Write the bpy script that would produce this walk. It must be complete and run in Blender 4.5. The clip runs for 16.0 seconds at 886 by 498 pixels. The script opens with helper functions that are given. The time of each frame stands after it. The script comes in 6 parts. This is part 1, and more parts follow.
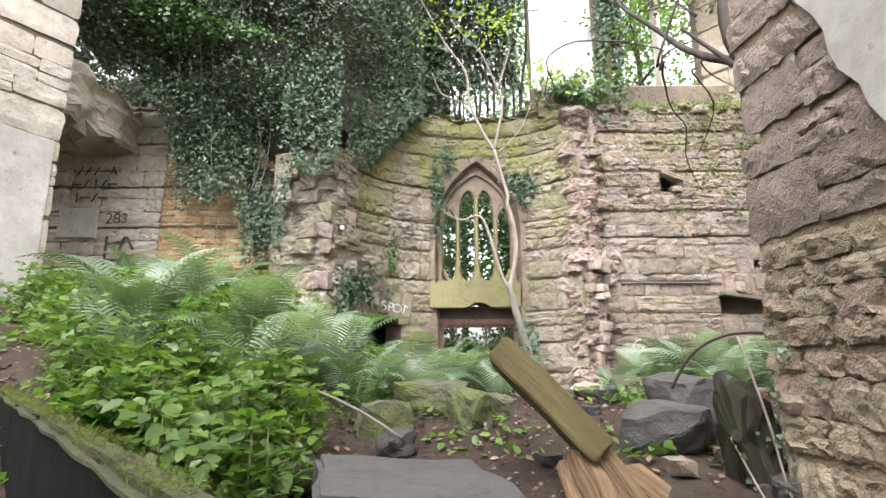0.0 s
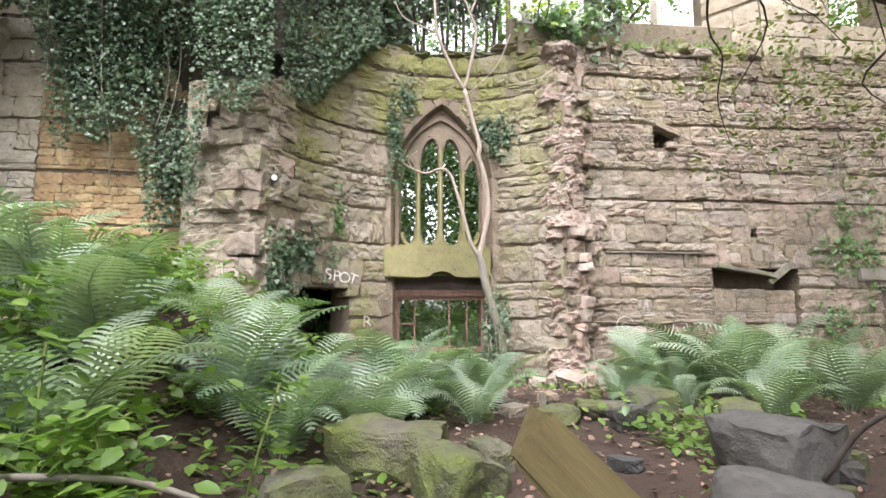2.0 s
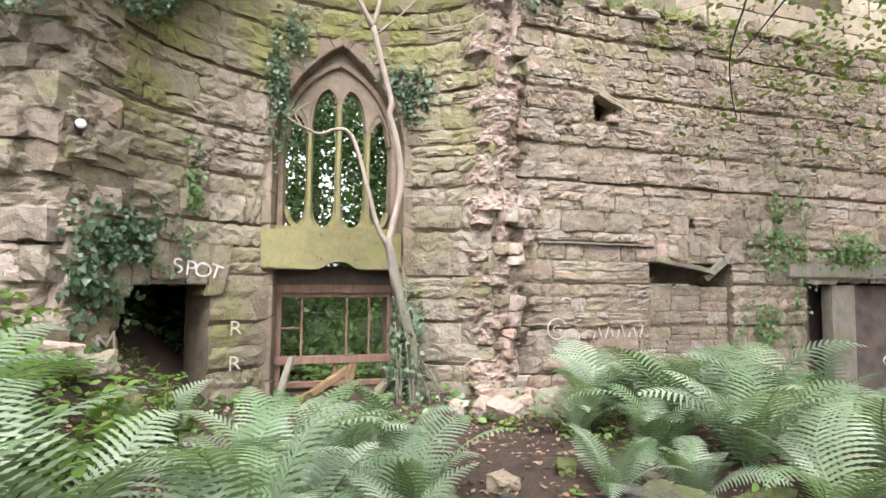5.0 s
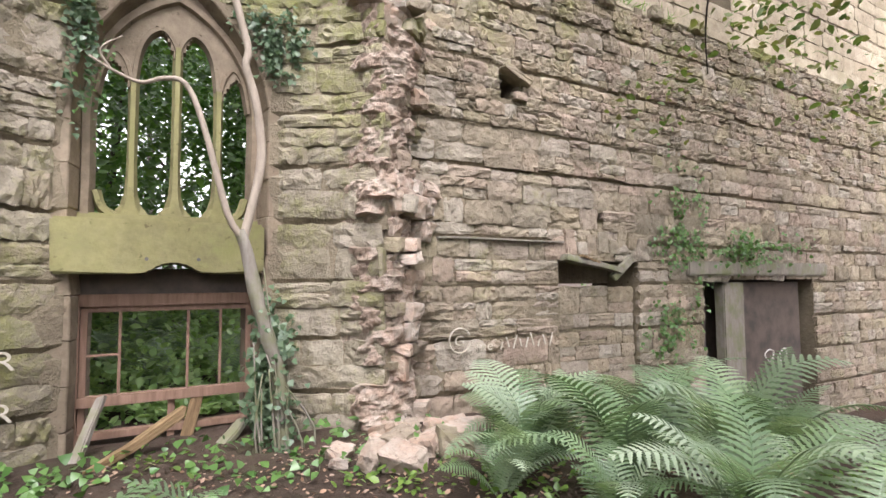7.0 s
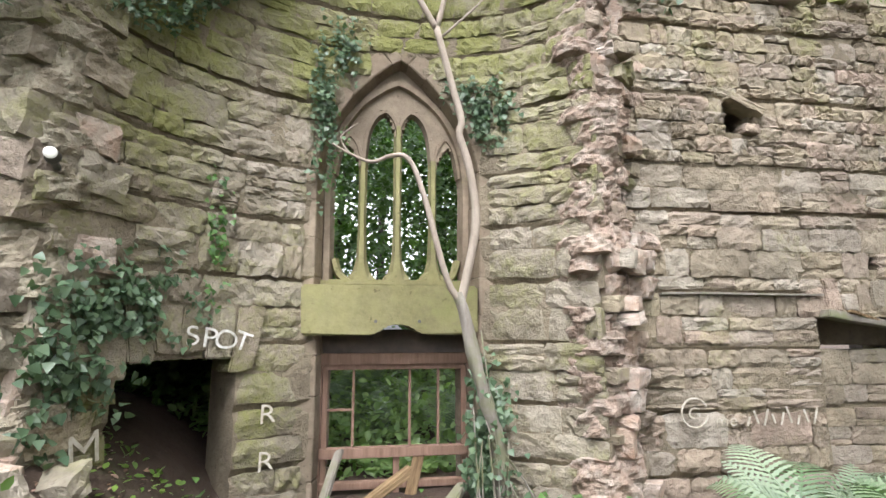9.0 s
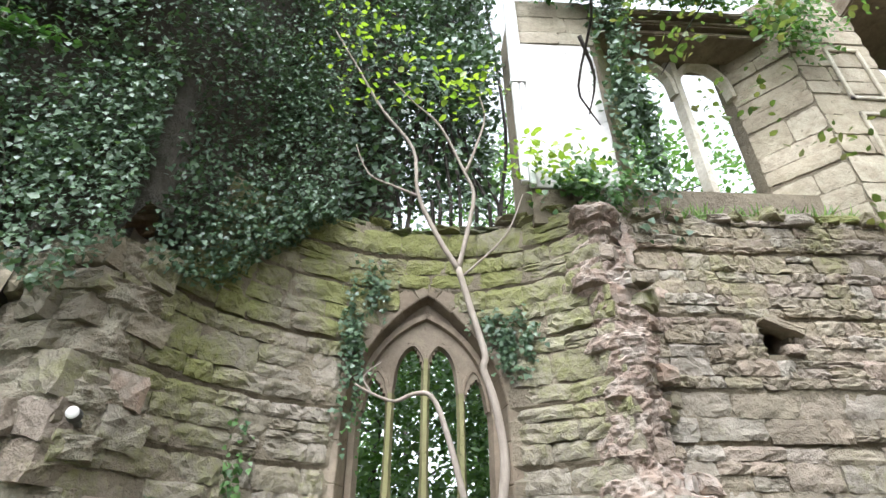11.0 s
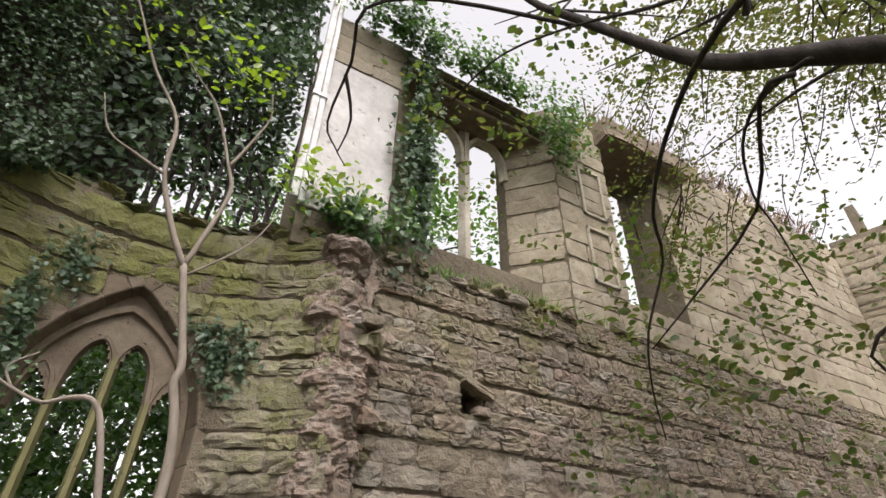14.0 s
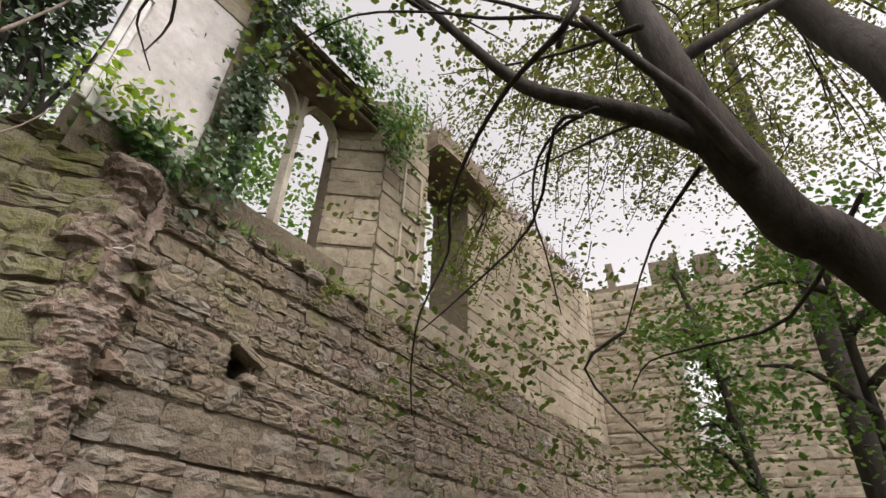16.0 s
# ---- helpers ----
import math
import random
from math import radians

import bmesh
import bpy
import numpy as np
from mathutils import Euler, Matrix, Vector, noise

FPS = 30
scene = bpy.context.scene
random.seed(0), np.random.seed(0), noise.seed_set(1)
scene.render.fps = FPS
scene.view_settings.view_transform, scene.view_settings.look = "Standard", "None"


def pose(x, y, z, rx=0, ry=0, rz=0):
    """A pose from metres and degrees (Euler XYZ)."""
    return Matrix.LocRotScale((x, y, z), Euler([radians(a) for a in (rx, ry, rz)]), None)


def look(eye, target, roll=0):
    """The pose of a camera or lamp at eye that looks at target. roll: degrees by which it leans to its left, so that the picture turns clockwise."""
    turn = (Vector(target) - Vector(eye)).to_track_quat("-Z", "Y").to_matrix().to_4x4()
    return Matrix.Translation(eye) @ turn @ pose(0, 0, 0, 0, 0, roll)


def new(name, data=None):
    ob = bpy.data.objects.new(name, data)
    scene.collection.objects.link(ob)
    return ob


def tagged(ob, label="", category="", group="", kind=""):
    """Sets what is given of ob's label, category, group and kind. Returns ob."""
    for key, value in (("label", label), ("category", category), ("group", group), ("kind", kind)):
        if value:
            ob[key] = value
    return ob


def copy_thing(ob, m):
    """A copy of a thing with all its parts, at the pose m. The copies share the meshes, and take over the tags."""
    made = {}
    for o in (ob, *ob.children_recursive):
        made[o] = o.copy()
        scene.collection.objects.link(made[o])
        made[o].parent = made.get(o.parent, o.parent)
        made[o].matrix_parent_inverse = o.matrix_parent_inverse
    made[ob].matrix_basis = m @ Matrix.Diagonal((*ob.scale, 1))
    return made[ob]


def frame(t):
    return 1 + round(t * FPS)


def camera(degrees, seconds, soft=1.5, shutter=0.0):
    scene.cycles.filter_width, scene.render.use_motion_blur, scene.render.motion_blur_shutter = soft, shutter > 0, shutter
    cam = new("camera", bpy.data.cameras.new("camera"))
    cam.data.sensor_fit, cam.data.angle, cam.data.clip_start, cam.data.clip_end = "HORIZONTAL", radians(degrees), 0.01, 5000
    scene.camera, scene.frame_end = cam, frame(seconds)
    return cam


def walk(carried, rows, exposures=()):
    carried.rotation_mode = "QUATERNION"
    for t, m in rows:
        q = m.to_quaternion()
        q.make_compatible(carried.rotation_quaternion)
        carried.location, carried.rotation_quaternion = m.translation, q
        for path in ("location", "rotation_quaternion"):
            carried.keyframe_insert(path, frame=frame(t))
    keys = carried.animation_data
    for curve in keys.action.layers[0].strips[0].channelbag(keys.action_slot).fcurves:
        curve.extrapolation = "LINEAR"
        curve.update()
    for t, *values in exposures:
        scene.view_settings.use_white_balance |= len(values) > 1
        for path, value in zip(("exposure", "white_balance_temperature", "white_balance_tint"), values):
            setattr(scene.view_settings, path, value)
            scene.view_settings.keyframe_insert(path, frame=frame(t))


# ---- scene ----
# camera: seconds, place in metres, yaw, pitch and roll in degrees
cam = camera(81.00, 16.0)
PATH = [
    (0, 0.000, -0.000, 1.500, 0.49, 11.57, -0.31),
    (0.5, 0.005, 0.360, 1.601, -1.49, 10.63, -0.09),
    (1, 0.078, 0.745, 1.565, -3.26, 9.00, -0.06),
    (1.5, 0.127, 1.193, 1.706, -4.48, 7.58, 0.20),
    (2, -0.061, 1.607, 1.870, -4.55, 6.79, 0.17),
    (2.5, -0.203, 1.963, 2.092, -4.45, 6.68, 0.21),
    (3, -0.183, 2.308, 2.149, -4.42, 6.17, 0.30),
    (3.5, -0.196, 2.564, 2.153, -5.50, 6.06, 0.08),
    (4, -0.278, 2.787, 2.222, -7.68, 5.35, 0.34),
    (4.5, -0.165, 3.014, 2.241, -10.68, 4.14, 0.26),
    (5, 0.039, 3.432, 2.290, -16.13, 3.66, 0.56),
    (5.2, 0.084, 3.526, 2.348, -19.33, 3.79, 0.89),
    (7.3, 0.500, 4.870, 2.362, -29.00, 3.48, -0.35),
    (7.5, 0.470, 4.900, 2.388, -27.90, 3.72, -0.30),
    (8, 0.370, 5.010, 2.416, -22.10, 4.59, -0.10),
    (8.5, 0.305, 5.038, 2.461, -13.90, 5.77, -0.20),
    (9, 0.290, 5.042, 2.508, -8.47, 8.74, -0.05),
    (9.5, 0.265, 5.017, 2.567, -5.95, 16.86, 0.00),
    (10, 0.300, 5.005, 2.640, -4.55, 25.15, 0.00),
    (10.2, 0.320, 5.000, 2.660, -4.45, 28.05, 0.00),
    (12.3, 0.873, 4.970, 2.899, -0.87, 32.85, -0.34),
    (12.5, 0.887, 4.969, 2.898, -2.35, 32.99, 0.16),
    (13, 0.950, 4.937, 2.915, -11.90, 33.15, 0.63),
    (13.5, 0.979, 4.867, 2.931, -21.63, 33.25, 1.18),
    (14, 0.992, 4.870, 2.927, -29.94, 33.60, 1.20),
    (14.5, 1.018, 4.868, 2.923, -37.14, 34.08, 1.22),
    (15, 1.020, 4.855, 2.895, -43.08, 34.49, 1.20),
    (15.5, 1.065, 4.858, 2.863, -48.82, 34.50, 1.44),
    (16, 1.106, 4.851, 2.800, -54.17, 33.21, 1.92),
]
walk(cam, [(t, pose(x, y, z, 0, 0, yaw) @ pose(0, 0, 0, 90 + pitch, 0, 0) @ pose(0, 0, 0, 0, 0, roll)) for t, x, y, z, yaw, pitch, roll in PATH],
     exposures=[(0.0, 1.98, 6150, 19), (3.0, 1.92, 6200, 19), (5.0, 1.9, 6250, 18), (7.5, 1.6, 6300, 18), (9.0, 1.75, 6100, 13), (10.0, 1.72, 5800, 10), (12.5, 1.4, 6000, 12), (14.0, 0.68, 6500, 16), (16.0, 0.42, 6700, 17)])

# overcast daylight from a bright white sky
world = bpy.data.worlds.new("overcast_sky")
scene.world = world
world.use_nodes = True
wn, wl = world.node_tree.nodes, world.node_tree.links
sky = wn.new("ShaderNodeTexSky")
sky.sky_type, sky.sun_disc = "NISHITA", False
sky.sun_elevation, sky.sun_rotation = radians(55), radians(200)
sky.dust_density, sky.air_density = 4.0, 1.0
pale = wn.new("ShaderNodeHueSaturation")
pale.inputs["Saturation"].default_value, pale.inputs["Value"].default_value = 0.04, 1.6
wl.new(sky.outputs["Color"], pale.inputs["Color"])
wl.new(pale.outputs["Color"], wn["Background"].inputs["Color"])
wn["Background"].inputs["Strength"].default_value = 0.15
sun = new("sun", bpy.data.lights.new("sun", "SUN"))
sun.data.energy, sun.data.angle, sun.data.color = 0.5, radians(25), (1.0, 0.96, 0.9)
sun.matrix_world = look((-4, -14, 24), (0, 0, 0))

# ---------------------------------------------------------------- materials
def nodes_of(name):
    m = bpy.data.materials.new(name)
    m.use_nodes = True
    return m, m.node_tree.nodes, m.node_tree.links, m.node_tree.nodes["Principled BSDF"]


def noise_node(n, l, co, scale, detail=5.0, rough=0.6):
    t = n.new("ShaderNodeTexNoise")
    t.inputs["Scale"].default_value, t.inputs["Detail"].default_value, t.inputs["Roughness"].default_value = scale, detail, rough
    l.new(co, t.inputs["Vector"])
    return t.outputs["Fac"]


def ramp_node(n, l, fac, stops):
    r = n.new("ShaderNodeValToRGB")
    while len(r.color_ramp.elements) < len(stops):
        r.color_ramp.elements.new(0.5)
    for e, (p, c) in zip(r.color_ramp.elements, stops):
        e.position, e.color = p, (*c, 1) if len(c) == 3 else c
    l.new(fac, r.inputs["Fac"])
    return r.outputs["Color"]


def mix_node(n, l, fac, a, b, mode="MIX"):
    x = n.new("ShaderNodeMix")
    x.data_type, x.blend_type = "RGBA", mode
    for sock, v in ((x.inputs["Factor"], fac), (x.inputs["A"], a), (x.inputs["B"], b)):
        if isinstance(v, (int, float)):
            sock.default_value = v
        elif isinstance(v, tuple):
            sock.default_value = (*v, 1)
        else:
            l.new(v, sock)
    return x.outputs["Result"]


def math_node(n, l, op, a, b=0.0):
    x = n.new("ShaderNodeMath")
    x.operation = op
    for sock, v in ((x.inputs[0], a), (x.inputs[1], b)):
        if isinstance(v, (int, float)):
            sock.default_value = v
        else:
            l.new(v, sock)
    return x.outputs[0]


def place_node(n):
    return n.new("ShaderNodeNewGeometry").outputs["Position"]


def chance_node(n, l):
    """A random value for each object and each loose piece."""
    a = n.new("ShaderNodeObjectInfo").outputs["Random"]
    b = n.new("ShaderNodeNewGeometry").outputs["Random Per Island"]
    return math_node(n, l, "FRACT", math_node(n, l, "ADD", a, b))


def rock(name, tones, stain, moss=None, moss_low=0.6, moss_high=0.75, moss_scale=1.1, bump=0.5, grain=15.0, rough=0.9, varied=True, climb=None):
    """Weathered stone: tones vary from piece to piece, with stains and algae in patches of their own."""
    m, n, l, p = nodes_of(name)
    co = place_node(n)
    fine, mid, big = noise_node(n, l, co, grain, 8, 0.7), noise_node(n, l, co, 4.5, 6, 0.65), noise_node(n, l, co, moss_scale, 6, 0.65)
    if varied:
        c = ramp_node(n, l, chance_node(n, l), [(i / max(1, len(tones) - 1), t) for i, t in enumerate(tones)])
    else:
        c = ramp_node(n, l, mid, [(0.3 + 0.4 * i / max(1, len(tones) - 1), t) for i, t in enumerate(tones)])
    c = mix_node(n, l, ramp_node(n, l, mid, [(0.42, (0, 0, 0)), (0.72, (0.75, 0.75, 0.75))]), c, stain)
    c = mix_node(n, l, 0.4, c, ramp_node(n, l, fine, [(0.25, (0.45, 0.44, 0.42)), (0.75, (1.25, 1.25, 1.25))]), "MULTIPLY")
    wide = noise_node(n, l, co, 0.7, 4, 0.6)
    c = mix_node(n, l, 0.7, c, ramp_node(n, l, wide, [(0.3, (0.55, 0.54, 0.53)), (0.65, (1.2, 1.2, 1.2))]), "MULTIPLY")
    pits = noise_node(n, l, co, grain * 0.9, 4, 0.6)
    c = mix_node(n, l, 0.65, c, ramp_node(n, l, pits, [(0.29, (0.35, 0.33, 0.3)), (0.37, (1, 1, 1))]), "MULTIPLY")
    if climb:
        sep = n.new("ShaderNodeSeparateXYZ")
        l.new(co, sep.inputs[0])
        up = n.new("ShaderNodeMapRange")
        for k, v in (("From Min", climb[0]), ("From Max", climb[1]), ("To Min", 0.0), ("To Max", 0.17)):
            up.inputs[k].default_value = v
        l.new(sep.outputs["Z"], up.inputs["Value"])
        big = math_node(n, l, "ADD", big, up.outputs[0])
    if moss:
        f = ramp_node(n, l, mix_node(n, l, 0.35, big, fine), [(moss_low, (0, 0, 0)), (moss_high, (0.85, 0.85, 0.85))])
        c = mix_node(n, l, f, c, moss)
    l.new(c, p.inputs["Base Color"])
    p.inputs["Roughness"].default_value = rough
    p.inputs["Specular IOR Level"].default_value = 0.25
    b = n.new("ShaderNodeBump")
    b.inputs["Strength"].default_value, b.inputs["Distance"].default_value = bump, 0.038
    vor = n.new("ShaderNodeTexVoronoi")
    vor.inputs["Scale"].default_value = 14.0
    warp = n.new("ShaderNodeVectorMath")
    warp.operation = "ADD"
    l.new(co, warp.inputs[0])
    nt = n.new("ShaderNodeTexNoise")
    nt.inputs["Scale"].default_value = 9.0
    l.new(co, nt.inputs["Vector"])
    l.new(nt.outputs["Color"], warp.inputs[1])
    l.new(warp.outputs[0], vor.inputs["Vector"])
    h = math_node(n, l, "ADD", math_node(n, l, "MULTIPLY", fine, 0.65), math_node(n, l, "MULTIPLY", vor.outputs["Distance"], 0.2))
    h = math_node(n, l, "ADD", h, math_node(n, l, "MULTIPLY", mid, 2.0))
    h = math_node(n, l, "ADD", h, math_node(n, l, "MULTIPLY", math_node(n, l, "MINIMUM", pits, 0.42), 0.9))
    l.new(h, b.inputs["Height"])
    l.new(b.outputs["Normal"], p.inputs["Normal"])
    return m


def leafy(name, tones, rough=0.45, through_light=0.3, spec=0.5, whole=False):
    """Leaves: every leaf has its own tone; thin, so some light comes through."""
    m, n, l, p = nodes_of(name)
    pick = n.new("ShaderNodeObjectInfo").outputs["Random"] if whole else chance_node(n, l)
    c = ramp_node(n, l, pick, [(i / (len(tones) - 1), t) for i, t in enumerate(tones)])
    v = noise_node(n, l, place_node(n), 3.0, 3)
    c = mix_node(n, l, 0.6, c, ramp_node(n, l, v, [(0.3, (0.55, 0.6, 0.55)), (0.7, (1.25, 1.2, 1.1))]), "MULTIPLY")
    l.new(c, p.inputs["Base Color"])
    p.inputs["Roughness"].default_value, p.inputs["Specular IOR Level"].default_value = rough, spec
    if through_light:
        tr = n.new("ShaderNodeBsdfTranslucent")
        l.new(mix_node(n, l, 1.0, c, (1.3, 1.5, 0.7), "MULTIPLY"), tr.inputs["Color"])
        ms = n.new("ShaderNodeMixShader")
        ms.inputs["Fac"].default_value = through_light
        l.new(p.outputs[0], ms.inputs[1])
        l.new(tr.outputs[0], ms.inputs[2])
        l.new(ms.outputs[0], n["Material Output"].inputs["Surface"])
    return m


def woody(name, dark, light, scale=(18, 18, 1.6), bump=0.5, moss=None, rough=0.85):
    """Wood or bark: streaks along the piece's own z."""
    m, n, l, p = nodes_of(name)
    tc = n.new("ShaderNodeTexCoord").outputs["Object"]
    mp = n.new("ShaderNodeMapping")
    mp.inputs["Scale"].default_value = scale
    l.new(tc, mp.inputs["Vector"])
    f = noise_node(n, l, mp.outputs[0], 1.0, 8, 0.7)
    c = ramp_node(n, l, f, [(0.3, dark), (0.72, light)])
    if moss:
        g = noise_node(n, l, place_node(n), 3.5, 5)
        c = mix_node(n, l, ramp_node(n, l, g, [(0.45, (0, 0, 0)), (0.65, (0.8, 0.8, 0.8))]), c, moss)
    l.new(c, p.inputs["Base Color"])
    p.inputs["Roughness"].default_value = rough
    p.inputs["Specular IOR Level"].default_value = 0.25
    b = n.new("ShaderNodeBump")
    b.inputs["Strength"].default_value, b.inputs["Distance"].default_value = bump, 0.02
    l.new(f, b.inputs["Height"])
    l.new(b.outputs["Normal"], p.inputs["Normal"])
    return m


def plain(name, colour, rough=0.6, metal=0.0, dirt=None, scale=4.0, spec=0.5):
    m, n, l, p = nodes_of(name)
    f = noise_node(n, l, place_node(n), scale, 6, 0.65)
    d = dirt or tuple(v * 0.7 for v in colour)
    l.new(ramp_node(n, l, f, [(0.35, d), (0.6, colour)]), p.inputs["Base Color"])
    p.inputs["Roughness"].default_value, p.inputs["Metallic"].default_value, p.inputs["Specular IOR Level"].default_value = rough, metal, spec
    return m


BUFF = [(0.251, 0.206, 0.142), (0.319, 0.272, 0.2), (0.289, 0.233, 0.184), (0.365, 0.326, 0.268), (0.243, 0.206, 0.15), (0.342, 0.264, 0.209), (0.304, 0.264, 0.176)]
GREY = [(0.312, 0.268, 0.198), (0.368, 0.324, 0.255), (0.264, 0.228, 0.167), (0.408, 0.356, 0.29), (0.328, 0.272, 0.207)]
PINK = [(0.43, 0.335, 0.27), (0.50, 0.43, 0.365), (0.38, 0.29, 0.22), (0.55, 0.49, 0.43), (0.42, 0.345, 0.27)]
GREY = [tuple(v * 0.84 for v in c) for c in GREY]
PINK = [tuple(v * 0.85 for v in c) for c in PINK]
m_bay = rock("bay_sandstone", GREY, (0.178, 0.153, 0.099), (0.17, 0.174, 0.0495), 0.47, 0.64, bump=0.85, climb=(4.4, 6.2))
m_wall = rock("wall_sandstone", BUFF, (0.178, 0.145, 0.108), (0.196, 0.191, 0.081), 0.55, 0.72, bump=0.9, climb=(4.8, 7.4))
m_pink = rock("broken_pink_sandstone", PINK, (0.36, 0.22, 0.15), None, bump=0.8)
m_break_buff = rock("torn_buff_core", [(0.247, 0.216, 0.157), (0.351, 0.314, 0.237), (0.294, 0.245, 0.18), (0.408, 0.377, 0.299)], (0.18, 0.152, 0.109), (0.19, 0.196, 0.104), 0.56, 0.75, varied=False, bump=1.0)
m_break = rock("torn_wall_core", [(0.25, 0.195, 0.15), (0.36, 0.3, 0.25), (0.31, 0.225, 0.175), (0.43, 0.375, 0.33)], (0.24, 0.18, 0.137), None, varied=False, bump=1.0)
m_mortar = rock("old_mortar", [(0.2, 0.165, 0.115), (0.27, 0.225, 0.16)], (0.13, 0.105, 0.075), varied=False, bump=0.9)
m_near = rock("yellow_rubble_stone", [(0.371, 0.306, 0.189), (0.416, 0.357, 0.245), (0.349, 0.277, 0.189), (0.393, 0.306, 0.231)], (0.252, 0.189, 0.132), (0.267, 0.24, 0.0909), 0.62, 0.78, bump=1.0)
m_near_pink = rock("pinkish_rubble_stone", [(0.36, 0.29, 0.24), (0.42, 0.345, 0.29), (0.33, 0.265, 0.21), (0.39, 0.32, 0.25)], (0.26, 0.2, 0.155), (0.27, 0.24, 0.10), 0.66, 0.8, bump=1.0)
m_left = rock("pale_sandstone", [(0.57, 0.515, 0.399), (0.616, 0.57, 0.475), (0.524, 0.46, 0.351)], (0.423, 0.359, 0.247), (0.35, 0.34, 0.171), 0.62, 0.8)
m_ashlar = rock("weathered_ashlar", [(0.40, 0.345, 0.25), (0.46, 0.405, 0.305), (0.36, 0.305, 0.22), (0.43, 0.37, 0.28)], (0.27, 0.22, 0.155), (0.27, 0.255, 0.12), 0.58, 0.76, bump=0.6)
m_yellow = rock("yellow_brick", [(0.486, 0.36, 0.18), (0.54, 0.423, 0.243), (0.45, 0.306, 0.162)], (0.27, 0.153, 0.09), None)
m_render = rock("old_white_plaster", [(0.58, 0.55, 0.52), (0.66, 0.64, 0.61)], (0.46, 0.42, 0.38), None, varied=False, bump=0.15, grain=8)
m_grime = rock("grimy_plaster", [(0.55, 0.53, 0.47), (0.62, 0.60, 0.54)], (0.42, 0.39, 0.33), (0.35, 0.35, 0.22), 0.6, 0.8, varied=False, bump=0.2, grain=10)
m_sill = rock("algae_covered_stone", [(0.20, 0.185, 0.085), (0.25, 0.23, 0.11)], (0.155, 0.14, 0.075), (0.15, 0.16, 0.055), 0.5, 0.7, varied=False, bump=0.2, grain=14)
m_jamb = rock("brown_dressed_stone", [(0.225, 0.175, 0.125), (0.28, 0.225, 0.165), (0.2, 0.16, 0.115)], (0.14, 0.105, 0.075), (0.27, 0.25, 0.11), 0.6, 0.75, bump=0.3)
# wet boulders; on the passage walls the dark tone stands in for shade
m_slate_and_shade = rock("dark_wet_stone_and_shade", [(0.07, 0.07, 0.065), (0.10, 0.095, 0.085), (0.055, 0.055, 0.05)], (0.04, 0.04, 0.035), (0.09, 0.11, 0.03), 0.62, 0.75, bump=0.5)
m_mossy = rock("mossy_rock", [(0.1, 0.094, 0.075), (0.14, 0.128, 0.1), (0.075, 0.072, 0.062)], (0.05, 0.047, 0.038), (0.11, 0.14, 0.025), 0.40, 0.62, moss_scale=2.2, bump=0.8)
m_slab = rock("grey_slab_stone", [(0.075, 0.073, 0.066), (0.105, 0.1, 0.09)], (0.045, 0.042, 0.038), (0.0744, 0.0868, 0.0248), 0.62, 0.75, varied=False, bump=0.4)
m_earth = rock("leaf_littered_earth", [(0.05, 0.036, 0.026), (0.08, 0.054, 0.04), (0.105, 0.072, 0.056)], (0.0432, 0.0324, 0.0216), (0.0504, 0.072, 0.0216), 0.55, 0.72, varied=False, bump=1.0, grain=30)
m_sash = woody("weathered_brown_paint", (0.13, 0.08, 0.055), (0.24, 0.15, 0.11))
m_oldwood = woody("rotten_pale_wood", (0.07, 0.042, 0.02), (0.32, 0.22, 0.12), (26, 26, 2.2), bump=1.0)
m_beam = woody("algae_stained_timber", (0.075, 0.06, 0.024), (0.15, 0.122, 0.052), bump=0.5)
m_bark_pale = woody("pale_sapling_bark", (0.19, 0.155, 0.12), (0.37, 0.31, 0.255), (9, 9, 3), 0.3)
m_bark = woody("dark_tree_bark", (0.03, 0.024, 0.02), (0.095, 0.078, 0.066), (14, 14, 3), 0.9)
m_bark_grey = woody("grey_tree_bark", (0.14, 0.12, 0.1), (0.26, 0.235, 0.2), (10, 10, 3), 0.5, moss=(0.14, 0.15, 0.07))
m_bark_dead = woody("mossy_dead_wood", (0.018, 0.016, 0.012), (0.055, 0.048, 0.034), (12, 12, 3), 1.0, moss=(0.03, 0.034, 0.014))
m_black_face = plain("black_face_stone", (0.01, 0.01, 0.01), 0.9, dirt=(0.018, 0.018, 0.015), scale=5, spec=0.08)
m_moss = leafy("moss_tuft", [(0.091, 0.119, 0.0175), (0.133, 0.161, 0.0245), (0.07, 0.091, 0.021)], 0.8, 0.2, 0.2)
m_stem = plain("green_stem", (0.22, 0.26, 0.08), 0.6)
# frond greens; the palest tones carry the sky's sheen as colour
m_fern = leafy("fern_green_and_sheen", [(0.1, 0.155, 0.085), (0.18, 0.245, 0.165), (0.29, 0.35, 0.27), (0.12, 0.19, 0.1), (0.2, 0.285, 0.16), (0.33, 0.39, 0.31)], 0.36, 0.3, 0.5, True)
m_herb = leafy("bright_herb_leaf", [(0.0867, 0.156, 0.0313), (0.12, 0.208, 0.0417), (0.174, 0.268, 0.0625), (0.0934, 0.163, 0.0486)], 0.35, 0.4)
# herb greens made brighter: the sunlight outside the sash is in the colour
m_sunlit_leaf = leafy("sunlit_undergrowth_leaf", [(0.16, 0.25, 0.09), (0.21, 0.31, 0.12), (0.27, 0.37, 0.16), (0.18, 0.29, 0.11)], 0.4, 0.45)
m_ivy = leafy("dark_ivy_leaf", [(0.05, 0.09, 0.046), (0.078, 0.125, 0.068), (0.112, 0.162, 0.095), (0.06, 0.105, 0.06)], 0.42, 0.18, 0.4)
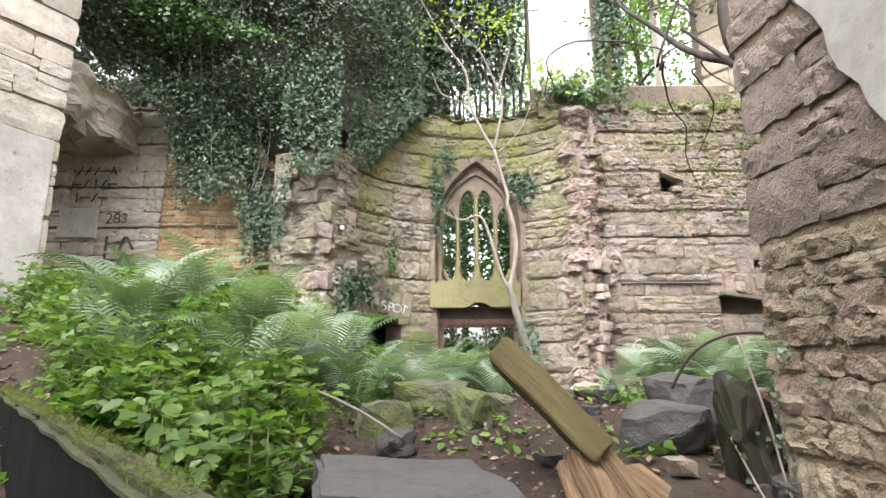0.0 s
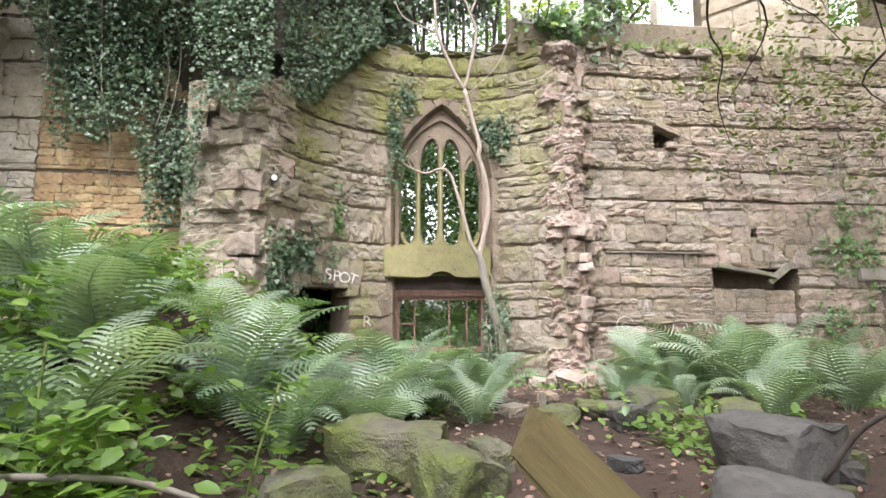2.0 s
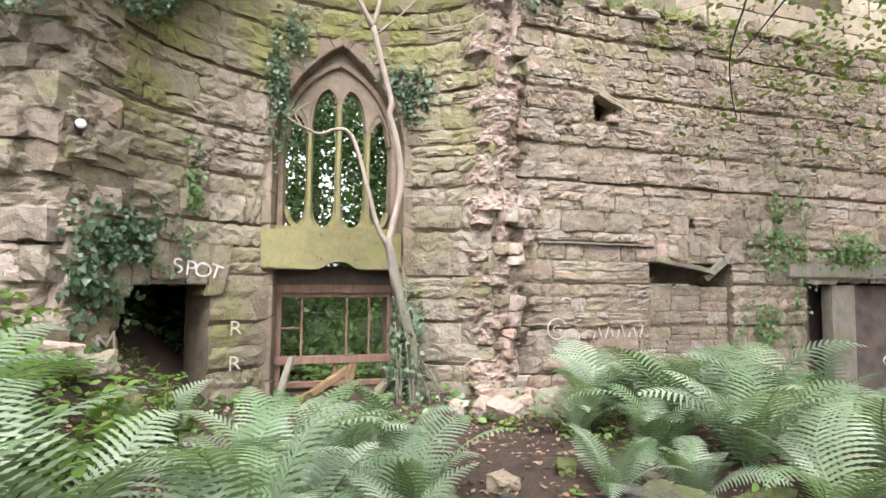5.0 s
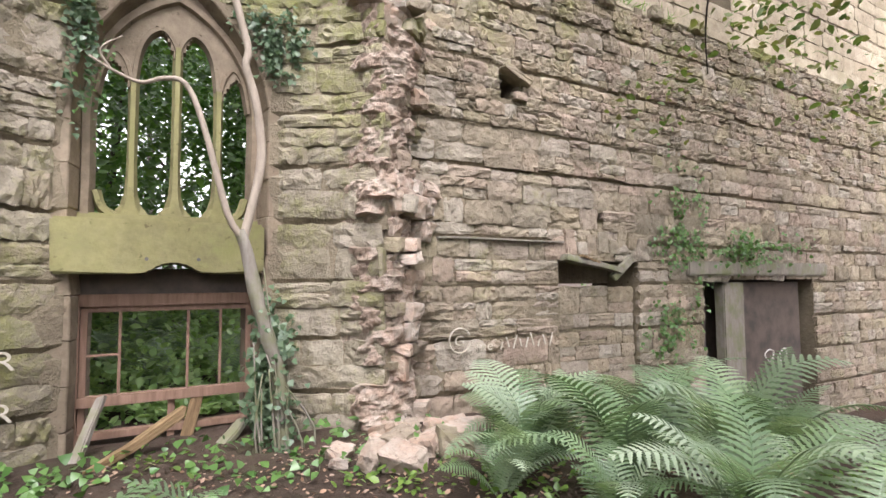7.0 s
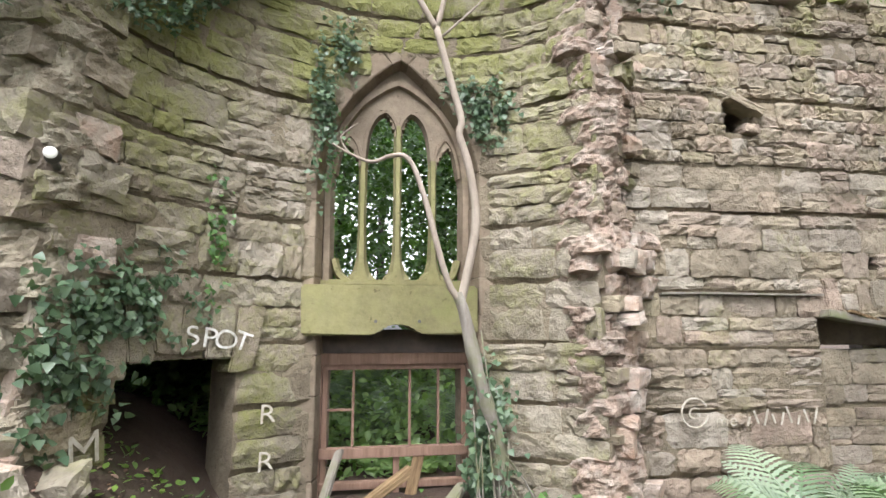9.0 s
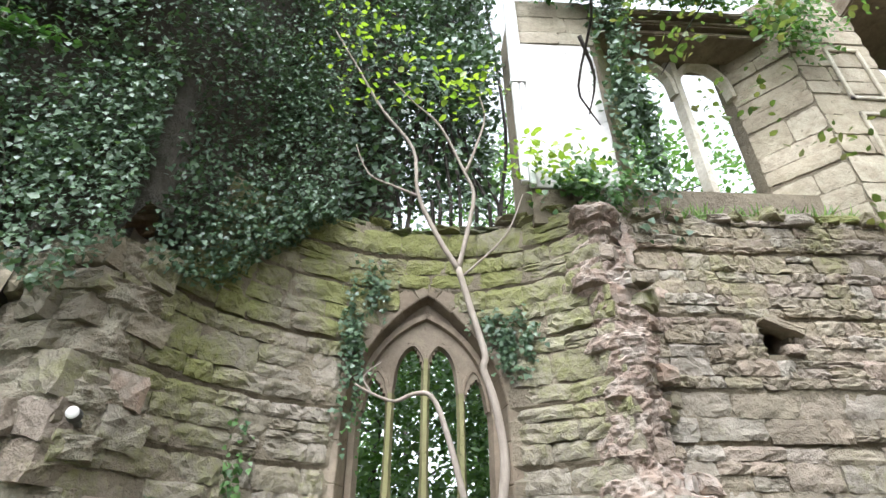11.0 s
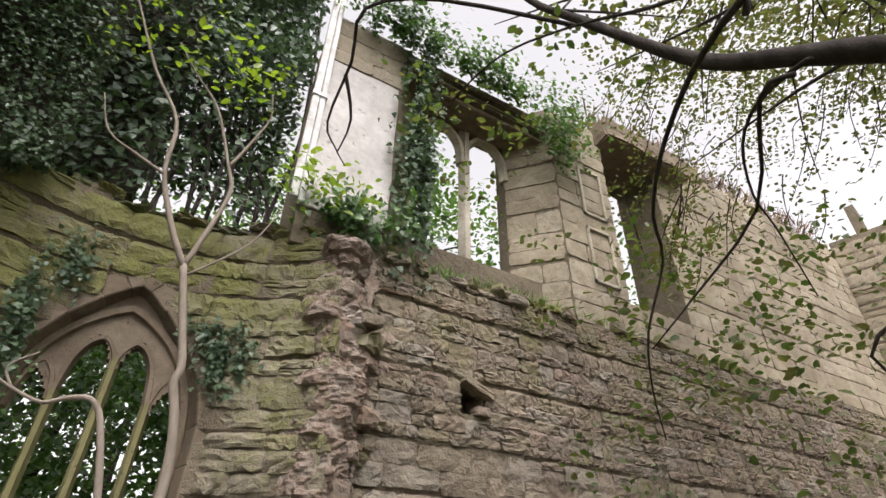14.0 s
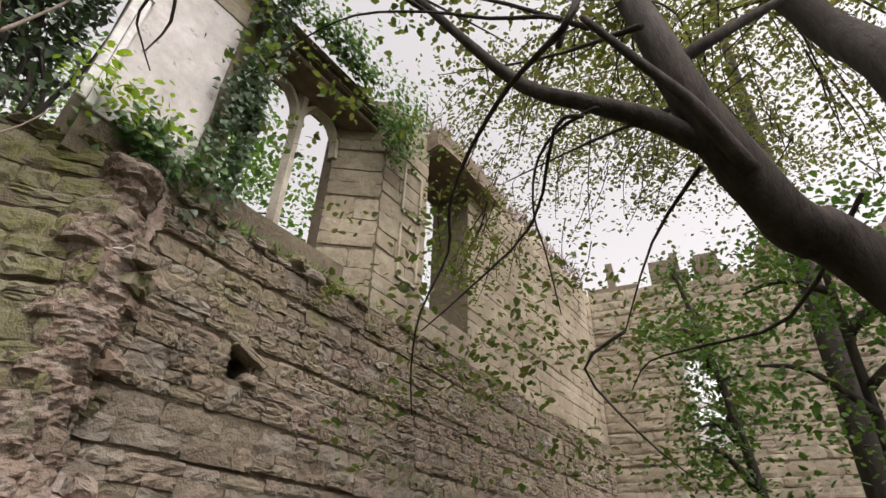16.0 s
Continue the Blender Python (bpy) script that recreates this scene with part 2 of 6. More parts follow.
m_ivy_light = leafy("green_ivy_leaf", [(0.05, 0.12, 0.03), (0.08, 0.16, 0.04), (0.11, 0.2, 0.06)], 0.35, 0.2)
m_tree_leaf = leafy("woodland_leaf", [(0.06, 0.13, 0.03), (0.10, 0.19, 0.05), (0.15, 0.25, 0.07), (0.08, 0.16, 0.05)], 0.4, 0.4)
m_young_leaf = leafy("yellow_green_leaf", [(0.212, 0.295, 0.034), (0.289, 0.361, 0.051), (0.17, 0.271, 0.0425)], 0.4, 0.45)
m_litter = leafy("fallen_leaf", [(0.16, 0.09, 0.06), (0.24, 0.15, 0.10), (0.32, 0.22, 0.17), (0.11, 0.065, 0.05), (0.38, 0.29, 0.24)], 0.7, 0.0, 0.3)
m_thicket = rock("dark_ivy_backing", [(0.07, 0.06, 0.047), (0.1, 0.085, 0.066)], (0.04, 0.036, 0.028), (0.03, 0.045, 0.018), 0.5, 0.7, varied=False, bump=1.0, grain=12)
m_white = plain("white_graffiti_paint", (0.62, 0.60, 0.56), 0.7, dirt=(0.36, 0.33, 0.27), scale=14)
m_chalk = plain("faded_chalk", (0.47, 0.43, 0.36), 0.8, dirt=(0.33, 0.29, 0.22), scale=16)
m_black = plain("black_paint_and_hole_shade", (0.05, 0.05, 0.05), 0.7, dirt=(0.12, 0.11, 0.09), scale=9)
m_pipe = plain("chipped_white_paint", (0.72, 0.71, 0.68), 0.5, dirt=(0.45, 0.42, 0.38), scale=5)
m_dark = plain("dark_stained_boards", (0.10, 0.075, 0.06), 0.8, dirt=(0.05, 0.04, 0.035), scale=3)
m_lamp_black = plain("black_lamp_casing", (0.03, 0.03, 0.03), 0.45)
m_over_leaf = leafy("olive_canopy_leaf", [(0.075, 0.09, 0.035), (0.12, 0.135, 0.05), (0.17, 0.18, 0.075), (0.17, 0.13, 0.07), (0.1, 0.115, 0.045)], 0.4, 0.5)
m_hang_leaf = leafy("green_hanging_leaf", [(0.075, 0.115, 0.035), (0.115, 0.155, 0.05), (0.17, 0.19, 0.07), (0.15, 0.13, 0.06)], 0.4, 0.4)

# ---------------------------------------------------------------- building helpers
def mesh_of(name, verts, faces, mat=None, smooth=False):
    me = bpy.data.meshes.new(name)
    me.from_pydata([tuple(v) for v in verts], [], [tuple(f) for f in faces])
    if mat:
        me.materials.append(mat)
    if smooth:
        me.polygons.foreach_set("use_smooth", [True] * len(me.polygons))
    me.update()
    return me


def part(name, data, mat, parent, label="", m=None):
    """One mesh object under a thing. data: a bmesh, or a mesh."""
    if isinstance(data, bmesh.types.BMesh):
        me = bpy.data.meshes.new(name)
        data.to_mesh(me)
        data.free()
        data = me
    if mat and not data.materials:
        data.materials.append(mat)
    ob = new(name, data)
    ob.parent = parent
    if m is not None:
        ob.matrix_basis = m
    if label:
        ob["label"] = label
    return ob


def thing(name, label, category, at=(0, 0, 0), group="", kind="", turn=0):
    ob = new(name)
    ob.empty_display_size = 0.1
    ob.matrix_basis = pose(*at, 0, 0, turn)
    return tagged(ob, label, category, group, kind)


def block(bm, lo, hi, bevel=0.0, m=None):
    r = bmesh.ops.create_cube(bm, size=1.0)
    vs = r["verts"]
    for v in vs:
        v.co = Vector([a + (b - a) * (c + 0.5) for a, b, c in zip(lo, hi, v.co)])
    if bevel:
        es = list({e for v in vs for e in v.link_edges})
        g = bmesh.ops.bevel(bm, geom=es, offset=bevel, segments=2, affect="EDGES")
        vs = list({v for f in g["faces"] for v in f.verts} | {v for v in vs if v.is_valid})
    if m is not None:
        bmesh.ops.transform(bm, matrix=m, verts=[v for v in vs if v.is_valid])
    return vs


def roughen(bm, amount, scale, seed=0.0):
    for v in bm.verts:
        d = noise.noise_vector(v.co * scale + Vector((seed, seed * 1.7, -seed)))
        v.co += d * amount


def tube(points, radii, sides=8, jitter=0.0, flat=1.0):
    """Verts and faces of a tube along points, with a radius at each."""
    vs, fs = [], []
    pts = [Vector(p) for p in points]
    up = Vector((0.13, 0.31, 1))
    for i, p in enumerate(pts):
        d = (pts[min(i + 1, len(pts) - 1)] - pts[max(i - 1, 0)]).normalized()
        a = d.cross(up)
        if a.length < 0.05:
            a = d.cross(Vector((1, 0.2, 0)))
        a.normalize()
        b = d.cross(a)
        for k in range(sides):
            w = 2 * math.pi * k / sides
            q = radii[i] * (1 + jitter * noise.noise(p * 4 + a * math.cos(w) * 3 + b * math.sin(w) * 3))
            vs.append(p + a * math.cos(w) * q + b * math.sin(w) * q * flat)
    for i in range(len(pts) - 1):
        for k in range(sides):
            j = (k + 1) % sides
            fs.append((i * sides + k, i * sides + j, (i + 1) * sides + j, (i + 1) * sides + k))
    fs.append(tuple(range(sides))[::-1])
    fs.append(tuple((len(pts) - 1) * sides + k for k in range(sides)))
    return vs, fs


def smooth_path(points, steps=5):
    """Points along a soft curve through the given ones."""
    ps = [Vector(p) for p in points]
    out = []
    for i in range(len(ps) - 1):
        p0, p1, p2, p3 = ps[max(i - 1, 0)], ps[i], ps[i + 1], ps[min(i + 2, len(ps) - 1)]
        for k in range(steps):
            t = k / steps
            out.append(0.5 * ((2 * p1) + (p2 - p0) * t + (2 * p0 - 5 * p1 + 4 * p2 - p3) * t * t + (3 * p1 - p0 - 3 * p2 + p3) * t ** 3))
    return out + [ps[-1]]


def join_arrays(chunks):
    vs, fs, k = [], [], 0
    for v, f in chunks:
        vs.extend(v)
        fs.extend([tuple(i + k for i in q) for q in f])
        k += len(v)
    return vs, fs


# ---------------------------------------------------------------- masonry
STONES = {}


def stone_shapes(mat, rugged=1.0, count=14):
    """Unit stones: 1 wide, 1 high, the face at y = -1, rough, with rounded arrises."""
    key = (mat.name, rugged)
    if key in STONES:
        return STONES[key]
    rng = random.Random(len(STONES) + 5)
    out = []
    for _ in range(count):
        nx, nz = 8, 5
        vs, fs = [], []
        seed = rng.uniform(0, 90)
        for j in range(nz):
            for i in range(nx):
                u, w = i / (nx - 1) - 0.5, j / (nz - 1) - 0.5
                edge = i in (0, nx - 1) or j in (0, nz - 1)
                corner = i in (0, nx - 1) and j in (0, nz - 1)
                x = u * (0.95 if corner else 1) + rng.uniform(-0.028, 0.028) * rugged
                z = w * (0.93 if corner else 1) + rng.uniform(-0.05, 0.05) * rugged
                y = -0.62 if corner else (-0.76 if edge else -0.95)
                y += 0.42 * rugged * noise.noise(Vector((u * 2.4 + seed, w * 2.2, seed))) + 0.3 * rugged * noise.noise(Vector((u * 7 + seed, w * 6, seed + 4))) + rng.uniform(-0.12, 0.12) * rugged
                vs.append((x, y, z))
        for j in range(nz - 1):
            for i in range(nx - 1):
                a = j * nx + i
                fs.append((a, a + 1, a + nx + 1, a + nx))
        ring = list(range(nx)) + [j * nx + nx - 1 for j in range(1, nz)] + [(nz - 1) * nx + i for i in range(nx - 2, -1, -1)] + [j * nx for j in range(nz - 2, 0, -1)]
        k = len(vs)
        for r in ring:
            x, y, z = vs[r]
            vs.append((x * 0.96, 0.6, z * 0.96))
        for i in range(len(ring)):
            j = (i + 1) % len(ring)
            fs.append((ring[i], k + i, k + j, ring[j]))
        out.append(mesh_of("stone", vs, fs, mat))
    STONES[key] = [(me, np.array([v.co[:] for v in me.vertices]), [tuple(p.vertices) for p in me.polygons]) for me in out]
    return STONES[key]


def flat_map(x0, y0, turn):
    """Maps the distance along a wall and the height to a pose; the face looks to -y before the turn."""
    base = pose(x0, y0, 0, 0, 0, turn)
    return lambda u, z, d=0.0: base @ pose(u, d, z)


def round_map(cx, cy, r):
    return lambda u, z, d=0.0: pose(cx + (r + d) * math.sin(u / r), cy + (r + d) * math.cos(u / r), z, 0, 0, -math.degrees(u / r))


def lay_stones(parent, to, u0, u1, levels, void, mats, near, seed, high=(0.15, 0.3), long=(0.22, 0.7), depth=(0.05, 0.09), gap=0.004, rugged=1.0, ends=(0, 0), limit=300, split=0.35):
    """Courses of stones between the levels, leaving out void(zlow, zhigh) spans. Stones within near(u, z) are pieces of their own."""
    rng = random.Random(seed)
    single, rest = 0, []
    for za, zb in zip(levels, levels[1:]):
        z = za + 0.012
        while z < zb - 0.06:
            h = rng.uniform(*high)
            if zb - z - h < high[0] * 0.75:
                h = zb - z
            a, b = u0 + rng.uniform(-1, 1) * ends[0], u1 + rng.uniform(-1, 1) * ends[1]
            spans = [(a, b)]
            for va, vb in void(z + 0.15 * h, z + 0.85 * h):
                spans = [q for s, e in spans for q in ((s, min(e, va)), (max(s, vb), e)) if q[1] - q[0] > 0.05]
            for s, e in spans:
                u = s
                while u < e - 0.03:
                    w = rng.uniform(*long) * (0.75 + 0.9 * h)
                    if e - u - w < long[0] * 0.7:
                        w = e - u
                    wave = 0.03 * noise.noise(Vector((u * 0.8, z * 0.5, seed)))
                    cut = rng.uniform(0.35, 0.65) if h > 0.17 and rng.random() < split else 1.0
                    for part_lo, part_hi in ((0.0, cut), (cut, 1.0)) if cut < 1 else ((0.0, 1.0),):
                        me, arr, fcs = rng.choice(stone_shapes(rng.choice(mats), rugged))
                        hp = h * (part_hi - part_lo)
                        hh = hp * rng.uniform(0.95, 1.0)
                        if z < za + 0.02 and part_lo == 0:
                            hh = hp - rng.uniform(0.02, 0.06)
                        m = to(u + w / 2, z + h * part_lo + hp / 2 + (hp - hh) * 0.5 + wave) @ pose(0, 0, 0, rng.uniform(-1.6, 1.6), rng.uniform(-1.5, 1.5), rng.uniform(-1.6, 1.6)) @ Matrix.Diagonal((w - gap, rng.uniform(*depth), hh - gap, 1))
                        if near(u + w / 2, z + h / 2) and single < limit:
                            ob = new("stone", me)
                            ob.parent = parent
                            ob.matrix_basis = m
                            single += 1
                        else:
                            M = np.array(m)
                            rest.append((me.materials[0], arr @ M[:3, :3].T + M[:3, 3], fcs))
                    u += w
            z += h
    for mat in {id(r[0]): r[0] for r in rest}.values():
        vs, fs = join_arrays([(v.tolist(), f) for q, v, f in rest if q is mat])
        tagged(part("stonework", mesh_of("stonework", vs, fs, mat), None, parent), kind="stuff")


def worn_bed(levels, seed):
    """The face of the mortar: uneven, and raked deep along the long bed joints."""
    def depth(u, z):
        raked = min(abs(z - q + 0.02) for q in levels) < 0.05 and noise.noise(Vector((u * 0.6, z, seed + 3))) > -0.3
        return 0.02 if raked else -0.03 + 0.028 * noise.noise(Vector((u * 1.7, z * 1.7, seed)))
    return depth


def core(name, to, u0, u1, z0, z1, thick, solid, mat, parent, step=0.12, front=0.0):
    """The wall behind the stones: cells of the wall that solid(u, z) keeps, with front, back and reveals."""
    nu, nz = max(1, round((u1 - u0) / step)), max(1, round((z1 - z0) / step))
    du, dz = (u1 - u0) / nu, (z1 - z0) / nz
    keep = [[solid(u0 + (i + 0.5) * du, z0 + (j + 0.5) * dz) for i in range(nu)] for j in range(nz)]
    vs, fs, seen = [], [], {}

    def vert(i, j, back):
        k = (i, j, back)
        if k not in seen:
            seen[k] = len(vs)
            vs.append(to(u0 + i * du, z0 + j * dz, thick if back else (front(u0 + i * du, z0 + j * dz) if callable(front) else front)).translation[:])
        return seen[k]

    for j in range(nz):
        for i in range(nu):
            if not keep[j][i]:
                continue
            for b in (0, 1):
                q = [vert(i, j, b), vert(i + 1, j, b), vert(i + 1, j + 1, b), vert(i, j + 1, b)]
                fs.append(q if not b else q[::-1])
            for di, dj, e in ((-1, 0, ((i, j + 1), (i, j))), (1, 0, ((i + 1, j), (i + 1, j + 1))), (0, -1, ((i, j), (i + 1, j))), (0, 1, ((i + 1, j + 1), (i, j + 1)))):
                a, b = i + di, j + dj
                if not (0 <= a < nu and 0 <= b < nz and keep[b][a]):
                    (p, q), (r, s) = e
                    fs.append((vert(p, q, 0), vert(p, q, 1), vert(r, s, 1), vert(r, s, 0)))
    return part(name, mesh_of(name, vs, fs, mat), None, parent)


# ---------------------------------------------------------------- the ground
def rise(a, b, v):
    t = min(1.0, max(0.0, (v - a) / (b - a)))
    return t * t * (3 - 2 * t)


def ground_at(x, y):
    z = 0.05 + 0.62 * rise(0.6, 2.3, y) + 0.35 * rise(2.2, 4.6, y) - 0.25 * rise(6.5, 9.5, y)
    z += (0.75 * rise(-0.6, -2.8, x) + 0.15 * rise(-3, -6, x)) * rise(2.5, 7.5, y)
    z += 0.35 * rise(-0.7, -2.0, x) * rise(0.9, 2.5, y)
    z -= 1.15 * rise(3.5, 9.0, x) * rise(4.0, 8.0, y)
    z += 0.06 * noise.noise(Vector((x * 1.3, y * 1.3, 0))) + 0.03 * noise.noise(Vector((x * 4, y * 4, 3)))
    if y > 10.9:
        z += 0.9 * rise(11, 20, y) * (1 - rise(2, 9, abs(x - 1)))
    return z


def build_ground():
    xs = np.concatenate([np.linspace(-1500, -40, 8), np.linspace(-34, -9, 10), np.linspace(-8, 14, 133), np.linspace(16, 40, 10), np.linspace(60, 1500, 8)])
    ys = np.concatenate([np.linspace(-1500, -30, 8), np.linspace(-24, -5, 8), np.linspace(-4, 14, 109), np.linspace(15, 40, 12), np.linspace(60, 1500, 8)])
    vs = [(x, y, ground_at(x, y)) for y in ys for x in xs]
    nx = len(xs)
    fs = [(j * nx + i, j * nx + i + 1, (j + 1) * nx + i + 1, (j + 1) * nx + i) for j in range(len(ys) - 1) for i in range(nx - 1)]
    ob = new("ground", mesh_of("ground", vs, fs, m_earth, True))
    tagged(ob, "uneven earth bank covered with brown leaf litter", "ground", kind="structure")


build_ground()

# ---------------------------------------------------------------- the round bay with the pointed window
CX, CY, R = 0.6, 8.2, 2.7
bay_to = round_map(CX, CY, R)
WIN = 0.04 # middle of the window along the bay
BAY_L, BAY_R = -3.45, 2.32


def arch_half(z):
    if z < 2.5:
        return 0.90
    if z < 4.3:
        return 0.95
    return 0.0 if z > 5.75 else 0.95 * (1 - ((z - 4.3) / 1.45) ** 1.7) ** 0.8


DOOR_A, DOOR_B, DOOR_H = -2.78, -1.62, 2.2


def bay_top(u):
    return 6.62 + 0.15 * noise.noise(Vector((u * 2.1, 3, 1)))


def bay_left(z):
    return BAY_L + 0.25 * noise.noise(Vector((z * 1.5, 0, 5))) + (0.75 * rise(4.7, 5.6, z))


def bay_right(z):
    return BAY_R + 0.14 * noise.noise(Vector((z * 3.1, 2, 5))) - 0.35 * rise(5.6, 6.6, z)


def bay_void(a, b):
    z = (a + b) / 2
    out = [(-9, bay_left(z)), (bay_right(z), 9)]
    if z > 0.45 and arch_half(z):
        out.append((WIN - arch_half(z) - 0.1, WIN + arch_half(z) + 0.1))
    if z < DOOR_H:
        out.append((DOOR_A, DOOR_B))
    elif z < DOOR_H + 0.52:
        out.append((DOOR_A - 0.15, DOOR_B + 0.15))
    return out


def bay_solid(u, z):
    if z > bay_top(u) or u < bay_left(z) + 0.02 or u > bay_right(z) - 0.02:
        return False
    if z > 0.5 and abs(u - WIN) < arch_half(z):
        return False
    return not (DOOR_A < u < DOOR_B and z < DOOR_H + 0.05)


bay = thing("wall_bay", "curved sandstone bay wall with mossy uneven courses", "wall", kind="structure")
BAY_BEDS = [-0.1, 0.55, 1.15, 1.72, 2.35, 3.0, 3.62, 4.22, 4.98, 5.72, 6.2, 6.6]
core("mortar_core", bay_to, -3.9, 3.1, -0.6, 6.8, 0.62, bay_solid, m_mortar, bay, 0.075, front=worn_bed(BAY_BEDS, 2))
lay_stones(bay, bay_to, -4.1, 3.3, BAY_BEDS, bay_void, [m_bay],
           lambda u, z: z > 0.9, 3, high=(0.19, 0.38), long=(0.28, 0.75), depth=(0.05, 0.085), ends=(0.0, 0.0), split=0.12, rugged=0.95, gap=0.005)

# ---------------------------------------------------------------- the straight wall
WY = 10.35
wall_to = flat_map(0, WY, 0)
FIRE = (5.36, 6.98, 0.7, 2.62)
GATE = (8.55, 12.05, 2.45)


def main_void(a, b):
    z = (a + b) / 2
    out = []
    if FIRE[2] < z < FIRE[3]:
        out.append((FIRE[0], FIRE[1]))
    if z < GATE[2]:
        out.append((GATE[0], GATE[1]))
    if 4.8 < z < 5.12:
        out.append((4.42, 4.75 + (5.1 - z) * 0.2))
    if 3.2 < z < 3.34:
        out.append((6.15, 6.25))
    return out


def main_solid(u, z):
    for a, b in main_void(z, z):
        if a < u < b:
            return False
    return z < 6.62 + 0.07 * noise.noise(Vector((u * 3, 1, 7)))


main = thing("wall_main", "tall coursed rubble sandstone wall, weathered and stained", "wall", kind="structure")
MAIN_BEDS = [-1.3, -0.5, 0.25, 0.95, 1.6, 2.28, 2.88, 3.8, 4.35, 5.2, 6.07, 6.6]
core("mortar_core", wall_to, 2.75, 18.05, -1.6, 6.7, 0.95, main_solid, m_mortar, main, 0.08, front=worn_bed(MAIN_BEDS, 6))
lay_stones(main, wall_to, 2.85, 18.0, MAIN_BEDS[:9], main_void, [m_wall],
           lambda u, z: u < 7.6 and 1.3 < z, 8, high=(0.16, 0.34), long=(0.24, 0.72), depth=(0.045, 0.08), split=0.2, rugged=0.95, limit=200, gap=0.004)
lay_stones(main, wall_to, 2.85, 18.0, MAIN_BEDS[8:], main_void, [m_wall],
           lambda u, z: u < 7.0, 9, high=(0.11, 0.22), long=(0.16, 0.5), depth=(0.045, 0.095), split=0.25, rugged=1.1, limit=200, gap=0.004)
# closed back of the fireplace and of the small holes
bm = bmesh.new()
block(bm, (5.2, WY + 0.1, 0.4), (7.2, WY + 0.9, 2.24))
block(bm, (5.2, WY + 0.6, 2.3), (7.2, WY + 0.9, 2.9))
block(bm, (4.2, WY + 0.40, 4.6), (5.0, WY + 0.9, 5.3))
block(bm, (6.0, WY + 0.40, 3.1), (6.4, WY + 0.9, 3.5))
part("recess_back", bm, m_mortar, main)
lay_stones(main, flat_map(0, WY + 0.1, 0), 5.36, 6.98, [0.7, 1.6, 2.26], lambda a, b: [], [m_wall], lambda u, z: True, 12, high=(0.2, 0.36), long=(0.3, 0.7), depth=(0.03, 0.05), rugged=0.6)

# ---------------------------------------------------------------- the upper storey
upper = thing("wall_upper", "ruined upper storey of pale ashlar with a tall empty window", "wall", kind="structure")
THICK = 1.05


def ashlar(parent, to, u0, u1, z0, z1, mats, seed, void=lambda a, b: [], long=(0.45, 0.95), high=(0.3, 0.42), limit=120):
    n = max(1, round((z1 - z0) / 1.2))
    lay_stones(parent, to, u0, u1, [z0 + (z1 - z0) * i / n for i in range(n + 1)], void, mats, lambda u, z: True, seed, high=high, long=long, depth=(0.02, 0.035), gap=0.006, rugged=0.55, limit=limit, split=0.0)


# pier of white plaster beside the window
bm = bmesh.new()
block(bm, (1.98, WY, 6.5), (3.3, WY + THICK, 11.2))
part("plaster_pier_core", bm, m_mortar, upper)
bm = bmesh.new()
block(bm, (2.02, WY - 0.035, 7.05), (3.22, WY - 0.002, 10.0), 0.01)
bmesh.ops.subdivide_edges(bm, edges=bm.edges[:], cuts=5, use_grid_fill=True)
roughen(bm, 0.03, 2.3, 4)
part("plaster_panel", bm, m_render, upper, "flaking white plaster panel")
ashlar(upper, wall_to, 2.0, 3.3, 10.0, 11.2, [m_ashlar], 21)
# sill wall under the window, splayed jambs
bm = bmesh.new()
block(bm, (3.2, WY + 0.35, 6.4), (6.7, WY + THICK + 0.2, 7.38))
part("window_apron", bm, m_mortar, upper)
jamb_vs = [(6.64, WY, 6.6), (5.98, WY + 0.78, 6.6), (5.98, WY + THICK, 6.6), (8.05, WY + THICK, 6.6), (8.05, WY, 6.6)]
n5 = len(jamb_vs)
vs = jamb_vs + [(x, y, 11.6) for x, y, z in jamb_vs]
fs = [tuple(range(n5))[::-1], tuple(range(n5, 2 * n5))] + [(i, (i + 1) % n5, n5 + (i + 1) % n5, n5 + i) for i in range(n5)]
part("pier", mesh_of("pier", vs, fs, m_mortar), None, upper)
ashlar(upper, wall_to, 6.64, 8.05, 6.6, 11.6, [m_ashlar], 22)
splay = math.degrees(math.atan2(0.78, -0.66))
ashlar(upper, flat_map(5.98, WY + 0.78, splay - 180), 0, 1.02, 6.6, 11.2, [m_ashlar], 23)
left_vs = [(3.3, WY, 6.6), (3.3, WY + THICK, 6.6), (3.9, WY + THICK, 6.6), (3.9, WY + 0.75, 6.6)]
vs = left_vs + [(x, y, 11.2) for x, y, z in left_vs]
fs = [(0, 1, 2, 3), (7, 6, 5, 4)] + [(i, 4 + i, 4 + (i + 1) % 4, (i + 1) % 4) for i in range(4)]
part("pier", mesh_of("pier", vs, fs, m_bay), None, upper)
# head of the window with mouldings
bm = bmesh.new()
block(bm, (3.3, WY + 0.25, 10.75), (6.7, WY + THICK, 11.5))
block(bm, (3.3, WY + 0.12, 10.62), (6.66, WY + 0.7, 10.74), 0.02)
block(bm, (3.3, WY + 0.02, 10.78), (6.66, WY + 0.7, 10.9), 0.03)
block(bm, (3.3, WY - 0.06, 10.95), (6.7, WY + 0.7, 11.08), 0.03)
part("window_head", bm, m_jamb, upper)
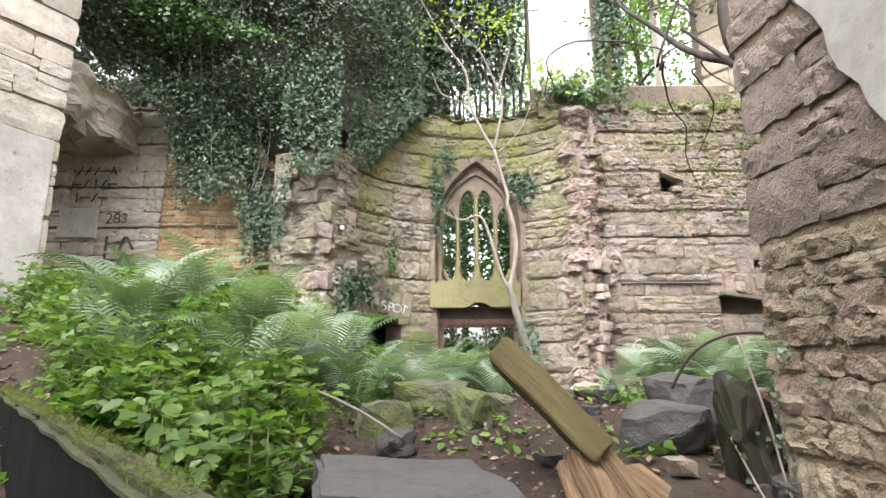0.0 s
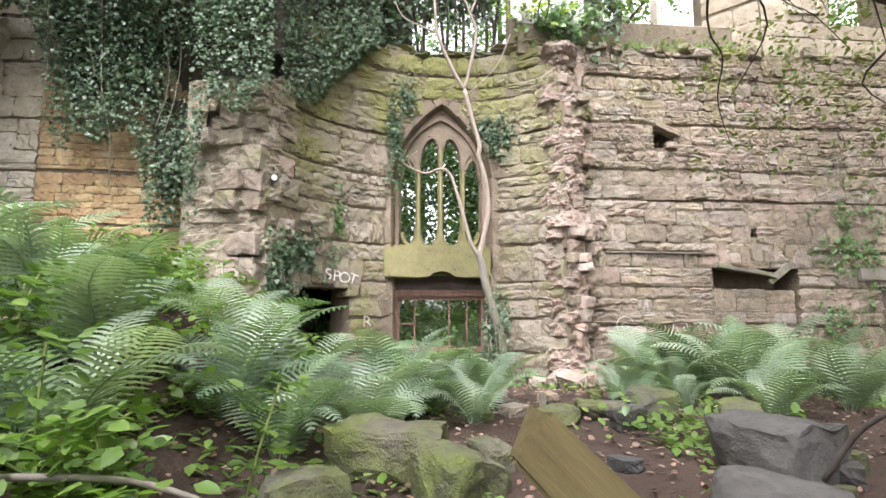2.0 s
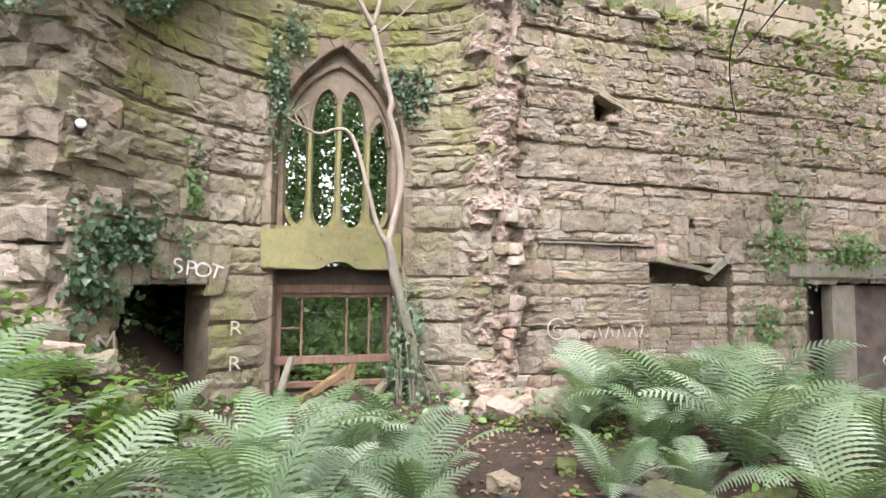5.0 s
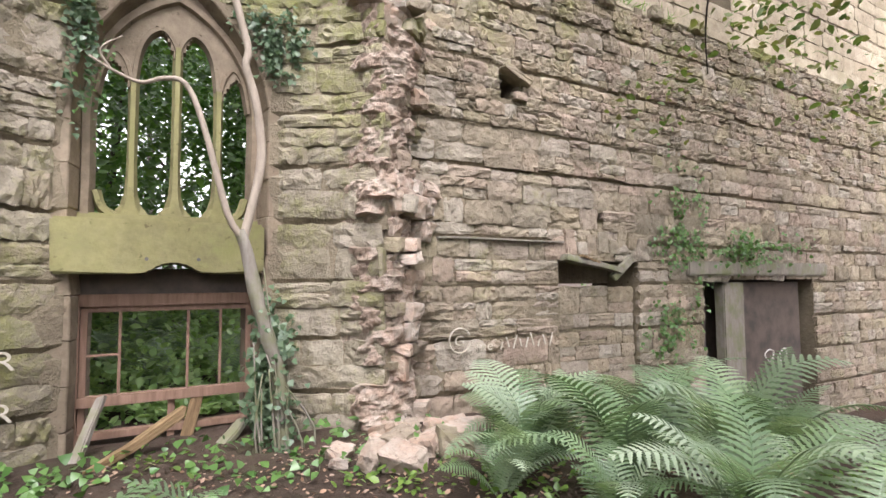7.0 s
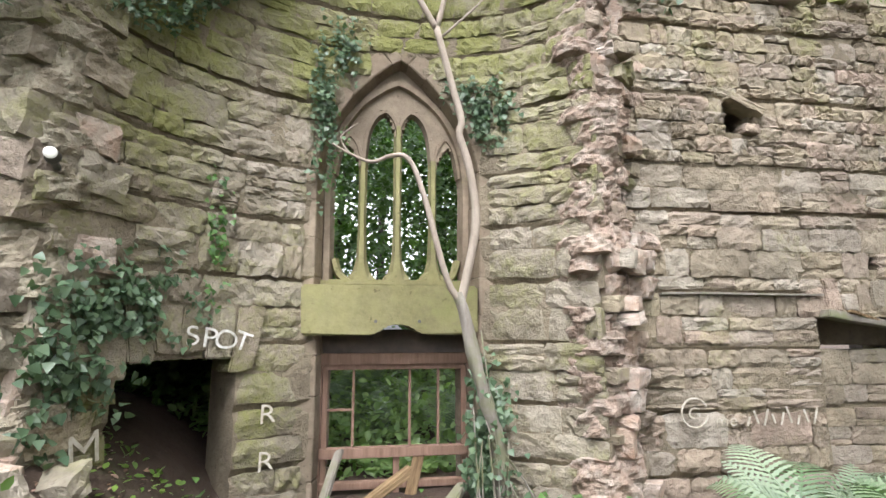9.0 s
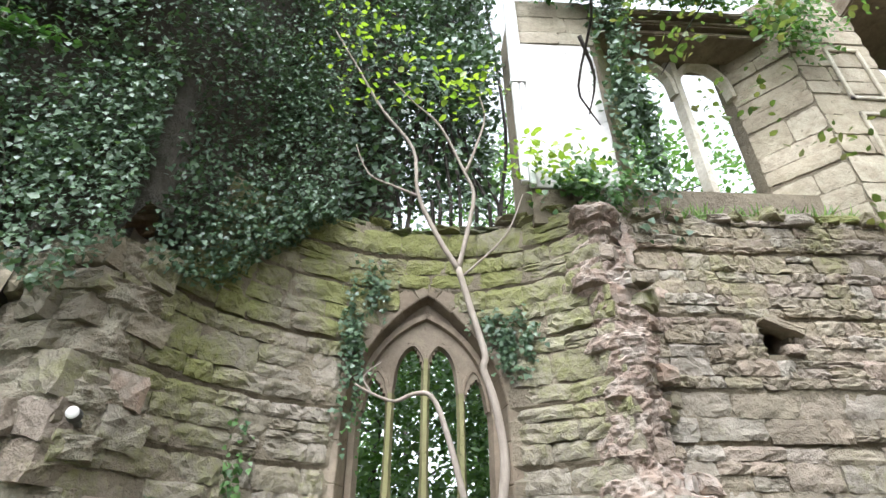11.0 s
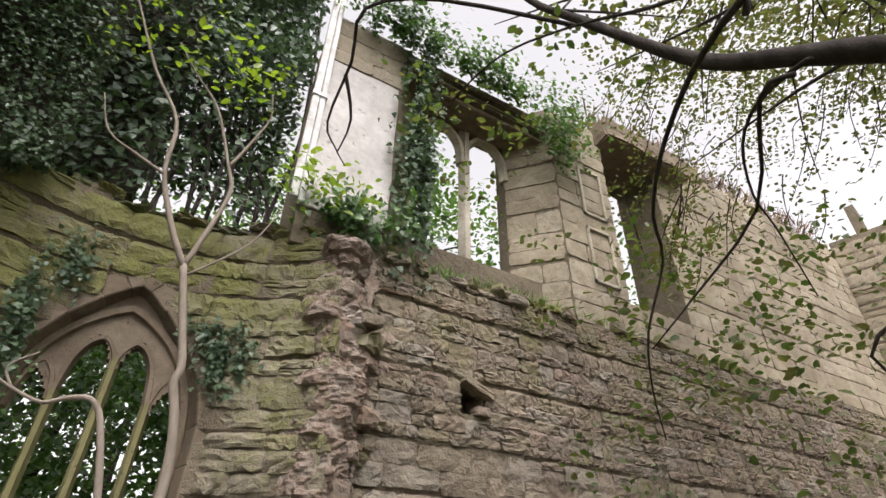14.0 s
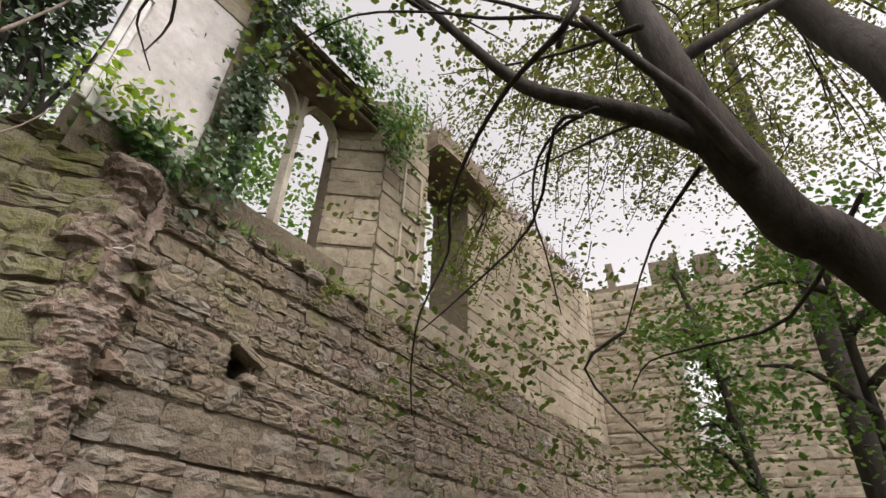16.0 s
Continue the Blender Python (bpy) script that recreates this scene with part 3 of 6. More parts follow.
# second opening: thick lintel over a void, then the wall goes on
bm = bmesh.new()
block(bm, (7.9, WY - 0.45, 11.1), (10.6, WY + THICK, 11.75), 0.04)
bmesh.ops.subdivide_edges(bm, edges=bm.edges[:], cuts=3, use_grid_fill=True)
roughen(bm, 0.09, 2.5, 5)
part("lintel", bm, m_jamb, upper, "broken dark soffit lintel")
bm = bmesh.new()
block(bm, (9.7, WY, 6.5), (18.0, WY + THICK, 11.9))
block(bm, (8.0, WY, 6.5), (9.75, WY + THICK, 7.3))
part("upper_core", bm, m_mortar, upper)
ashlar(upper, wall_to, 9.7, 18.0, 6.6, 11.9, [m_ashlar], 25, limit=0)
ashlar(upper, wall_to, 8.05, 9.7, 6.6, 7.3, [m_ashlar], 26, limit=0)

# far return wall with its own windows, closing the court
far_w = thing("wall_far", "distant pale ruined wall with broken battlements", "wall", kind="structure")
far_to = flat_map(18.0, WY, -78)


def far_void(a, b):
    z = (a + b) / 2
    return [(2.6, 3.7)] if 6.2 < z < 9.4 else []


core("mortar_core", far_to, 0, 16, -2, 13.2, 0.9, lambda u, z: not (2.6 < u < 3.7 and 6.2 < z < 9.4) and z < 12.1 + 0.9 * (noise.noise(Vector((u * 0.9, 3, 1))) > 0.05) + 0.7 * noise.noise(Vector((u * 1.7, 1, 5))), m_mortar, far_w, 0.25, front=-0.03)
lay_stones(far_w, far_to, 0, 16, [-2 + i for i in range(15)], far_void, [m_ashlar], lambda u, z: False, 31, high=(0.25, 0.4), long=(0.4, 0.9), rugged=0.6, split=0.1, gap=0.0)

# ---------------------------------------------------------------- the left side
left = thing("wall_left_back", "yellow stone and brick wall half hidden by ivy", "wall", kind="structure")
LY = 9.6
left_to = flat_map(0, LY, 0)
core("mortar_core", left_to, -9.0, -2.2, 0, 7.2, 0.7, lambda u, z: z < 7.0, m_mortar, left, 0.3, front=0.012)
lay_stones(left, left_to, -9.0, -5.5, [1.5, 2.3, 3.1, 3.9, 4.7, 5.6, 6.3, 7.0], lambda a, b: [], [m_left], lambda u, z: u > -7.6 and z > 2.4, 41, high=(0.25, 0.42), long=(0.4, 0.9), depth=(0.03, 0.05), limit=90)
lay_stones(left, left_to, -5.5, -2.2, [1.5, 2.3, 3.1, 3.9, 4.7, 5.6, 6.3, 7.0], lambda a, b: [], [m_yellow], lambda u, z: z > 2.2 and z < 5.2, 42, high=(0.09, 0.14), long=(0.22, 0.5), depth=(0.02, 0.035), limit=200, split=0.0)

near_l = thing("wall_left_near", "plastered stone pier with a broken projecting lintel", "wall", kind="structure")
nl_to = flat_map(-5.62, 7.0, 62)
bm = bmesh.new()
block(bm, (-6, 0, 0), (0, 0.8, 9.0), m=nl_to(0, 0))
part("pier_core", bm, m_mortar, near_l)
lay_stones(near_l, nl_to, -6, 0.02, [0.5, 1.5, 2.5, 3.4, 4.2, 5.0, 6.0, 7.0, 8.0, 9.0], lambda a, b: [(-6.1, -0.25)] if b < 4.6 else [], [m_left], lambda u, z: z > 2.5 and u > -2, 43, high=(0.3, 0.5), long=(0.4, 1.0), depth=(0.02, 0.045), rugged=0.6, limit=110)
bm = bmesh.new()
block(bm, (-6, -0.05, 0.5), (-0.06, 0.0, 4.55), 0.01, m=nl_to(0, 0))
bmesh.ops.subdivide_edges(bm, edges=bm.edges[:], cuts=4, use_grid_fill=True)
roughen(bm, 0.03, 1.7, 2)
part("plaster_face", bm, m_grime, near_l, "grimy peeling plaster face")
bm = bmesh.new()
block(bm, (-8.2, 7.3, 5.4), (-6.15, 9.65, 6.3), 0.03)
bmesh.ops.subdivide_edges(bm, edges=bm.edges[:], cuts=9, use_grid_fill=True)
roughen(bm, 0.2, 2.6, 2)
roughen(bm, 0.11, 6.5, 3)
part("projecting_lintel", bm, m_left, near_l, "broken stone lintel with a shadowed underside")

# closing walls behind and beside the camera
close = thing("wall_behind", "plain rubble walls closing the ruin behind", "wall", kind="structure")
bm = bmesh.new()
block(bm, (-9.5, -5.0, -0.5), (9, -4.2, 5.0))
block(bm, (-9.9, -5.0, -0.5), (-9.2, 10.2, 6.5))
part("rubble", bm, m_wall, close)

# ---------------------------------------------------------------- the thick wall beside the start
near_r = thing("wall_right_near", "thick yellow rubble wall with a ragged end", "wall", kind="structure")
nr_to = flat_map(1.84, 3.05, -84)



core("mortar_core", nr_to, 0.05, 5.0, -0.3, 4.6, 0.9, lambda u, z: u > 0.1 + 0.12 * noise.noise(Vector((z * 2, 0, 2))) - 0.1 * rise(3.2, 4.4, z), m_near, near_r, 0.12, front=-0.012)


def patch_edge(z):
    """Where the plaster begins along the near wall, at a height."""
    return 1.1 - 0.39 * (z - 2.1) + 0.07 * noise.noise(Vector((z * 4, 2, 8)))


lay_stones(near_r, nr_to, 0.05, 5.0, [-0.2, 0.45, 0.95, 1.5, 2.1], lambda a, b: [], [m_near], lambda u, z: u < 2.5, 51, high=(0.12, 0.26), long=(0.16, 0.46), depth=(0.03, 0.055), rugged=1.1, ends=(0.06, 0), gap=0.002, split=0.25)
lay_stones(near_r, nr_to, 0.05, 5.0, [2.1, 2.7, 3.3, 3.9, 4.6], lambda a, b: [(max(0.1, patch_edge(a)), 6)], [m_near_pink], lambda u, z: u < 2.5, 52, high=(0.18, 0.4), long=(0.26, 0.7), depth=(0.03, 0.05), rugged=0.9, ends=(0.05, 0), gap=0.0, split=0.15)
bm = bmesh.new()
ring_uz = [(patch_edge(2.1 + 0.12 * k), 2.1 + 0.12 * k) for k in range(21)] + [(5.0, 4.6), (5.0, 2.1)]
low_f = bm.faces.new([bm.verts.new(nr_to(u, z, -0.06).translation) for u, z in ring_uz])
r = bmesh.ops.extrude_face_region(bm, geom=[low_f])
bmesh.ops.translate(bm, vec=nr_to(0, 0).to_3x3() @ Vector((0, 0.06, 0)), verts=[g for g in r["geom"] if isinstance(g, bmesh.types.BMVert)])
bmesh.ops.recalc_face_normals(bm, faces=bm.faces[:])
part("plaster_face", bm, m_grime, near_r, "grey smooth plaster patch")

# ---------------------------------------------------------------- details of the round bay
def broken_bm(seed, size, boxy=0.7, wear=0.03):
    """An angular broken stone: the hull of scattered corners, with worn edges."""
    r = random.Random(int(seed * 1000))
    bm = bmesh.new()
    for sx in (-1, 1):
        for sy in (-1, 1):
            for sz in (-1, 1):
                k = boxy + (1 - boxy) * r.random()
                bm.verts.new((sx * 0.5 * (k + r.uniform(-0.22, 0.05)), sy * 0.5 * (k + r.uniform(-0.22, 0.05)), sz * 0.5 * (k + r.uniform(-0.22, 0.05))))
    for _ in range(5):
        v = Vector((r.uniform(-1, 1), r.uniform(-1, 1), r.uniform(-1, 1))).normalized() * r.uniform(0.46, 0.56)
        bm.verts.new(v)
    bmesh.ops.convex_hull(bm, input=bm.verts[:])
    loose = [v for v in bm.verts if not v.link_faces]
    bmesh.ops.delete(bm, geom=loose, context="VERTS")
    for _ in range(2):
        bmesh.ops.subdivide_edges(bm, edges=bm.edges[:], cuts=1, use_grid_fill=True)
    bmesh.ops.smooth_vert(bm, verts=bm.verts[:], factor=0.12, use_axis_x=True, use_axis_y=True, use_axis_z=True)
    for v in bm.verts:
        v.co += noise.noise_vector(v.co * 3.0 + Vector((seed, 0, seed))) * wear * 2.2 + noise.noise_vector(v.co * 9.0 + Vector((seed, 0, seed))) * wear * 1.7
        v.co = Vector((v.co.x * size[0], v.co.y * size[1], v.co.z * size[2]))
    return bm


ROCKS = {}


def rock_mesh(mat, kind, detail=2, boxy=0.55):
    key = (mat.name, kind, boxy)
    if key not in ROCKS:
        bm = broken_bm(kind * 7.3 + 1 + boxy, (1.1, 1.1, 1.1), boxy)
        me = bpy.data.meshes.new("rock")
        bm.to_mesh(me)
        bm.free()
        me.materials.append(mat)
        ROCKS[key] = me
    return ROCKS[key]


rng = random.Random(77)
def torn_end(name, route, z0, z1, seed, amount, out, mat):
    """A torn wall end: one rugged surface along the route in plan, in broken beds of stone."""
    path = smooth_path([(x, y, 0) for x, y in route], 9)
    nz = int((z1 - z0) / 0.026)
    vs = []
    for j in range(nz + 1):
        z = z0 + (z1 - z0) * j / nz
        bed = math.floor(z * 5.5 + 0.9 * noise.noise(Vector((z * 0.7, seed, 0))))
        for i, p in enumerate(path):
            t = i / (len(path) - 1)
            side = (path[min(i + 1, len(path) - 1)] - path[max(i - 1, 0)]).normalized()
            nrm = Vector((side.y, -side.x, 0)) * out
            e = 0.55 * noise.noise(Vector((p.x * 1.6, z * 1.1, seed)))
            e += 0.75 * noise.noise(Vector((p.x * 2.6 + bed * 3.7, p.y * 2.6, bed * 1.9 + seed)))
            e += 0.35 * noise.noise(Vector((p.x * 7, p.y * 7 + z * 9, seed))) + 0.16 * noise.noise(Vector((p.x * 19, p.y * 19, z * 24)))
            e *= min(1.0, 4.5 * t + 0.1) * min(1.0, 4.0 * (1 - t) + 0.15)
            vs.append((p.x + nrm.x * e * amount, p.y + nrm.y * e * amount, z + 0.02 * noise.noise(Vector((p.x * 8, z * 3, 2)))))
    n = len(path)
    fs = [(j * n + i, j * n + i + 1, (j + 1) * n + i + 1, (j + 1) * n + i) for j in range(nz) for i in range(n - 1)]
    return part(name, mesh_of(name, vs, fs, mat), None, bay, "torn rubble core of broken stone")


def bay_xy(u, d):
    return bay_to(u, 0, d).translation[:2]


torn_end("torn_end", [bay_xy(1.8, 0.0), bay_xy(1.98, -0.04), bay_xy(2.16, -0.07), bay_xy(2.32, -0.02), bay_xy(2.42, 0.14), bay_xy(2.4, 0.4), (3.02, 10.14), (3.08, 10.33)], 0.3, 6.55, 3, 0.2, 1, m_break)
torn_end("torn_end", [bay_xy(-3.55, 1.25), bay_xy(-3.62, 0.8), bay_xy(-3.6, 0.4), bay_xy(-3.5, 0.05), bay_xy(-3.3, -0.08), bay_xy(-3.05, -0.03), bay_xy(-2.9, 0.0)], 0.9, 5.2, 8, 0.16, 1, m_break_buff)
# torn right end of the bay: broken rubble, pink where it is fresh
z = 0.5
while z < 6.5:
    h = rng.uniform(0.14, 0.3)
    lean = 0.3 * rise(5.5, 6.6, z)
    bite = 0.14 * noise.noise(Vector((z * 2.3, 4, 2)))
    for u, d, w in ((1.95, 0.08, 0.34), (2.12, 0.08, 0.34), (2.28, 0.12, 0.32), (2.38, 0.24, 0.3), (2.4, 0.42, 0.32), (2.36, 0.62, 0.34), (2.3, 0.82, 0.36)):
        if rng.random() < 0.55:
            continue
        mat = rng.choice([m_pink, m_pink, m_wall] if 0.8 < z < 3.4 else [m_pink, m_wall, m_wall, m_bay])
        ww, dd, hh = w * rng.uniform(0.7, 1.15), rng.uniform(0.26, 0.4), h * rng.uniform(0.85, 1.15)
        m = bay_to(u + bite * (u > 2.2) + rng.uniform(-0.06, 0.06) - lean, z + h / 2 + rng.uniform(-0.03, 0.03), d + 0.08 + rng.uniform(-0.05, 0.05)) @ pose(0, 0, 0, rng.uniform(-5, 5), rng.uniform(-6, 6), rng.uniform(-16, 16)) @ Matrix.Diagonal((ww, dd, hh, 1))
        part("rubble_stone", rock_mesh(mat, rng.randrange(12), 2, 0.75), None, bay, m=m)
    z += h
# rubble fallen at its foot
for i in range(22):
    x, y = 2.55 + rng.gauss(0, 0.35), 9.35 + rng.gauss(0, 0.28)
    s = rng.uniform(0.12, 0.4)
    ob = tagged(new("fallen_stone", rock_mesh(rng.choice([m_pink, m_wall, m_pink]), rng.randrange(9), 2, 0.6)), "broken pale pink sandstone lump at the wall's foot", "stone", "fallen stones by the bay")
    ob.matrix_basis = pose(x, y, ground_at(x, y) + s * 0.22, rng.uniform(-20, 20), rng.uniform(-20, 20), rng.uniform(0, 180)) @ Matrix.Diagonal((s, s * 0.8, s * 0.6, 1))
# torn left end: large squared blocks and rubble
z = 1.3
while z < 5.4:
    h = rng.uniform(0.2, 0.4)
    for u, d in ((-3.12, 0.06), (-3.42, 0.16), (-3.52, 0.45), (-3.5, 0.85)):
        if rng.random() < 0.3:
            continue
        mat = rng.choice([m_wall, m_bay, m_bay, m_wall, m_pink])
        off = 0.25 * noise.noise(Vector((z * 1.9, d, 3))) + 0.5 * rise(4.7, 5.5, z)
        m = bay_to(u + off + rng.uniform(-0.1, 0.1), z + h / 2, d) @ pose(0, 0, 0, rng.uniform(-3, 3), rng.uniform(-4, 4), rng.uniform(-10, 10)) @ Matrix.Diagonal((rng.uniform(0.3, 0.58), rng.uniform(0.3, 0.42), h * rng.uniform(0.9, 1.1), 1))
        part("rubble_stone", rock_mesh(mat, rng.randrange(9), 2, 0.85), None, bay, m=m)
    z += h
# coping of thin slabs along the broken top
for i in range(16):
    u = -2.4 + i * 0.3 + rng.uniform(-0.05, 0.05)
    m = bay_to(u, bay_top(u) + 0.03, 0.2) @ pose(0, 0, 0, rng.uniform(-5, 5), rng.uniform(-7, 7), rng.uniform(-12, 12)) @ Matrix.Diagonal((rng.uniform(0.3, 0.5), rng.uniform(0.45, 0.7), rng.uniform(0.07, 0.16), 1))
    part("coping_slab", rock_mesh(rng.choice([m_bay, m_mossy]), rng.randrange(9), 2, 0.8), None, bay, m=m)

# voussoirs of the small doorway
mid, half = (DOOR_A + DOOR_B) / 2, (DOOR_B - DOOR_A) / 2
for i in range(6):
    t = (i - 2.5) / 2.5
    wide = (DOOR_B - DOOR_A + 0.34) / 6
    lift = 0.1 - 0.2 * t * t
    bm = bmesh.new()
    block(bm, (-wide / 2, -0.085, 0.0), (wide / 2 - 0.008, 0.4, 0.52 - lift), 0.015)
    bmesh.ops.subdivide_edges(bm, edges=bm.edges[:], cuts=2, use_grid_fill=True)
    for v in bm.verts:
        v.co.x += t * 0.16 * (v.co.z - 0.26)
    roughen(bm, 0.03, 5, i)
    part("voussoir", bm, m_bay, bay, m=bay_to(mid + t * (half + 0.17 - wide / 2), DOOR_H + lift, 0))
# passage behind the doorway; its deep shade is put into the dark wall colour
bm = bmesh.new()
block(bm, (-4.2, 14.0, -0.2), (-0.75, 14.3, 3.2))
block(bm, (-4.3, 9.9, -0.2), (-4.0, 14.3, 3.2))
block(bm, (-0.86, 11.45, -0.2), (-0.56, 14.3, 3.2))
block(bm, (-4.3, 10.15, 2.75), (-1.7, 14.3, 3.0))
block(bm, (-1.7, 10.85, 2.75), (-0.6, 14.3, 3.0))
part("passage", bm, m_slate_and_shade, bay)


def writing(text, size, m, mat, name, label, thing_of=None):
    cu = bpy.data.curves.new(name, "FONT")
    cu.body, cu.size, cu.extrude, cu.align_x, cu.align_y = text, size, 0.003, "CENTER", "CENTER"
    cu.offset = -size * 0.006
    tmp = bpy.data.objects.new("tmp", cu)
    me = bpy.data.meshes.new_from_object(tmp)
    bpy.data.objects.remove(tmp)
    me.materials.clear()
    me.materials.append(mat)
    for v in me.vertices:
        v.co.x += 0.014 * noise.noise(v.co * 7)
        v.co.y += 0.014 * noise.noise(v.co * 7 + Vector((5, 1, 0)))
    ob = new(name, me)
    ob.matrix_basis = m @ pose(0, 0, 0, 90, 0, 0)
    return tagged(ob, label, "graffiti")


for i, ch in enumerate("SPOT"):
    writing(ch, 0.27, bay_to(-1.98 + 0.165 * (i - 0.9), 2.44 - 0.02 * i, -0.125) @ pose(0, 0, 0, 0, (-6, 4, 10, 16)[i], 0), m_white, "graffiti_letter", "white painted letter on the doorway arch")
writing("M", 0.36, bay_to(DOOR_A - 0.22, 1.62, -0.115) @ pose(0, 0, 0, 0, -8, 0), m_chalk, "graffiti_letter", "faded white painted letter on the door jamb")
writing("R", 0.27, bay_to(DOOR_B + 0.28, 1.68, -0.115), m_chalk, "graffiti_letter", "faded white painted letter beside the doorway")
writing("R", 0.27, bay_to(DOOR_B + 0.28, 1.24, -0.115), m_chalk, "graffiti_letter", "faded white painted letter beside the doorway")

# dressed stones round the opening, from the front of the wall to the tracery
outline = [(-1, z) for z in np.arange(0.55, 4.3, 0.42)] + [(-1, z) for z in (4.3, 4.62, 4.94, 5.24, 5.5, 5.68, 5.755)]
edge = [(-arch_half(z), z) for s, z in outline]
edge = edge + [(-x, z) for x, z in edge[::-1]]
for (xa, za), (xb, zb) in zip(edge, edge[1:]):
    if abs(xa) < 0.12 and abs(xb) < 0.12 and za == zb:
        continue
    d = Vector((xb - xa, zb - za))
    nrm = Vector((d.y, -d.x)).normalized()
    if nrm.dot(Vector((-(xa + xb) / 2, 4.0 - (za + zb) / 2))) < 0:
        nrm = -nrm
    xc = CX + WIN + (xa + xb) / 2
    yf = CY + math.sqrt(max(0.1, R * R - (xc - CX) ** 2)) - 0.03
    vs = []
    for y in (yf, 11.35):
        for k, (x, z) in ((0, (xa, za)), (0, (xb, zb)), (1, (xb, zb)), (1, (xa, za))):
            inn = 0.05 if y < 11 else 0.17
            o = -inn if k == 0 else 0.17
            vs.append((CX + WIN + x - nrm.x * o * 1.0, y, z - nrm.y * o * 1.0))
    fs = [(0, 1, 2, 3), (7, 6, 5, 4), (0, 4, 5, 1), (1, 5, 6, 2), (2, 6, 7, 3), (3, 7, 4, 0)]
    bm = bmesh.new()
    bv = [bm.verts.new(v) for v in vs]
    for f in fs:
        bm.faces.new([bv[i] for i in f])
    bmesh.ops.recalc_face_normals(bm, faces=bm.faces[:])
    bmesh.ops.bevel(bm, geom=bm.edges[:], offset=0.012, segments=1, affect="EDGES")
    roughen(bm, 0.012, 4, za)
    part("jamb_stone", bm, m_jamb, bay, "brown dressed stone of the window surround")

# tracery
tracery = thing("window_tracery", "pointed stone window tracery, green with algae, without glass", "window", (CX + WIN, 11.08, 0), kind="structure")


def bar(points, w, d, name, parent, mat, taper=None):
    """A stone bar of rectangular section along points in the x-z plane."""
    ps = [Vector((p[0], 0, p[1])) for p in points]
    ws = taper or [w] * len(ps)
    vs, fs = [], []
    for i, p in enumerate(ps):
        t = (ps[min(i + 1, len(ps) - 1)] - ps[max(i - 1, 0)]).normalized()
        s = Vector((t.z, 0, -t.x)) * ws[i] / 2
        c = s * 0.45
        for q, y in ((-s, d * 0.2), (-c, -d / 2), (c, -d / 2), (s, d * 0.2), (c, d / 2), (-c, d / 2)):
            vs.append(p + q + Vector((0, y, 0)))
    for i in range(len(ps) - 1):
        for k in range(6):
            j = (k + 1) % 6
            fs.append((i * 6 + k, i * 6 + j, i * 6 + 6 + j, i * 6 + 6 + k))
    fs += [tuple(range(6))[::-1], tuple(len(vs) - 6 + k for k in range(6))]
    return part(name, mesh_of(name, vs, fs, mat), None, parent)


for x in (-0.41, 0.0, 0.42):
    top = 4.92 if x == 0 else 4.5
    zs = [3.0, 3.06, 3.16, 3.3, 3.6, 4.2, top]
    bar([(x, z) for z in zs], 0.1, 0.16, "mullion", tracery, m_sill, [0.44, 0.36, 0.2, 0.125, 0.1, 0.1, 0.11])
for s in (-1, 1):
    bar([(v.x, v.z) for v in smooth_path([(0, 0, 4.86), (0.05 * s, 0, 5.0), (0.15 * s, 0, 5.1), (0.28 * s, 0, 5.02), (0.37 * s, 0, 4.82), (0.41 * s, 0, 4.5)], 3)], 0.09, 0.15, "light_head", tracery, m_jamb)
    bar([(v.x, v.z) for v in smooth_path([(0.42 * s, 0, 4.45), (0.48 * s, 0, 4.68), (0.58 * s, 0, 4.78), (0.68 * s, 0, 4.62), (0.74 * s, 0, 4.3)], 3)], 0.08, 0.14, "light_head", tracery, m_jamb)
    bar([(v.x, v.z) for v in smooth_path([(0.80 * s, 0, 3.0), (0.80 * s, 0, 3.6), (0.80 * s, 0, 4.25), (0.70 * s, 0, 4.75), (0.48 * s, 0, 5.12), (0.2 * s, 0, 5.36), (0.0, 0, 5.46)], 4)], 0.15, 0.22, "outer_arch", tracery, m_jamb)
    bar([(v.x, v.z) for v in smooth_path([(0.72 * s, 0, 3.3), (0.66 * s, 0, 3.12), (0.52 * s, 0, 3.03)], 3)], 0.1, 0.14, "foot_cusp", tracery, m_sill)
def light_head(x):
    a = abs(x)
    if a < 0.41:
        return 4.7 + 0.42 * (1 - (abs(a - 0.205) / 0.205) ** 1.7)
    return 4.25 + 0.42 * (1 - min(1.0, abs(a - 0.6) / 0.2) ** 1.7)


core("spandrel", lambda u, z, d=0.0: pose(u, d - 0.05, z), -0.92, 0.92, 4.2, 5.72, 0.13, lambda u, z: abs(u) < arch_half(z) - 0.02 and z > light_head(u), m_jamb, tracery, 0.03)
# heavy sill stone with a scooped underside
prof = [(-1.02, 2.97), (0.86, 2.97), (0.86, 2.45), (0.33, 2.44), (0.22, 2.46), (0.14, 2.53), (0.0, 2.56), (-0.14, 2.53), (-0.22, 2.46), (-0.33, 2.44), (-1.0, 2.44)]
bm = bmesh.new()
f = bm.faces.new([bm.verts.new((x, -0.5, z)) for x, z in prof])
r = bmesh.ops.extrude_face_region(bm, geom=[f])
bmesh.ops.translate(bm, vec=(0, 0.72, 0), verts=[g for g in r["geom"] if isinstance(g, bmesh.types.BMVert)])
bmesh.ops.recalc_face_normals(bm, faces=bm.faces[:])
bmesh.ops.bevel(bm, geom=[e for e in bm.edges if e.calc_length() > 0.3], offset=0.025, segments=2, affect="EDGES")
part("sill_stone", bm, m_sill, tracery, "heavy olive-green sill stone")
bm = bmesh.new()
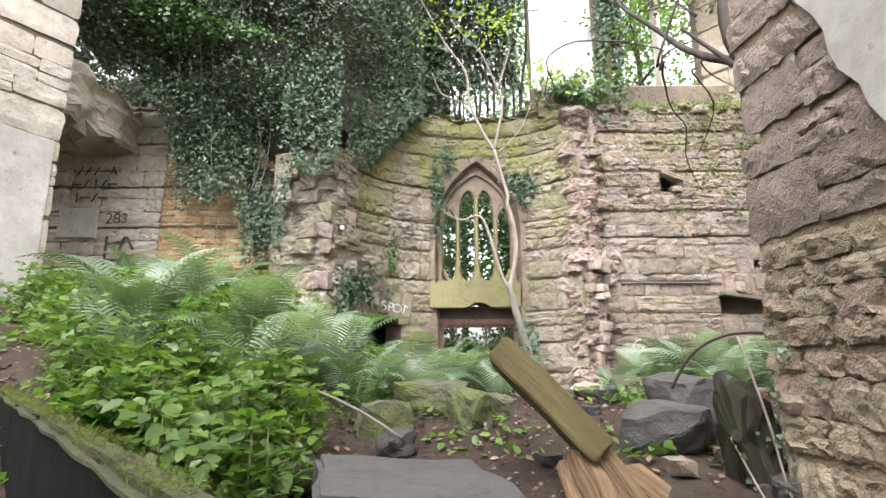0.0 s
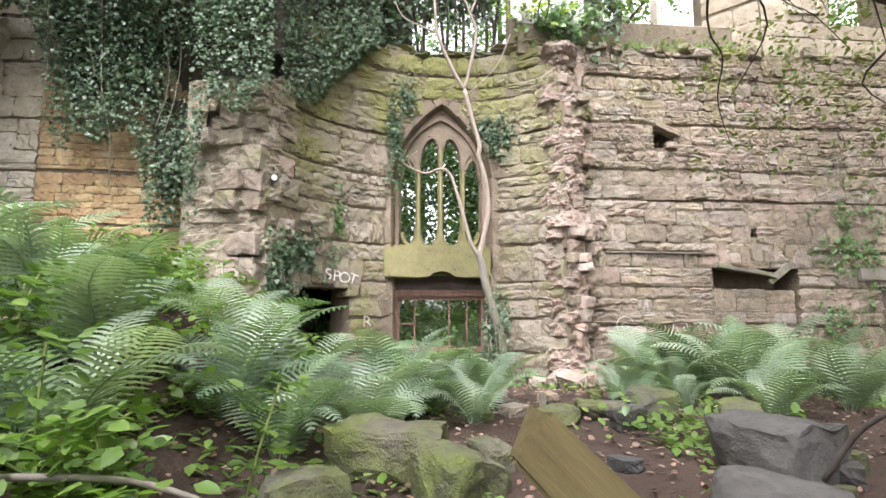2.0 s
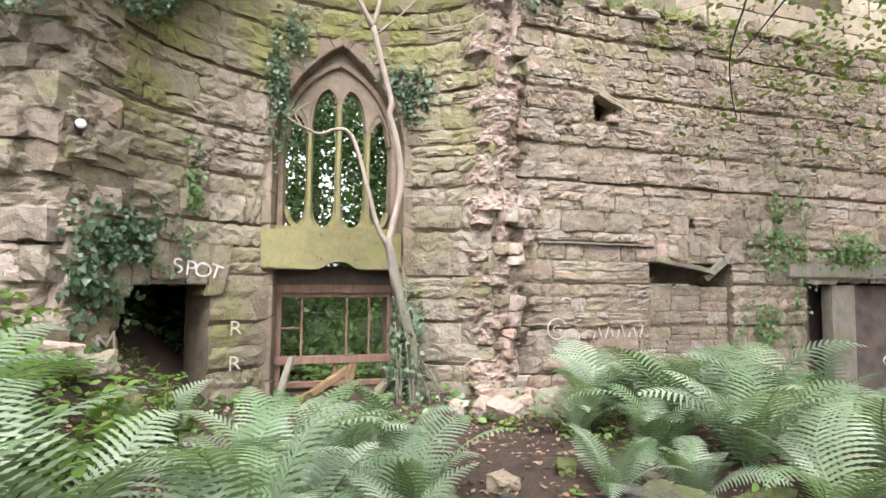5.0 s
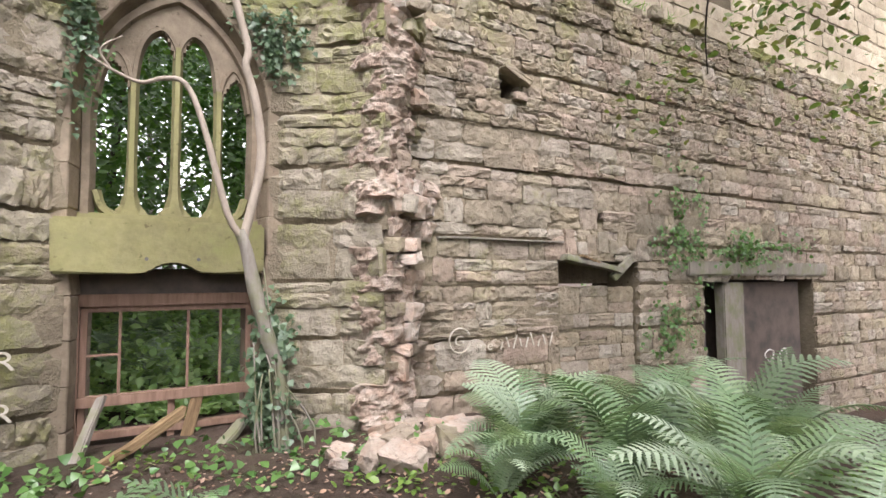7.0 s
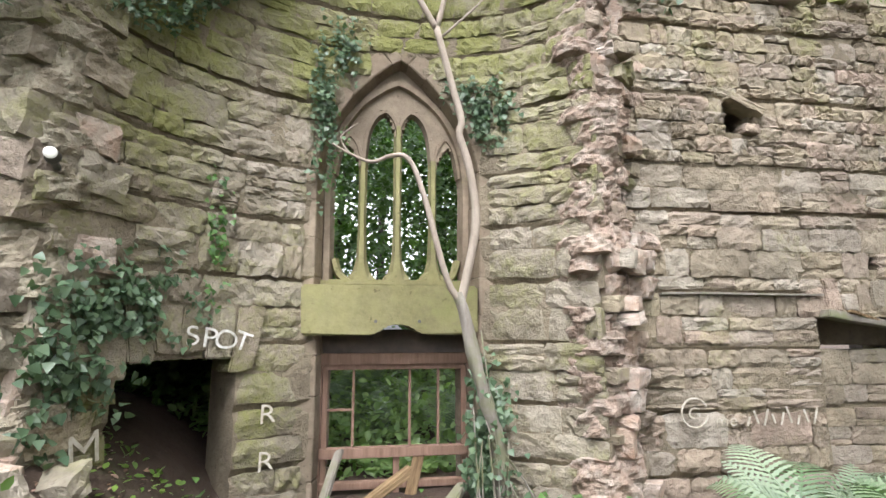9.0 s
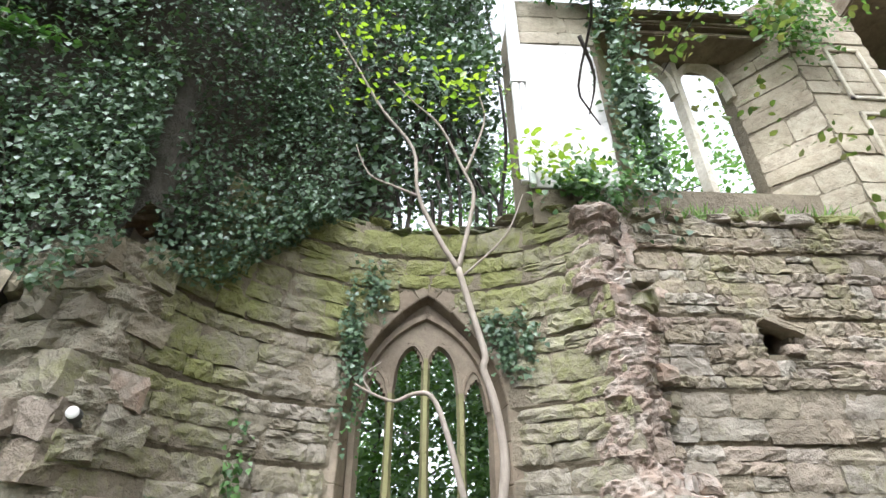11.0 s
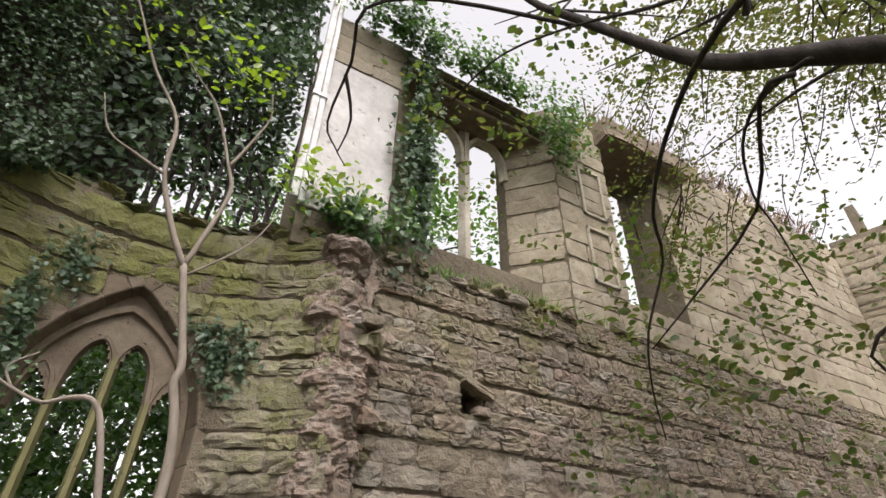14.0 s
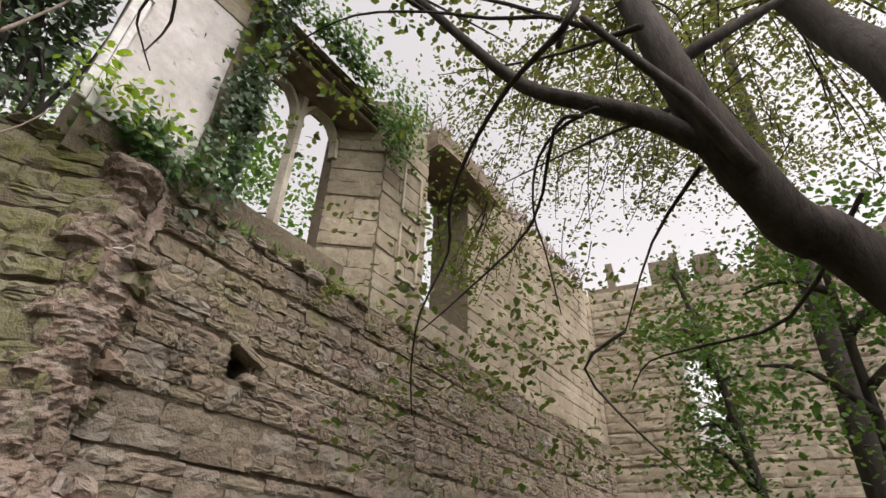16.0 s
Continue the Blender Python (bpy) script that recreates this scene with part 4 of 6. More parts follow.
block(bm, (-1.0, -0.12, 2.99), (1.05, 0.22, 3.06), 0.015)
part("sill_ledge", bm, m_sill, tracery)
# black discs stand in for the dark inside two peg holes
for x in (-0.24, 0.22):
    bm = bmesh.new()
    bmesh.ops.create_cone(bm, cap_ends=True, segments=10, radius1=0.018, radius2=0.018, depth=0.02, matrix=pose(x, -0.505, 2.585, 90))
    part("peg_hole", bm, m_black, tracery)

# timber sash below
sash = thing("sash_window", "weathered brown wooden sash frame with missing glass", "window", (CX + WIN, 11.02, 0))


def beam_part(name, lo, hi, mat, parent, bevel=0.006, wear=0.006):
    bm = bmesh.new()
    block(bm, lo, hi, bevel)
    roughen(bm, wear, 7, lo[0] + lo[2])
    return part(name, bm, mat, parent)


beam_part("head", (-0.88, -0.09, 2.12), (0.9, 0.05, 2.24), m_sash, sash)
beam_part("head_lining", (-0.88, -0.03, 2.24), (0.9, 0.1, 2.5), m_dark, sash)
for s in (-1, 1):
    beam_part("stile", (0.86 * s - 0.06, -0.085, 0.45), (0.86 * s + 0.06, 0.06, 2.12), m_sash, sash)
    beam_part("sash_stile", (0.765 * s - 0.03, -0.05, 0.55), (0.765 * s + 0.03, 0.02, 2.1), m_sash, sash)
beam_part("meeting_rail", (-0.8, -0.1, 1.14), (0.8, 0.03, 1.24), m_sash, sash)
beam_part("top_rail", (-0.78, -0.04, 2.06), (0.78, 0.02, 2.12), m_sash, sash)
beam_part("lower_rail", (-0.8, -0.08, 0.82), (0.8, 0.02, 0.89), m_sash, sash)
beam_part("lower_bar", (-0.02, -0.06, 0.5), (0.05, 0.0, 1.14), m_sash, sash)
beam_part("bottom_rail", (-0.8, -0.1, 0.42), (0.8, 0.1, 0.55), m_sash, sash)
for x in (-0.46, 0.16, 0.48):
    beam_part("glazing_bar", (x - 0.014, -0.03, 1.24), (x + 0.014, 0.01, 2.06), m_sash, sash, 0.004, 0.002)
beam_part("glazing_bar", (-0.77, -0.03, 1.62), (-0.46, 0.01, 1.645), m_sash, sash, 0.004, 0.002)
part("loose_board", (lambda b: (block(b, (-0.06, -0.02, 0), (0.06, 0.02, 0.75), 0.005), b)[1])(bmesh.new()), m_oldwood, sash, "loose leaning board", pose(0.1, -0.16, 0.5, -8, 14, 0))

# lamp on the broken end
lamp = thing("floodlight", "small black floodlight with a pale lens on the broken wall end", "lamp", (-1.84, 8.78, 3.68), turn=20)
bm = bmesh.new()
bmesh.ops.create_cone(bm, cap_ends=True, segments=16, radius1=0.052, radius2=0.036, depth=0.1, matrix=pose(0, 0, 0, 90))
casing = part("casing", bm, m_lamp_black, lamp)
bm = bmesh.new()
bmesh.ops.create_uvsphere(bm, u_segments=14, v_segments=8, radius=0.043, matrix=pose(0, -0.05, 0) @ Matrix.Diagonal((1, 0.3, 1, 1)))
part("lens", bm, m_pipe, casing, "pale round lens")
bm = bmesh.new()
block(bm, (-0.02, 0.02, -0.04), (0.02, 0.32, 0.0), 0.004)
part("bracket", bm, m_lamp_black, lamp)

# ---------------------------------------------------------------- details of the straight wall
# fireplace: flat arch of upright stones, broken timber lintel
for i in range(9):
    x = 5.42 + i * 0.2
    bm = bmesh.new()
    block(bm, (-0.1, -0.062 - 0.012 * (i % 3), 0), (0.098, 0.3, 0.3 + 0.1 * math.sin(i * 2.3)), 0.012)
    bmesh.ops.subdivide_edges(bm, edges=bm.edges[:], cuts=2, use_grid_fill=True)
    roughen(bm, 0.03, 6, i)
    part("voussoir", bm, m_wall, main, m=pose(x, WY, 2.66 + (0.12 if 3 < i < 8 else 0.0) + 0.05 * math.sin(i), 0, (i - 4) * 2.0, 0))
lint = thing("broken_lintel", "split grey timber lintel hanging over the old fireplace", "timber", (5.4, WY - 0.1, 2.68))
part("split_beam", (lambda b: (block(b, (0, -0.08, -0.04), (1.15, 0.1, 0.04), 0.01), bmesh.ops.subdivide_edges(b, edges=b.edges[:], cuts=3, use_grid_fill=True), roughen(b, 0.035, 5, 2), b)[3])(bmesh.new()), m_bark_grey, lint, m=pose(0, 0, 0, 0, 9, 0))
part("splinter", (lambda b: (block(b, (0, -0.05, -0.015), (0.75, 0.02, 0.015), 0.004), roughen(b, 0.02, 6, 4), b)[2])(bmesh.new()), m_oldwood, lint, m=pose(0.25, -0.08, 0.02, 0, 14, 6))
part("hanging_piece", (lambda b: (block(b, (0, -0.03, -0.05), (0.5, 0.05, 0.05), 0.01), roughen(b, 0.02, 6, 9), b)[2])(bmesh.new()), m_bark_grey, lint, m=pose(1.0, 0.02, -0.3, 0, -38, 0))
# tilted slab over the small hole
part("tilted_slab", rock_mesh(m_wall, 3, 2, 0.8), None, main, m=pose(4.66, WY - 0.05, 5.1, 0, 22, 0) @ Matrix.Diagonal((0.5, 0.3, 0.12, 1)))
part("tilted_slab", rock_mesh(m_wall, 6, 2, 0.6), None, main, m=pose(4.75, WY - 0.03, 4.84, 0, 5, 0) @ Matrix.Diagonal((0.24, 0.2, 0.14, 1)))
# thin timber strip set in a joint
strip = tagged(new("timber_strip"), "thin rotten timber strip lying in a wall joint", "timber")
strip.matrix_basis = pose(3.45, WY - 0.09, 2.885)
part("lath", (lambda b: (block(b, (0, -0.02, -0.012), (2.0, 0.06, 0.012), 0.003), bmesh.ops.subdivide_edges(b, edges=b.edges[:], cuts=4, use_grid_fill=True), roughen(b, 0.02, 3, 4), b)[3])(bmesh.new()), m_bark_grey, strip)
# faded writing: a ring, three legible letters and unreadable strokes
writing("G", 0.19, wall_to(3.74, 1.62, -0.105), m_chalk, "graffiti_letter", "faded chalk letter on the wall")
writing("me", 0.2, wall_to(4.1, 1.54, -0.105), m_chalk, "graffiti_letter", "faded chalk letters on the wall")
ring = new("graffiti_ring", mesh_of("ring", *tube([(0.15 * math.cos(a), 0, 0.15 * math.sin(a)) for a in np.linspace(0.4, 6.0, 24)], [0.01] * 24, 5), m_chalk))
ring.matrix_basis = pose(3.74, WY - 0.11, 1.63)
tagged(ring, "faded chalk ring drawn on the wall", "graffiti")
for i in range(9):
    bm = bmesh.new()
    block(bm, (-0.01, -0.004, -0.05), (0.01, 0.004, 0.05 + 0.04 * (i % 3)))
    ob = part("graffiti_stroke", bm, m_chalk, None, m=pose(4.36 + i * 0.1, WY - 0.105, 1.53 + 0.02 * (i % 2), 0, 18 - 36 * (i % 2), 0))
    tagged(ob, "faded unreadable chalk stroke on the wall", "graffiti", "chalk strokes")

# gateway: dark timber lintel, posts and a stained door leaf
gate = thing("gateway", "wide doorway boarded with dark stained timber", "door", (GATE[0], WY, -1.0), kind="structure")
beam_part("lintel", (-0.45, -0.12, 3.42), (3.9, 0.4, 3.66), m_bark_grey, gate, 0.02, 0.02)
beam_part("jamb_post", (0.0, 0.1, -0.6), (0.22, 0.32, 3.42), m_dark, gate)
beam_part("pale_post", (0.62, 0.0, -0.6), (1.2, 0.18, 3.3), m_bark_grey, gate, 0.02, 0.02)
beam_part("inner_post", (0.3, 0.3, -0.6), (0.45, 0.45, 3.4), m_bark_grey, gate)
leaf_of_gate = beam_part("door_leaf", (1.36, 0.2, -0.6), (3.4, 0.3, 3.3), m_dark, gate)
beam_part("back_boards", (-0.2, 0.8, -0.8), (3.7, 0.9, 3.6), m_dark, gate)
for pts in ([(2.3, 1.0, 1.75), (2.42, 1.0, 1.95), (2.25, 1.0, 2.0), (2.12, 1.0, 1.9), (2.3, 1.0, 1.75)], [(2.4, 1.0, 1.95), (2.42, 1.0, 1.5), (2.6, 1.0, 1.45), (2.66, 1.0, 1.6), (2.62, 1.0, 1.95)], [(2.62, 1.0, 1.9), (2.8, 1.0, 2.0), (2.86, 1.0, 1.82), (2.66, 1.0, 1.72)]):
    part("chalk_line", mesh_of("chalk_line", *tube([(x, 0.195, z) for x, y, z in smooth_path(pts, 4)], [0.014] * (4 * (len(pts) - 1) + 1), 5), m_white), None, leaf_of_gate)

# white downpipe beside the plaster pier
pipe = thing("downpipe", "chipped white painted timber downpipe with a broken foot", "pipe", (1.9, WY - 0.02, 7.1))
for x, w in ((0.0, 0.05), (0.1, 0.04)):
    beam_part("board", (x - w, -0.08, -0.05 * (x > 0)), (x + w, 0.02, 5.0), m_pipe, pipe, 0.012, 0.01)
beam_part("bracket", (-0.07, -0.1, 1.9), (0.16, 0.0, 1.98), m_pipe, pipe)
# tracery of the upper window: one mullion and an arched head
up = thing("upper_window", "empty tall stone window with one slim mullion", "window", (4.95, WY + 0.78, 0), kind="structure")
bar([(0.08, 7.38), (0.08, 9.2), (0.08, 10.72)], 0.22, 0.22, "mullion", up, m_left)
for s in (0, 1):
    x0 = -0.95 + s * 1.03
    bar([(v.x, v.z) for v in smooth_path([(x0, 0, 9.8), (x0 + 0.04, 0, 10.25), (x0 + 0.22, 0, 10.55), (x0 + 0.46, 0, 10.66), (x0 + 0.7, 0, 10.55), (x0 + 0.9, 0, 10.25), (x0 + 0.94, 0, 9.8)], 3)], 0.16, 0.2, "light_head", up, m_left)
beam_part("sill", (-1.2, -0.35, 7.36), (1.2, 0.2, 7.44), m_left, up, 0.015, 0.012)
for z0 in (7.5, 9.0):
    for lo, hi in (((7.2, -0.07, z0), (7.27, -0.03, z0 + 1.2)), ((7.75, -0.07, z0), (7.82, -0.03, z0 + 1.2)), ((7.2, -0.07, z0), (7.82, -0.03, z0 + 0.07)), ((7.2, -0.07, z0 + 1.15), (7.82, -0.03, z0 + 1.22))):
        bm = bmesh.new()
        block(bm, lo, hi, 0.01)
        part("panel_moulding", bm, m_left, upper, m=pose(0, WY, 0))
# rough stones along the wall's top, and on the broken upper edges
for i in range(60):
    x = 3.0 + i * 0.16 + rng.uniform(-0.04, 0.04)
    part("top_stone", rock_mesh(rng.choice([m_wall, m_bay]), rng.randrange(9), 2, 0.7), None, main, m=pose(x, WY + rng.uniform(0.0, 0.35), 6.62 + rng.uniform(-0.03, 0.06), rng.uniform(-9, 9), rng.uniform(-9, 9), rng.uniform(-30, 30)) @ Matrix.Diagonal((rng.uniform(0.2, 0.42), rng.uniform(0.3, 0.5), rng.uniform(0.1, 0.22), 1)))
for i in range(46):
    x = 8.0 + i * 0.22
    part("top_stone", rock_mesh(rng.choice([m_left, m_wall]), rng.randrange(9), 2, 0.7), None, upper, m=pose(x, WY + rng.uniform(0.2, 0.8), (11.8 if x < 11.9 else 11.95) + 0.5 * max(0, noise.noise(Vector((x * 0.9, 1, 1)))), rng.uniform(-9, 9), rng.uniform(-9, 9), rng.uniform(-30, 30)) @ Matrix.Diagonal((rng.uniform(0.3, 0.6), rng.uniform(0.4, 0.8), rng.uniform(0.2, 0.6), 1)))
# far white window
farw = thing("far_window", "white painted window frame in the far wall", "window")
farw.matrix_basis = far_to(3.15, 0, 0.15)
for lo, hi in (((-0.55, 0, 6.2), (-0.4, 0.1, 9.4)), ((0.4, 0, 6.2), (0.55, 0.1, 9.4)), ((-0.55, 0, 6.2), (0.55, 0.1, 6.4)), ((-0.55, 0, 7.7), (0.55, 0.1, 7.85)), ((-0.04, 0, 6.2), (0.04, 0.1, 9.4)), ((-0.55, 0.04, 6.2), (0.55, 0.09, 7.2))):
    beam_part("frame", lo, hi, m_pipe, farw)
# left wall: notice slab, marks
part("notice_slab", (lambda b: (block(b, (-7.42, LY - 0.1, 3.72), (-6.68, LY - 0.04, 4.3), 0.01), roughen(b, 0.02, 4, 2), b)[2])(bmesh.new()), m_grime, left, "pale stone notice slab")
writing("283", 0.3, left_to(-6.3, 4.08, -0.08), m_black, "graffiti_letter", "black painted number on the pale wall")
for i in range(14):
    r_, c_ = divmod(i, 5)
    bm = bmesh.new()
    block(bm, (-0.015, -0.004, -0.1), (0.015, 0.004, 0.1))
    tagged(part("graffiti_stroke", bm, m_black, None, m=pose(-7.15 + c_ * 0.17 + rng.uniform(-0.02, 0.02), LY - 0.075, 5.05 - r_ * 0.27, 0, rng.choice([0, 30, -25, 90]), 0)), "black unreadable painted stroke on the pale wall", "graffiti", "black strokes")
for i in range(8):
    bm = bmesh.new()
    block(bm, (-0.025, -0.004, -0.14), (0.025, 0.004, 0.14))
    tagged(part("graffiti_stroke", bm, m_black, None, m=pose(-6.45 + (i % 4) * 0.15, LY - 0.075, 3.6 - (i // 4) * 0.32, 0, (0, 90, 20, -30)[i % 4], 0)), "black unreadable painted stroke on the pale wall", "graffiti", "black strokes")

# ---------------------------------------------------------------- leaves in quantity
IVY = (np.array([(0, 0, 0), (-0.5, 0.12, 0.06), (-0.34, 0.5, 0.05), (0, 1, -0.06), (0.34, 0.5, 0.05), (0.5, 0.12, 0.06)]), [(0, 3, 2, 1), (0, 5, 4, 3)])
OVAL = (np.array([(0, 0, 0), (-0.3, 0.3, 0.05), (-0.24, 0.68, 0.04), (0, 1, -0.05), (0.24, 0.68, 0.04), (0.3, 0.3, 0.05)]), [(0, 3, 2, 1), (0, 5, 4, 3)])
BLADE = (np.array([(-0.04, 0, 0), (0.04, 0, 0), (0.035, 0.5, 0.08), (-0.035, 0.5, 0.08), (0, 1, 0.0)]), [(0, 1, 2, 3), (3, 2, 4)])


def scatter(name, P, size, shape, mat, gen, parent=None, face=None, along=None, loose=0.6):
    """One mesh of many leaves at P. face: the way they look, along: the way they point; loose: how much they stray."""
    P = np.asarray(P, float)
    n = len(P)
    F = np.tile(np.array(face if face is not None else (0, 0, 1.0)), (n, 1)) if face is None or np.ndim(face) == 1 else np.asarray(face, float)
    F = F + gen.normal(0, loose, (n, 3))
    F /= np.linalg.norm(F, axis=1)[:, None]
    A = gen.normal(0, 1, (n, 3)) if along is None else np.tile(np.array(along, float), (n, 1)) + gen.normal(0, loose, (n, 3))
    A -= F * (A * F).sum(1)[:, None]
    A /= np.linalg.norm(A, axis=1)[:, None] + 1e-9
    S = np.cross(A, F)
    k = gen.uniform(size[0], size[1], n)[:, None, None]
    base, faces = shape
    V = P[:, None, :] + k * (base[None, :, 0, None] * S[:, None, :] + base[None, :, 1, None] * A[:, None, :] + base[None, :, 2, None] * F[:, None, :])
    nv = len(base)
    sizes = [len(f) for f in faces]
    loops = np.concatenate([np.array(f) for f in faces])
    L = (np.arange(n)[:, None] * nv + loops[None, :]).ravel()
    tot = np.tile(np.array(sizes), n)
    me = bpy.data.meshes.new(name)
    me.vertices.add(n * nv)
    me.vertices.foreach_set("co", V.reshape(-1).astype(np.float32))
    me.loops.add(len(L))
    me.loops.foreach_set("vertex_index", L.astype(np.int32))
    me.polygons.add(len(tot))
    me.polygons.foreach_set("loop_start", np.concatenate([[0], np.cumsum(tot)[:-1]]).astype(np.int32))
    me.polygons.foreach_set("loop_total", tot.astype(np.int32))
    me.update(calc_edges=True)
    me.materials.append(mat)
    ob = new(name, me)
    ob.parent = parent
    return ob


def wobble(P, f, s=0.0):
    return np.array([noise.noise(Vector((p[0] * f + s, p[1] * f, p[2] * f))) for p in P])


gen = np.random.default_rng(11)


def sheet(name, uv, to, nu, nv, mat, parent):
    (u0, u1), (v0, v1) = uv
    vs = [to(u0 + (u1 - u0) * i / nu, v0 + (v1 - v0) * j / nv) for j in range(nv + 1) for i in range(nu + 1)]
    fs = [(j * (nu + 1) + i, j * (nu + 1) + i + 1, (j + 1) * (nu + 1) + i + 1, (j + 1) * (nu + 1) + i) for j in range(nv) for i in range(nu)]
    return part(name, mesh_of(name, vs, fs, mat, True), None, parent)


# ---------------------------------------------------------------- the great ivy over the left wall
def curtain_low(x):
    wave = 0.16 * math.sin(x * 9) + 0.12 * math.sin(x * 4.3 + 1)
    if x < -5.3:
        return 5.8 + (-5.3 - x) * 0.6 + wave
    if x < -3.9:
        return 5.8 - 1.5 * rise(-5.3, -4.9, x) + wave
    if x < -2.7:
        return 4.3 - 1.25 * rise(-3.9, -3.6, x) + 1.55 * rise(-2.95, -2.7, x) + 0.5 * wave
    if x < -1.5:
        return 4.6 + 0.55 * rise(-2.5, -1.5, x) + 0.5 * wave
    return 5.15 + 1.3 * rise(-1.5, -0.6, x) + 0.5 * wave


def curtain_y(x, z):
    y = 9.42 - 0.12 - 1.0 * rise(5.0, 8.0, z) * rise(-0.4, -2.2, x) - 0.35 * noise.noise(Vector((x * 0.8, z * 0.8, 2))) * rise(3.5, 5, z) + 1.7 * rise(-2.4, -0.6, x)
    if x > -1.85:
        y = min(y, CY + math.sqrt(max(0.1, R * R - (x - CX) ** 2)) - 0.2)
    elif x > -2.9:
        y = min(y, 8.66)
    return y


ivy = thing("ivy_curtain", "great dark hanging mass of ivy over the left wall", "ivy", kind="stuff")


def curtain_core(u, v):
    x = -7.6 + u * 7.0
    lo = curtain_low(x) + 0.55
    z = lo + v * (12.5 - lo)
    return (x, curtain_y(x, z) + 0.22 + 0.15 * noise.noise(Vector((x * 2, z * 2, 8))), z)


# one closed dark brown sheet just behind the leaves
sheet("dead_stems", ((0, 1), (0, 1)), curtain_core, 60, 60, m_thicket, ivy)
P = []
for _ in range(125000):
    x = gen.uniform(-7.7, -0.5)
    lo = curtain_low(x)
    z = lo + (12.8 - lo) * gen.uniform(0, 1) ** 1.15
    thick = noise.noise(Vector((x * 1.1, z * 0.9, 5))) + 0.35
    if gen.uniform() > 0.35 + thick or (z < 5.2 and gen.uniform() < 0.25):
        continue
    P.append((x, curtain_y(x, z) - abs(gen.normal(0, 0.16)), z))
scatter("ivy_leaves", P, (0.035, 0.07), IVY, m_ivy, gen, ivy, (0, -0.8, 0.55), (0, -0.2, -1), 0.5)
P = []
for _ in range(9000):
    x, z = gen.uniform(-7.4, -2.6), 7.0 + abs(gen.normal(0, 1.4))
    if noise.noise(Vector((x * 0.9, z * 0.9, 15))) > 0.05:
        P.append((x, curtain_y(x, z) - 0.1 - abs(gen.normal(0, 0.2)), z))
scatter("ivy_leaves", P, (0.05, 0.1), IVY, m_ivy_light, gen, ivy, (0, -0.6, 0.8), (0, -0.3, -1), 0.5)
for i in range(5):
    x = -5.0 + i * 0.45 + rng.uniform(-0.2, 0.2)
    zt = 7.5 + rng.uniform(-0.6, 0.8)
    pts = [(x + 0.12 * math.sin(k * 1.3 + i), curtain_y(x, zt - k * 0.7) - 0.2, zt - k * 0.7) for k in range(int(3 + 2.2 * rng.random()) + 2)]
    part("hanging_stem", mesh_of("hanging_stem", *tube(smooth_path(pts, 3), [0.008] * (3 * (len(pts) - 1) + 1), 5), m_bark_grey), None, ivy)

# ivy-clad wood behind the bay
back_ivy = thing("ivy_screen", "dark ivy and twigs behind the broken bay with sky glints", "ivy", kind="stuff")


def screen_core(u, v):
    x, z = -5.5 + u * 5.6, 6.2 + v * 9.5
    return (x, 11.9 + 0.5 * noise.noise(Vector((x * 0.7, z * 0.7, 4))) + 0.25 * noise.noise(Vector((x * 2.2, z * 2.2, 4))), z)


# dark brown sheet that fills the screen behind its leaves
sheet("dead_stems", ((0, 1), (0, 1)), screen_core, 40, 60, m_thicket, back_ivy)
P = []
for _ in range(26000):
    x, z = gen.uniform(-5.5, 1.95), gen.uniform(6.3, 15.8)
    gap = rise(-0.2, 0.4, x) * (1 - rise(9.0, 10.5, z))
    if gen.uniform() < gap * 0.6 or (gap > 0.4 and noise.noise(Vector((x * 2.6, z * 2.6, 9))) > 0.12):
        continue
    P.append((x, 11.75 + gen.normal(0, 0.3) + 0.5 * noise.noise(Vector((x * 0.7, z * 0.7, 4))), z))
scatter("ivy_leaves", P, (0.08, 0.15), IVY, m_ivy, gen, back_ivy, (0, -0.8, 0.6), (0, -0.2, -1), 0.6)
P = np.array([(gen.uniform(-0.6, 1.9), gen.uniform(12.2, 13.4), gen.uniform(8.6, 15.5)) for _ in range(9000)])
scatter("ivy_leaves", P, (0.08, 0.16), IVY, m_ivy, gen, back_ivy, (0, -0.8, 0.6), (0, -0.2, -1), 0.6)
for i in range(12):
    x = 0.0 + i * 0.16
    part("stem", mesh_of("stem", *tube(smooth_path([(x, 11.9, 6.2), (x + rng.uniform(-0.3, 0.3), 12.0, 8), (x + rng.uniform(-0.5, 0.5), 12.2, 10), (x + rng.uniform(-0.6, 0.6), 12.3, 14)], 4), [0.035] * 13, 6), m_bark), None, back_ivy)


# ---------------------------------------------------------------- patches of ivy on the masonry
def patch(label, centre, spread, count, to, mat=None, size=(0.05, 0.095), bulge=0.06):
    pts = []
    while len(pts) < count:
        u, z = gen.normal(0, 0.5), gen.normal(0, 0.5)
        if noise.noise(Vector((u * 2.2 + centre[0], z * 2.2 + centre[1], 1))) > 0.05 + 0.2 * (u * u + z * z < 0.2) or u * u + z * z > 1.9:
            continue
        pts.append(to(centre[0] + u * spread[0], centre[1] + z * spread[1], -0.08 - abs(gen.normal(0, bulge))).translation[:])
    m = to(centre[0], centre[1], 0).to_3x3()
    f, a = m @ Vector((0, -0.9, 0.4)), Vector((0, 0, -1))
    ob = scatter("ivy", pts, size, IVY, mat or m_ivy, gen, None, tuple(f), tuple(a), 0.5)
    return tagged(ob, label, "ivy", kind="stuff")


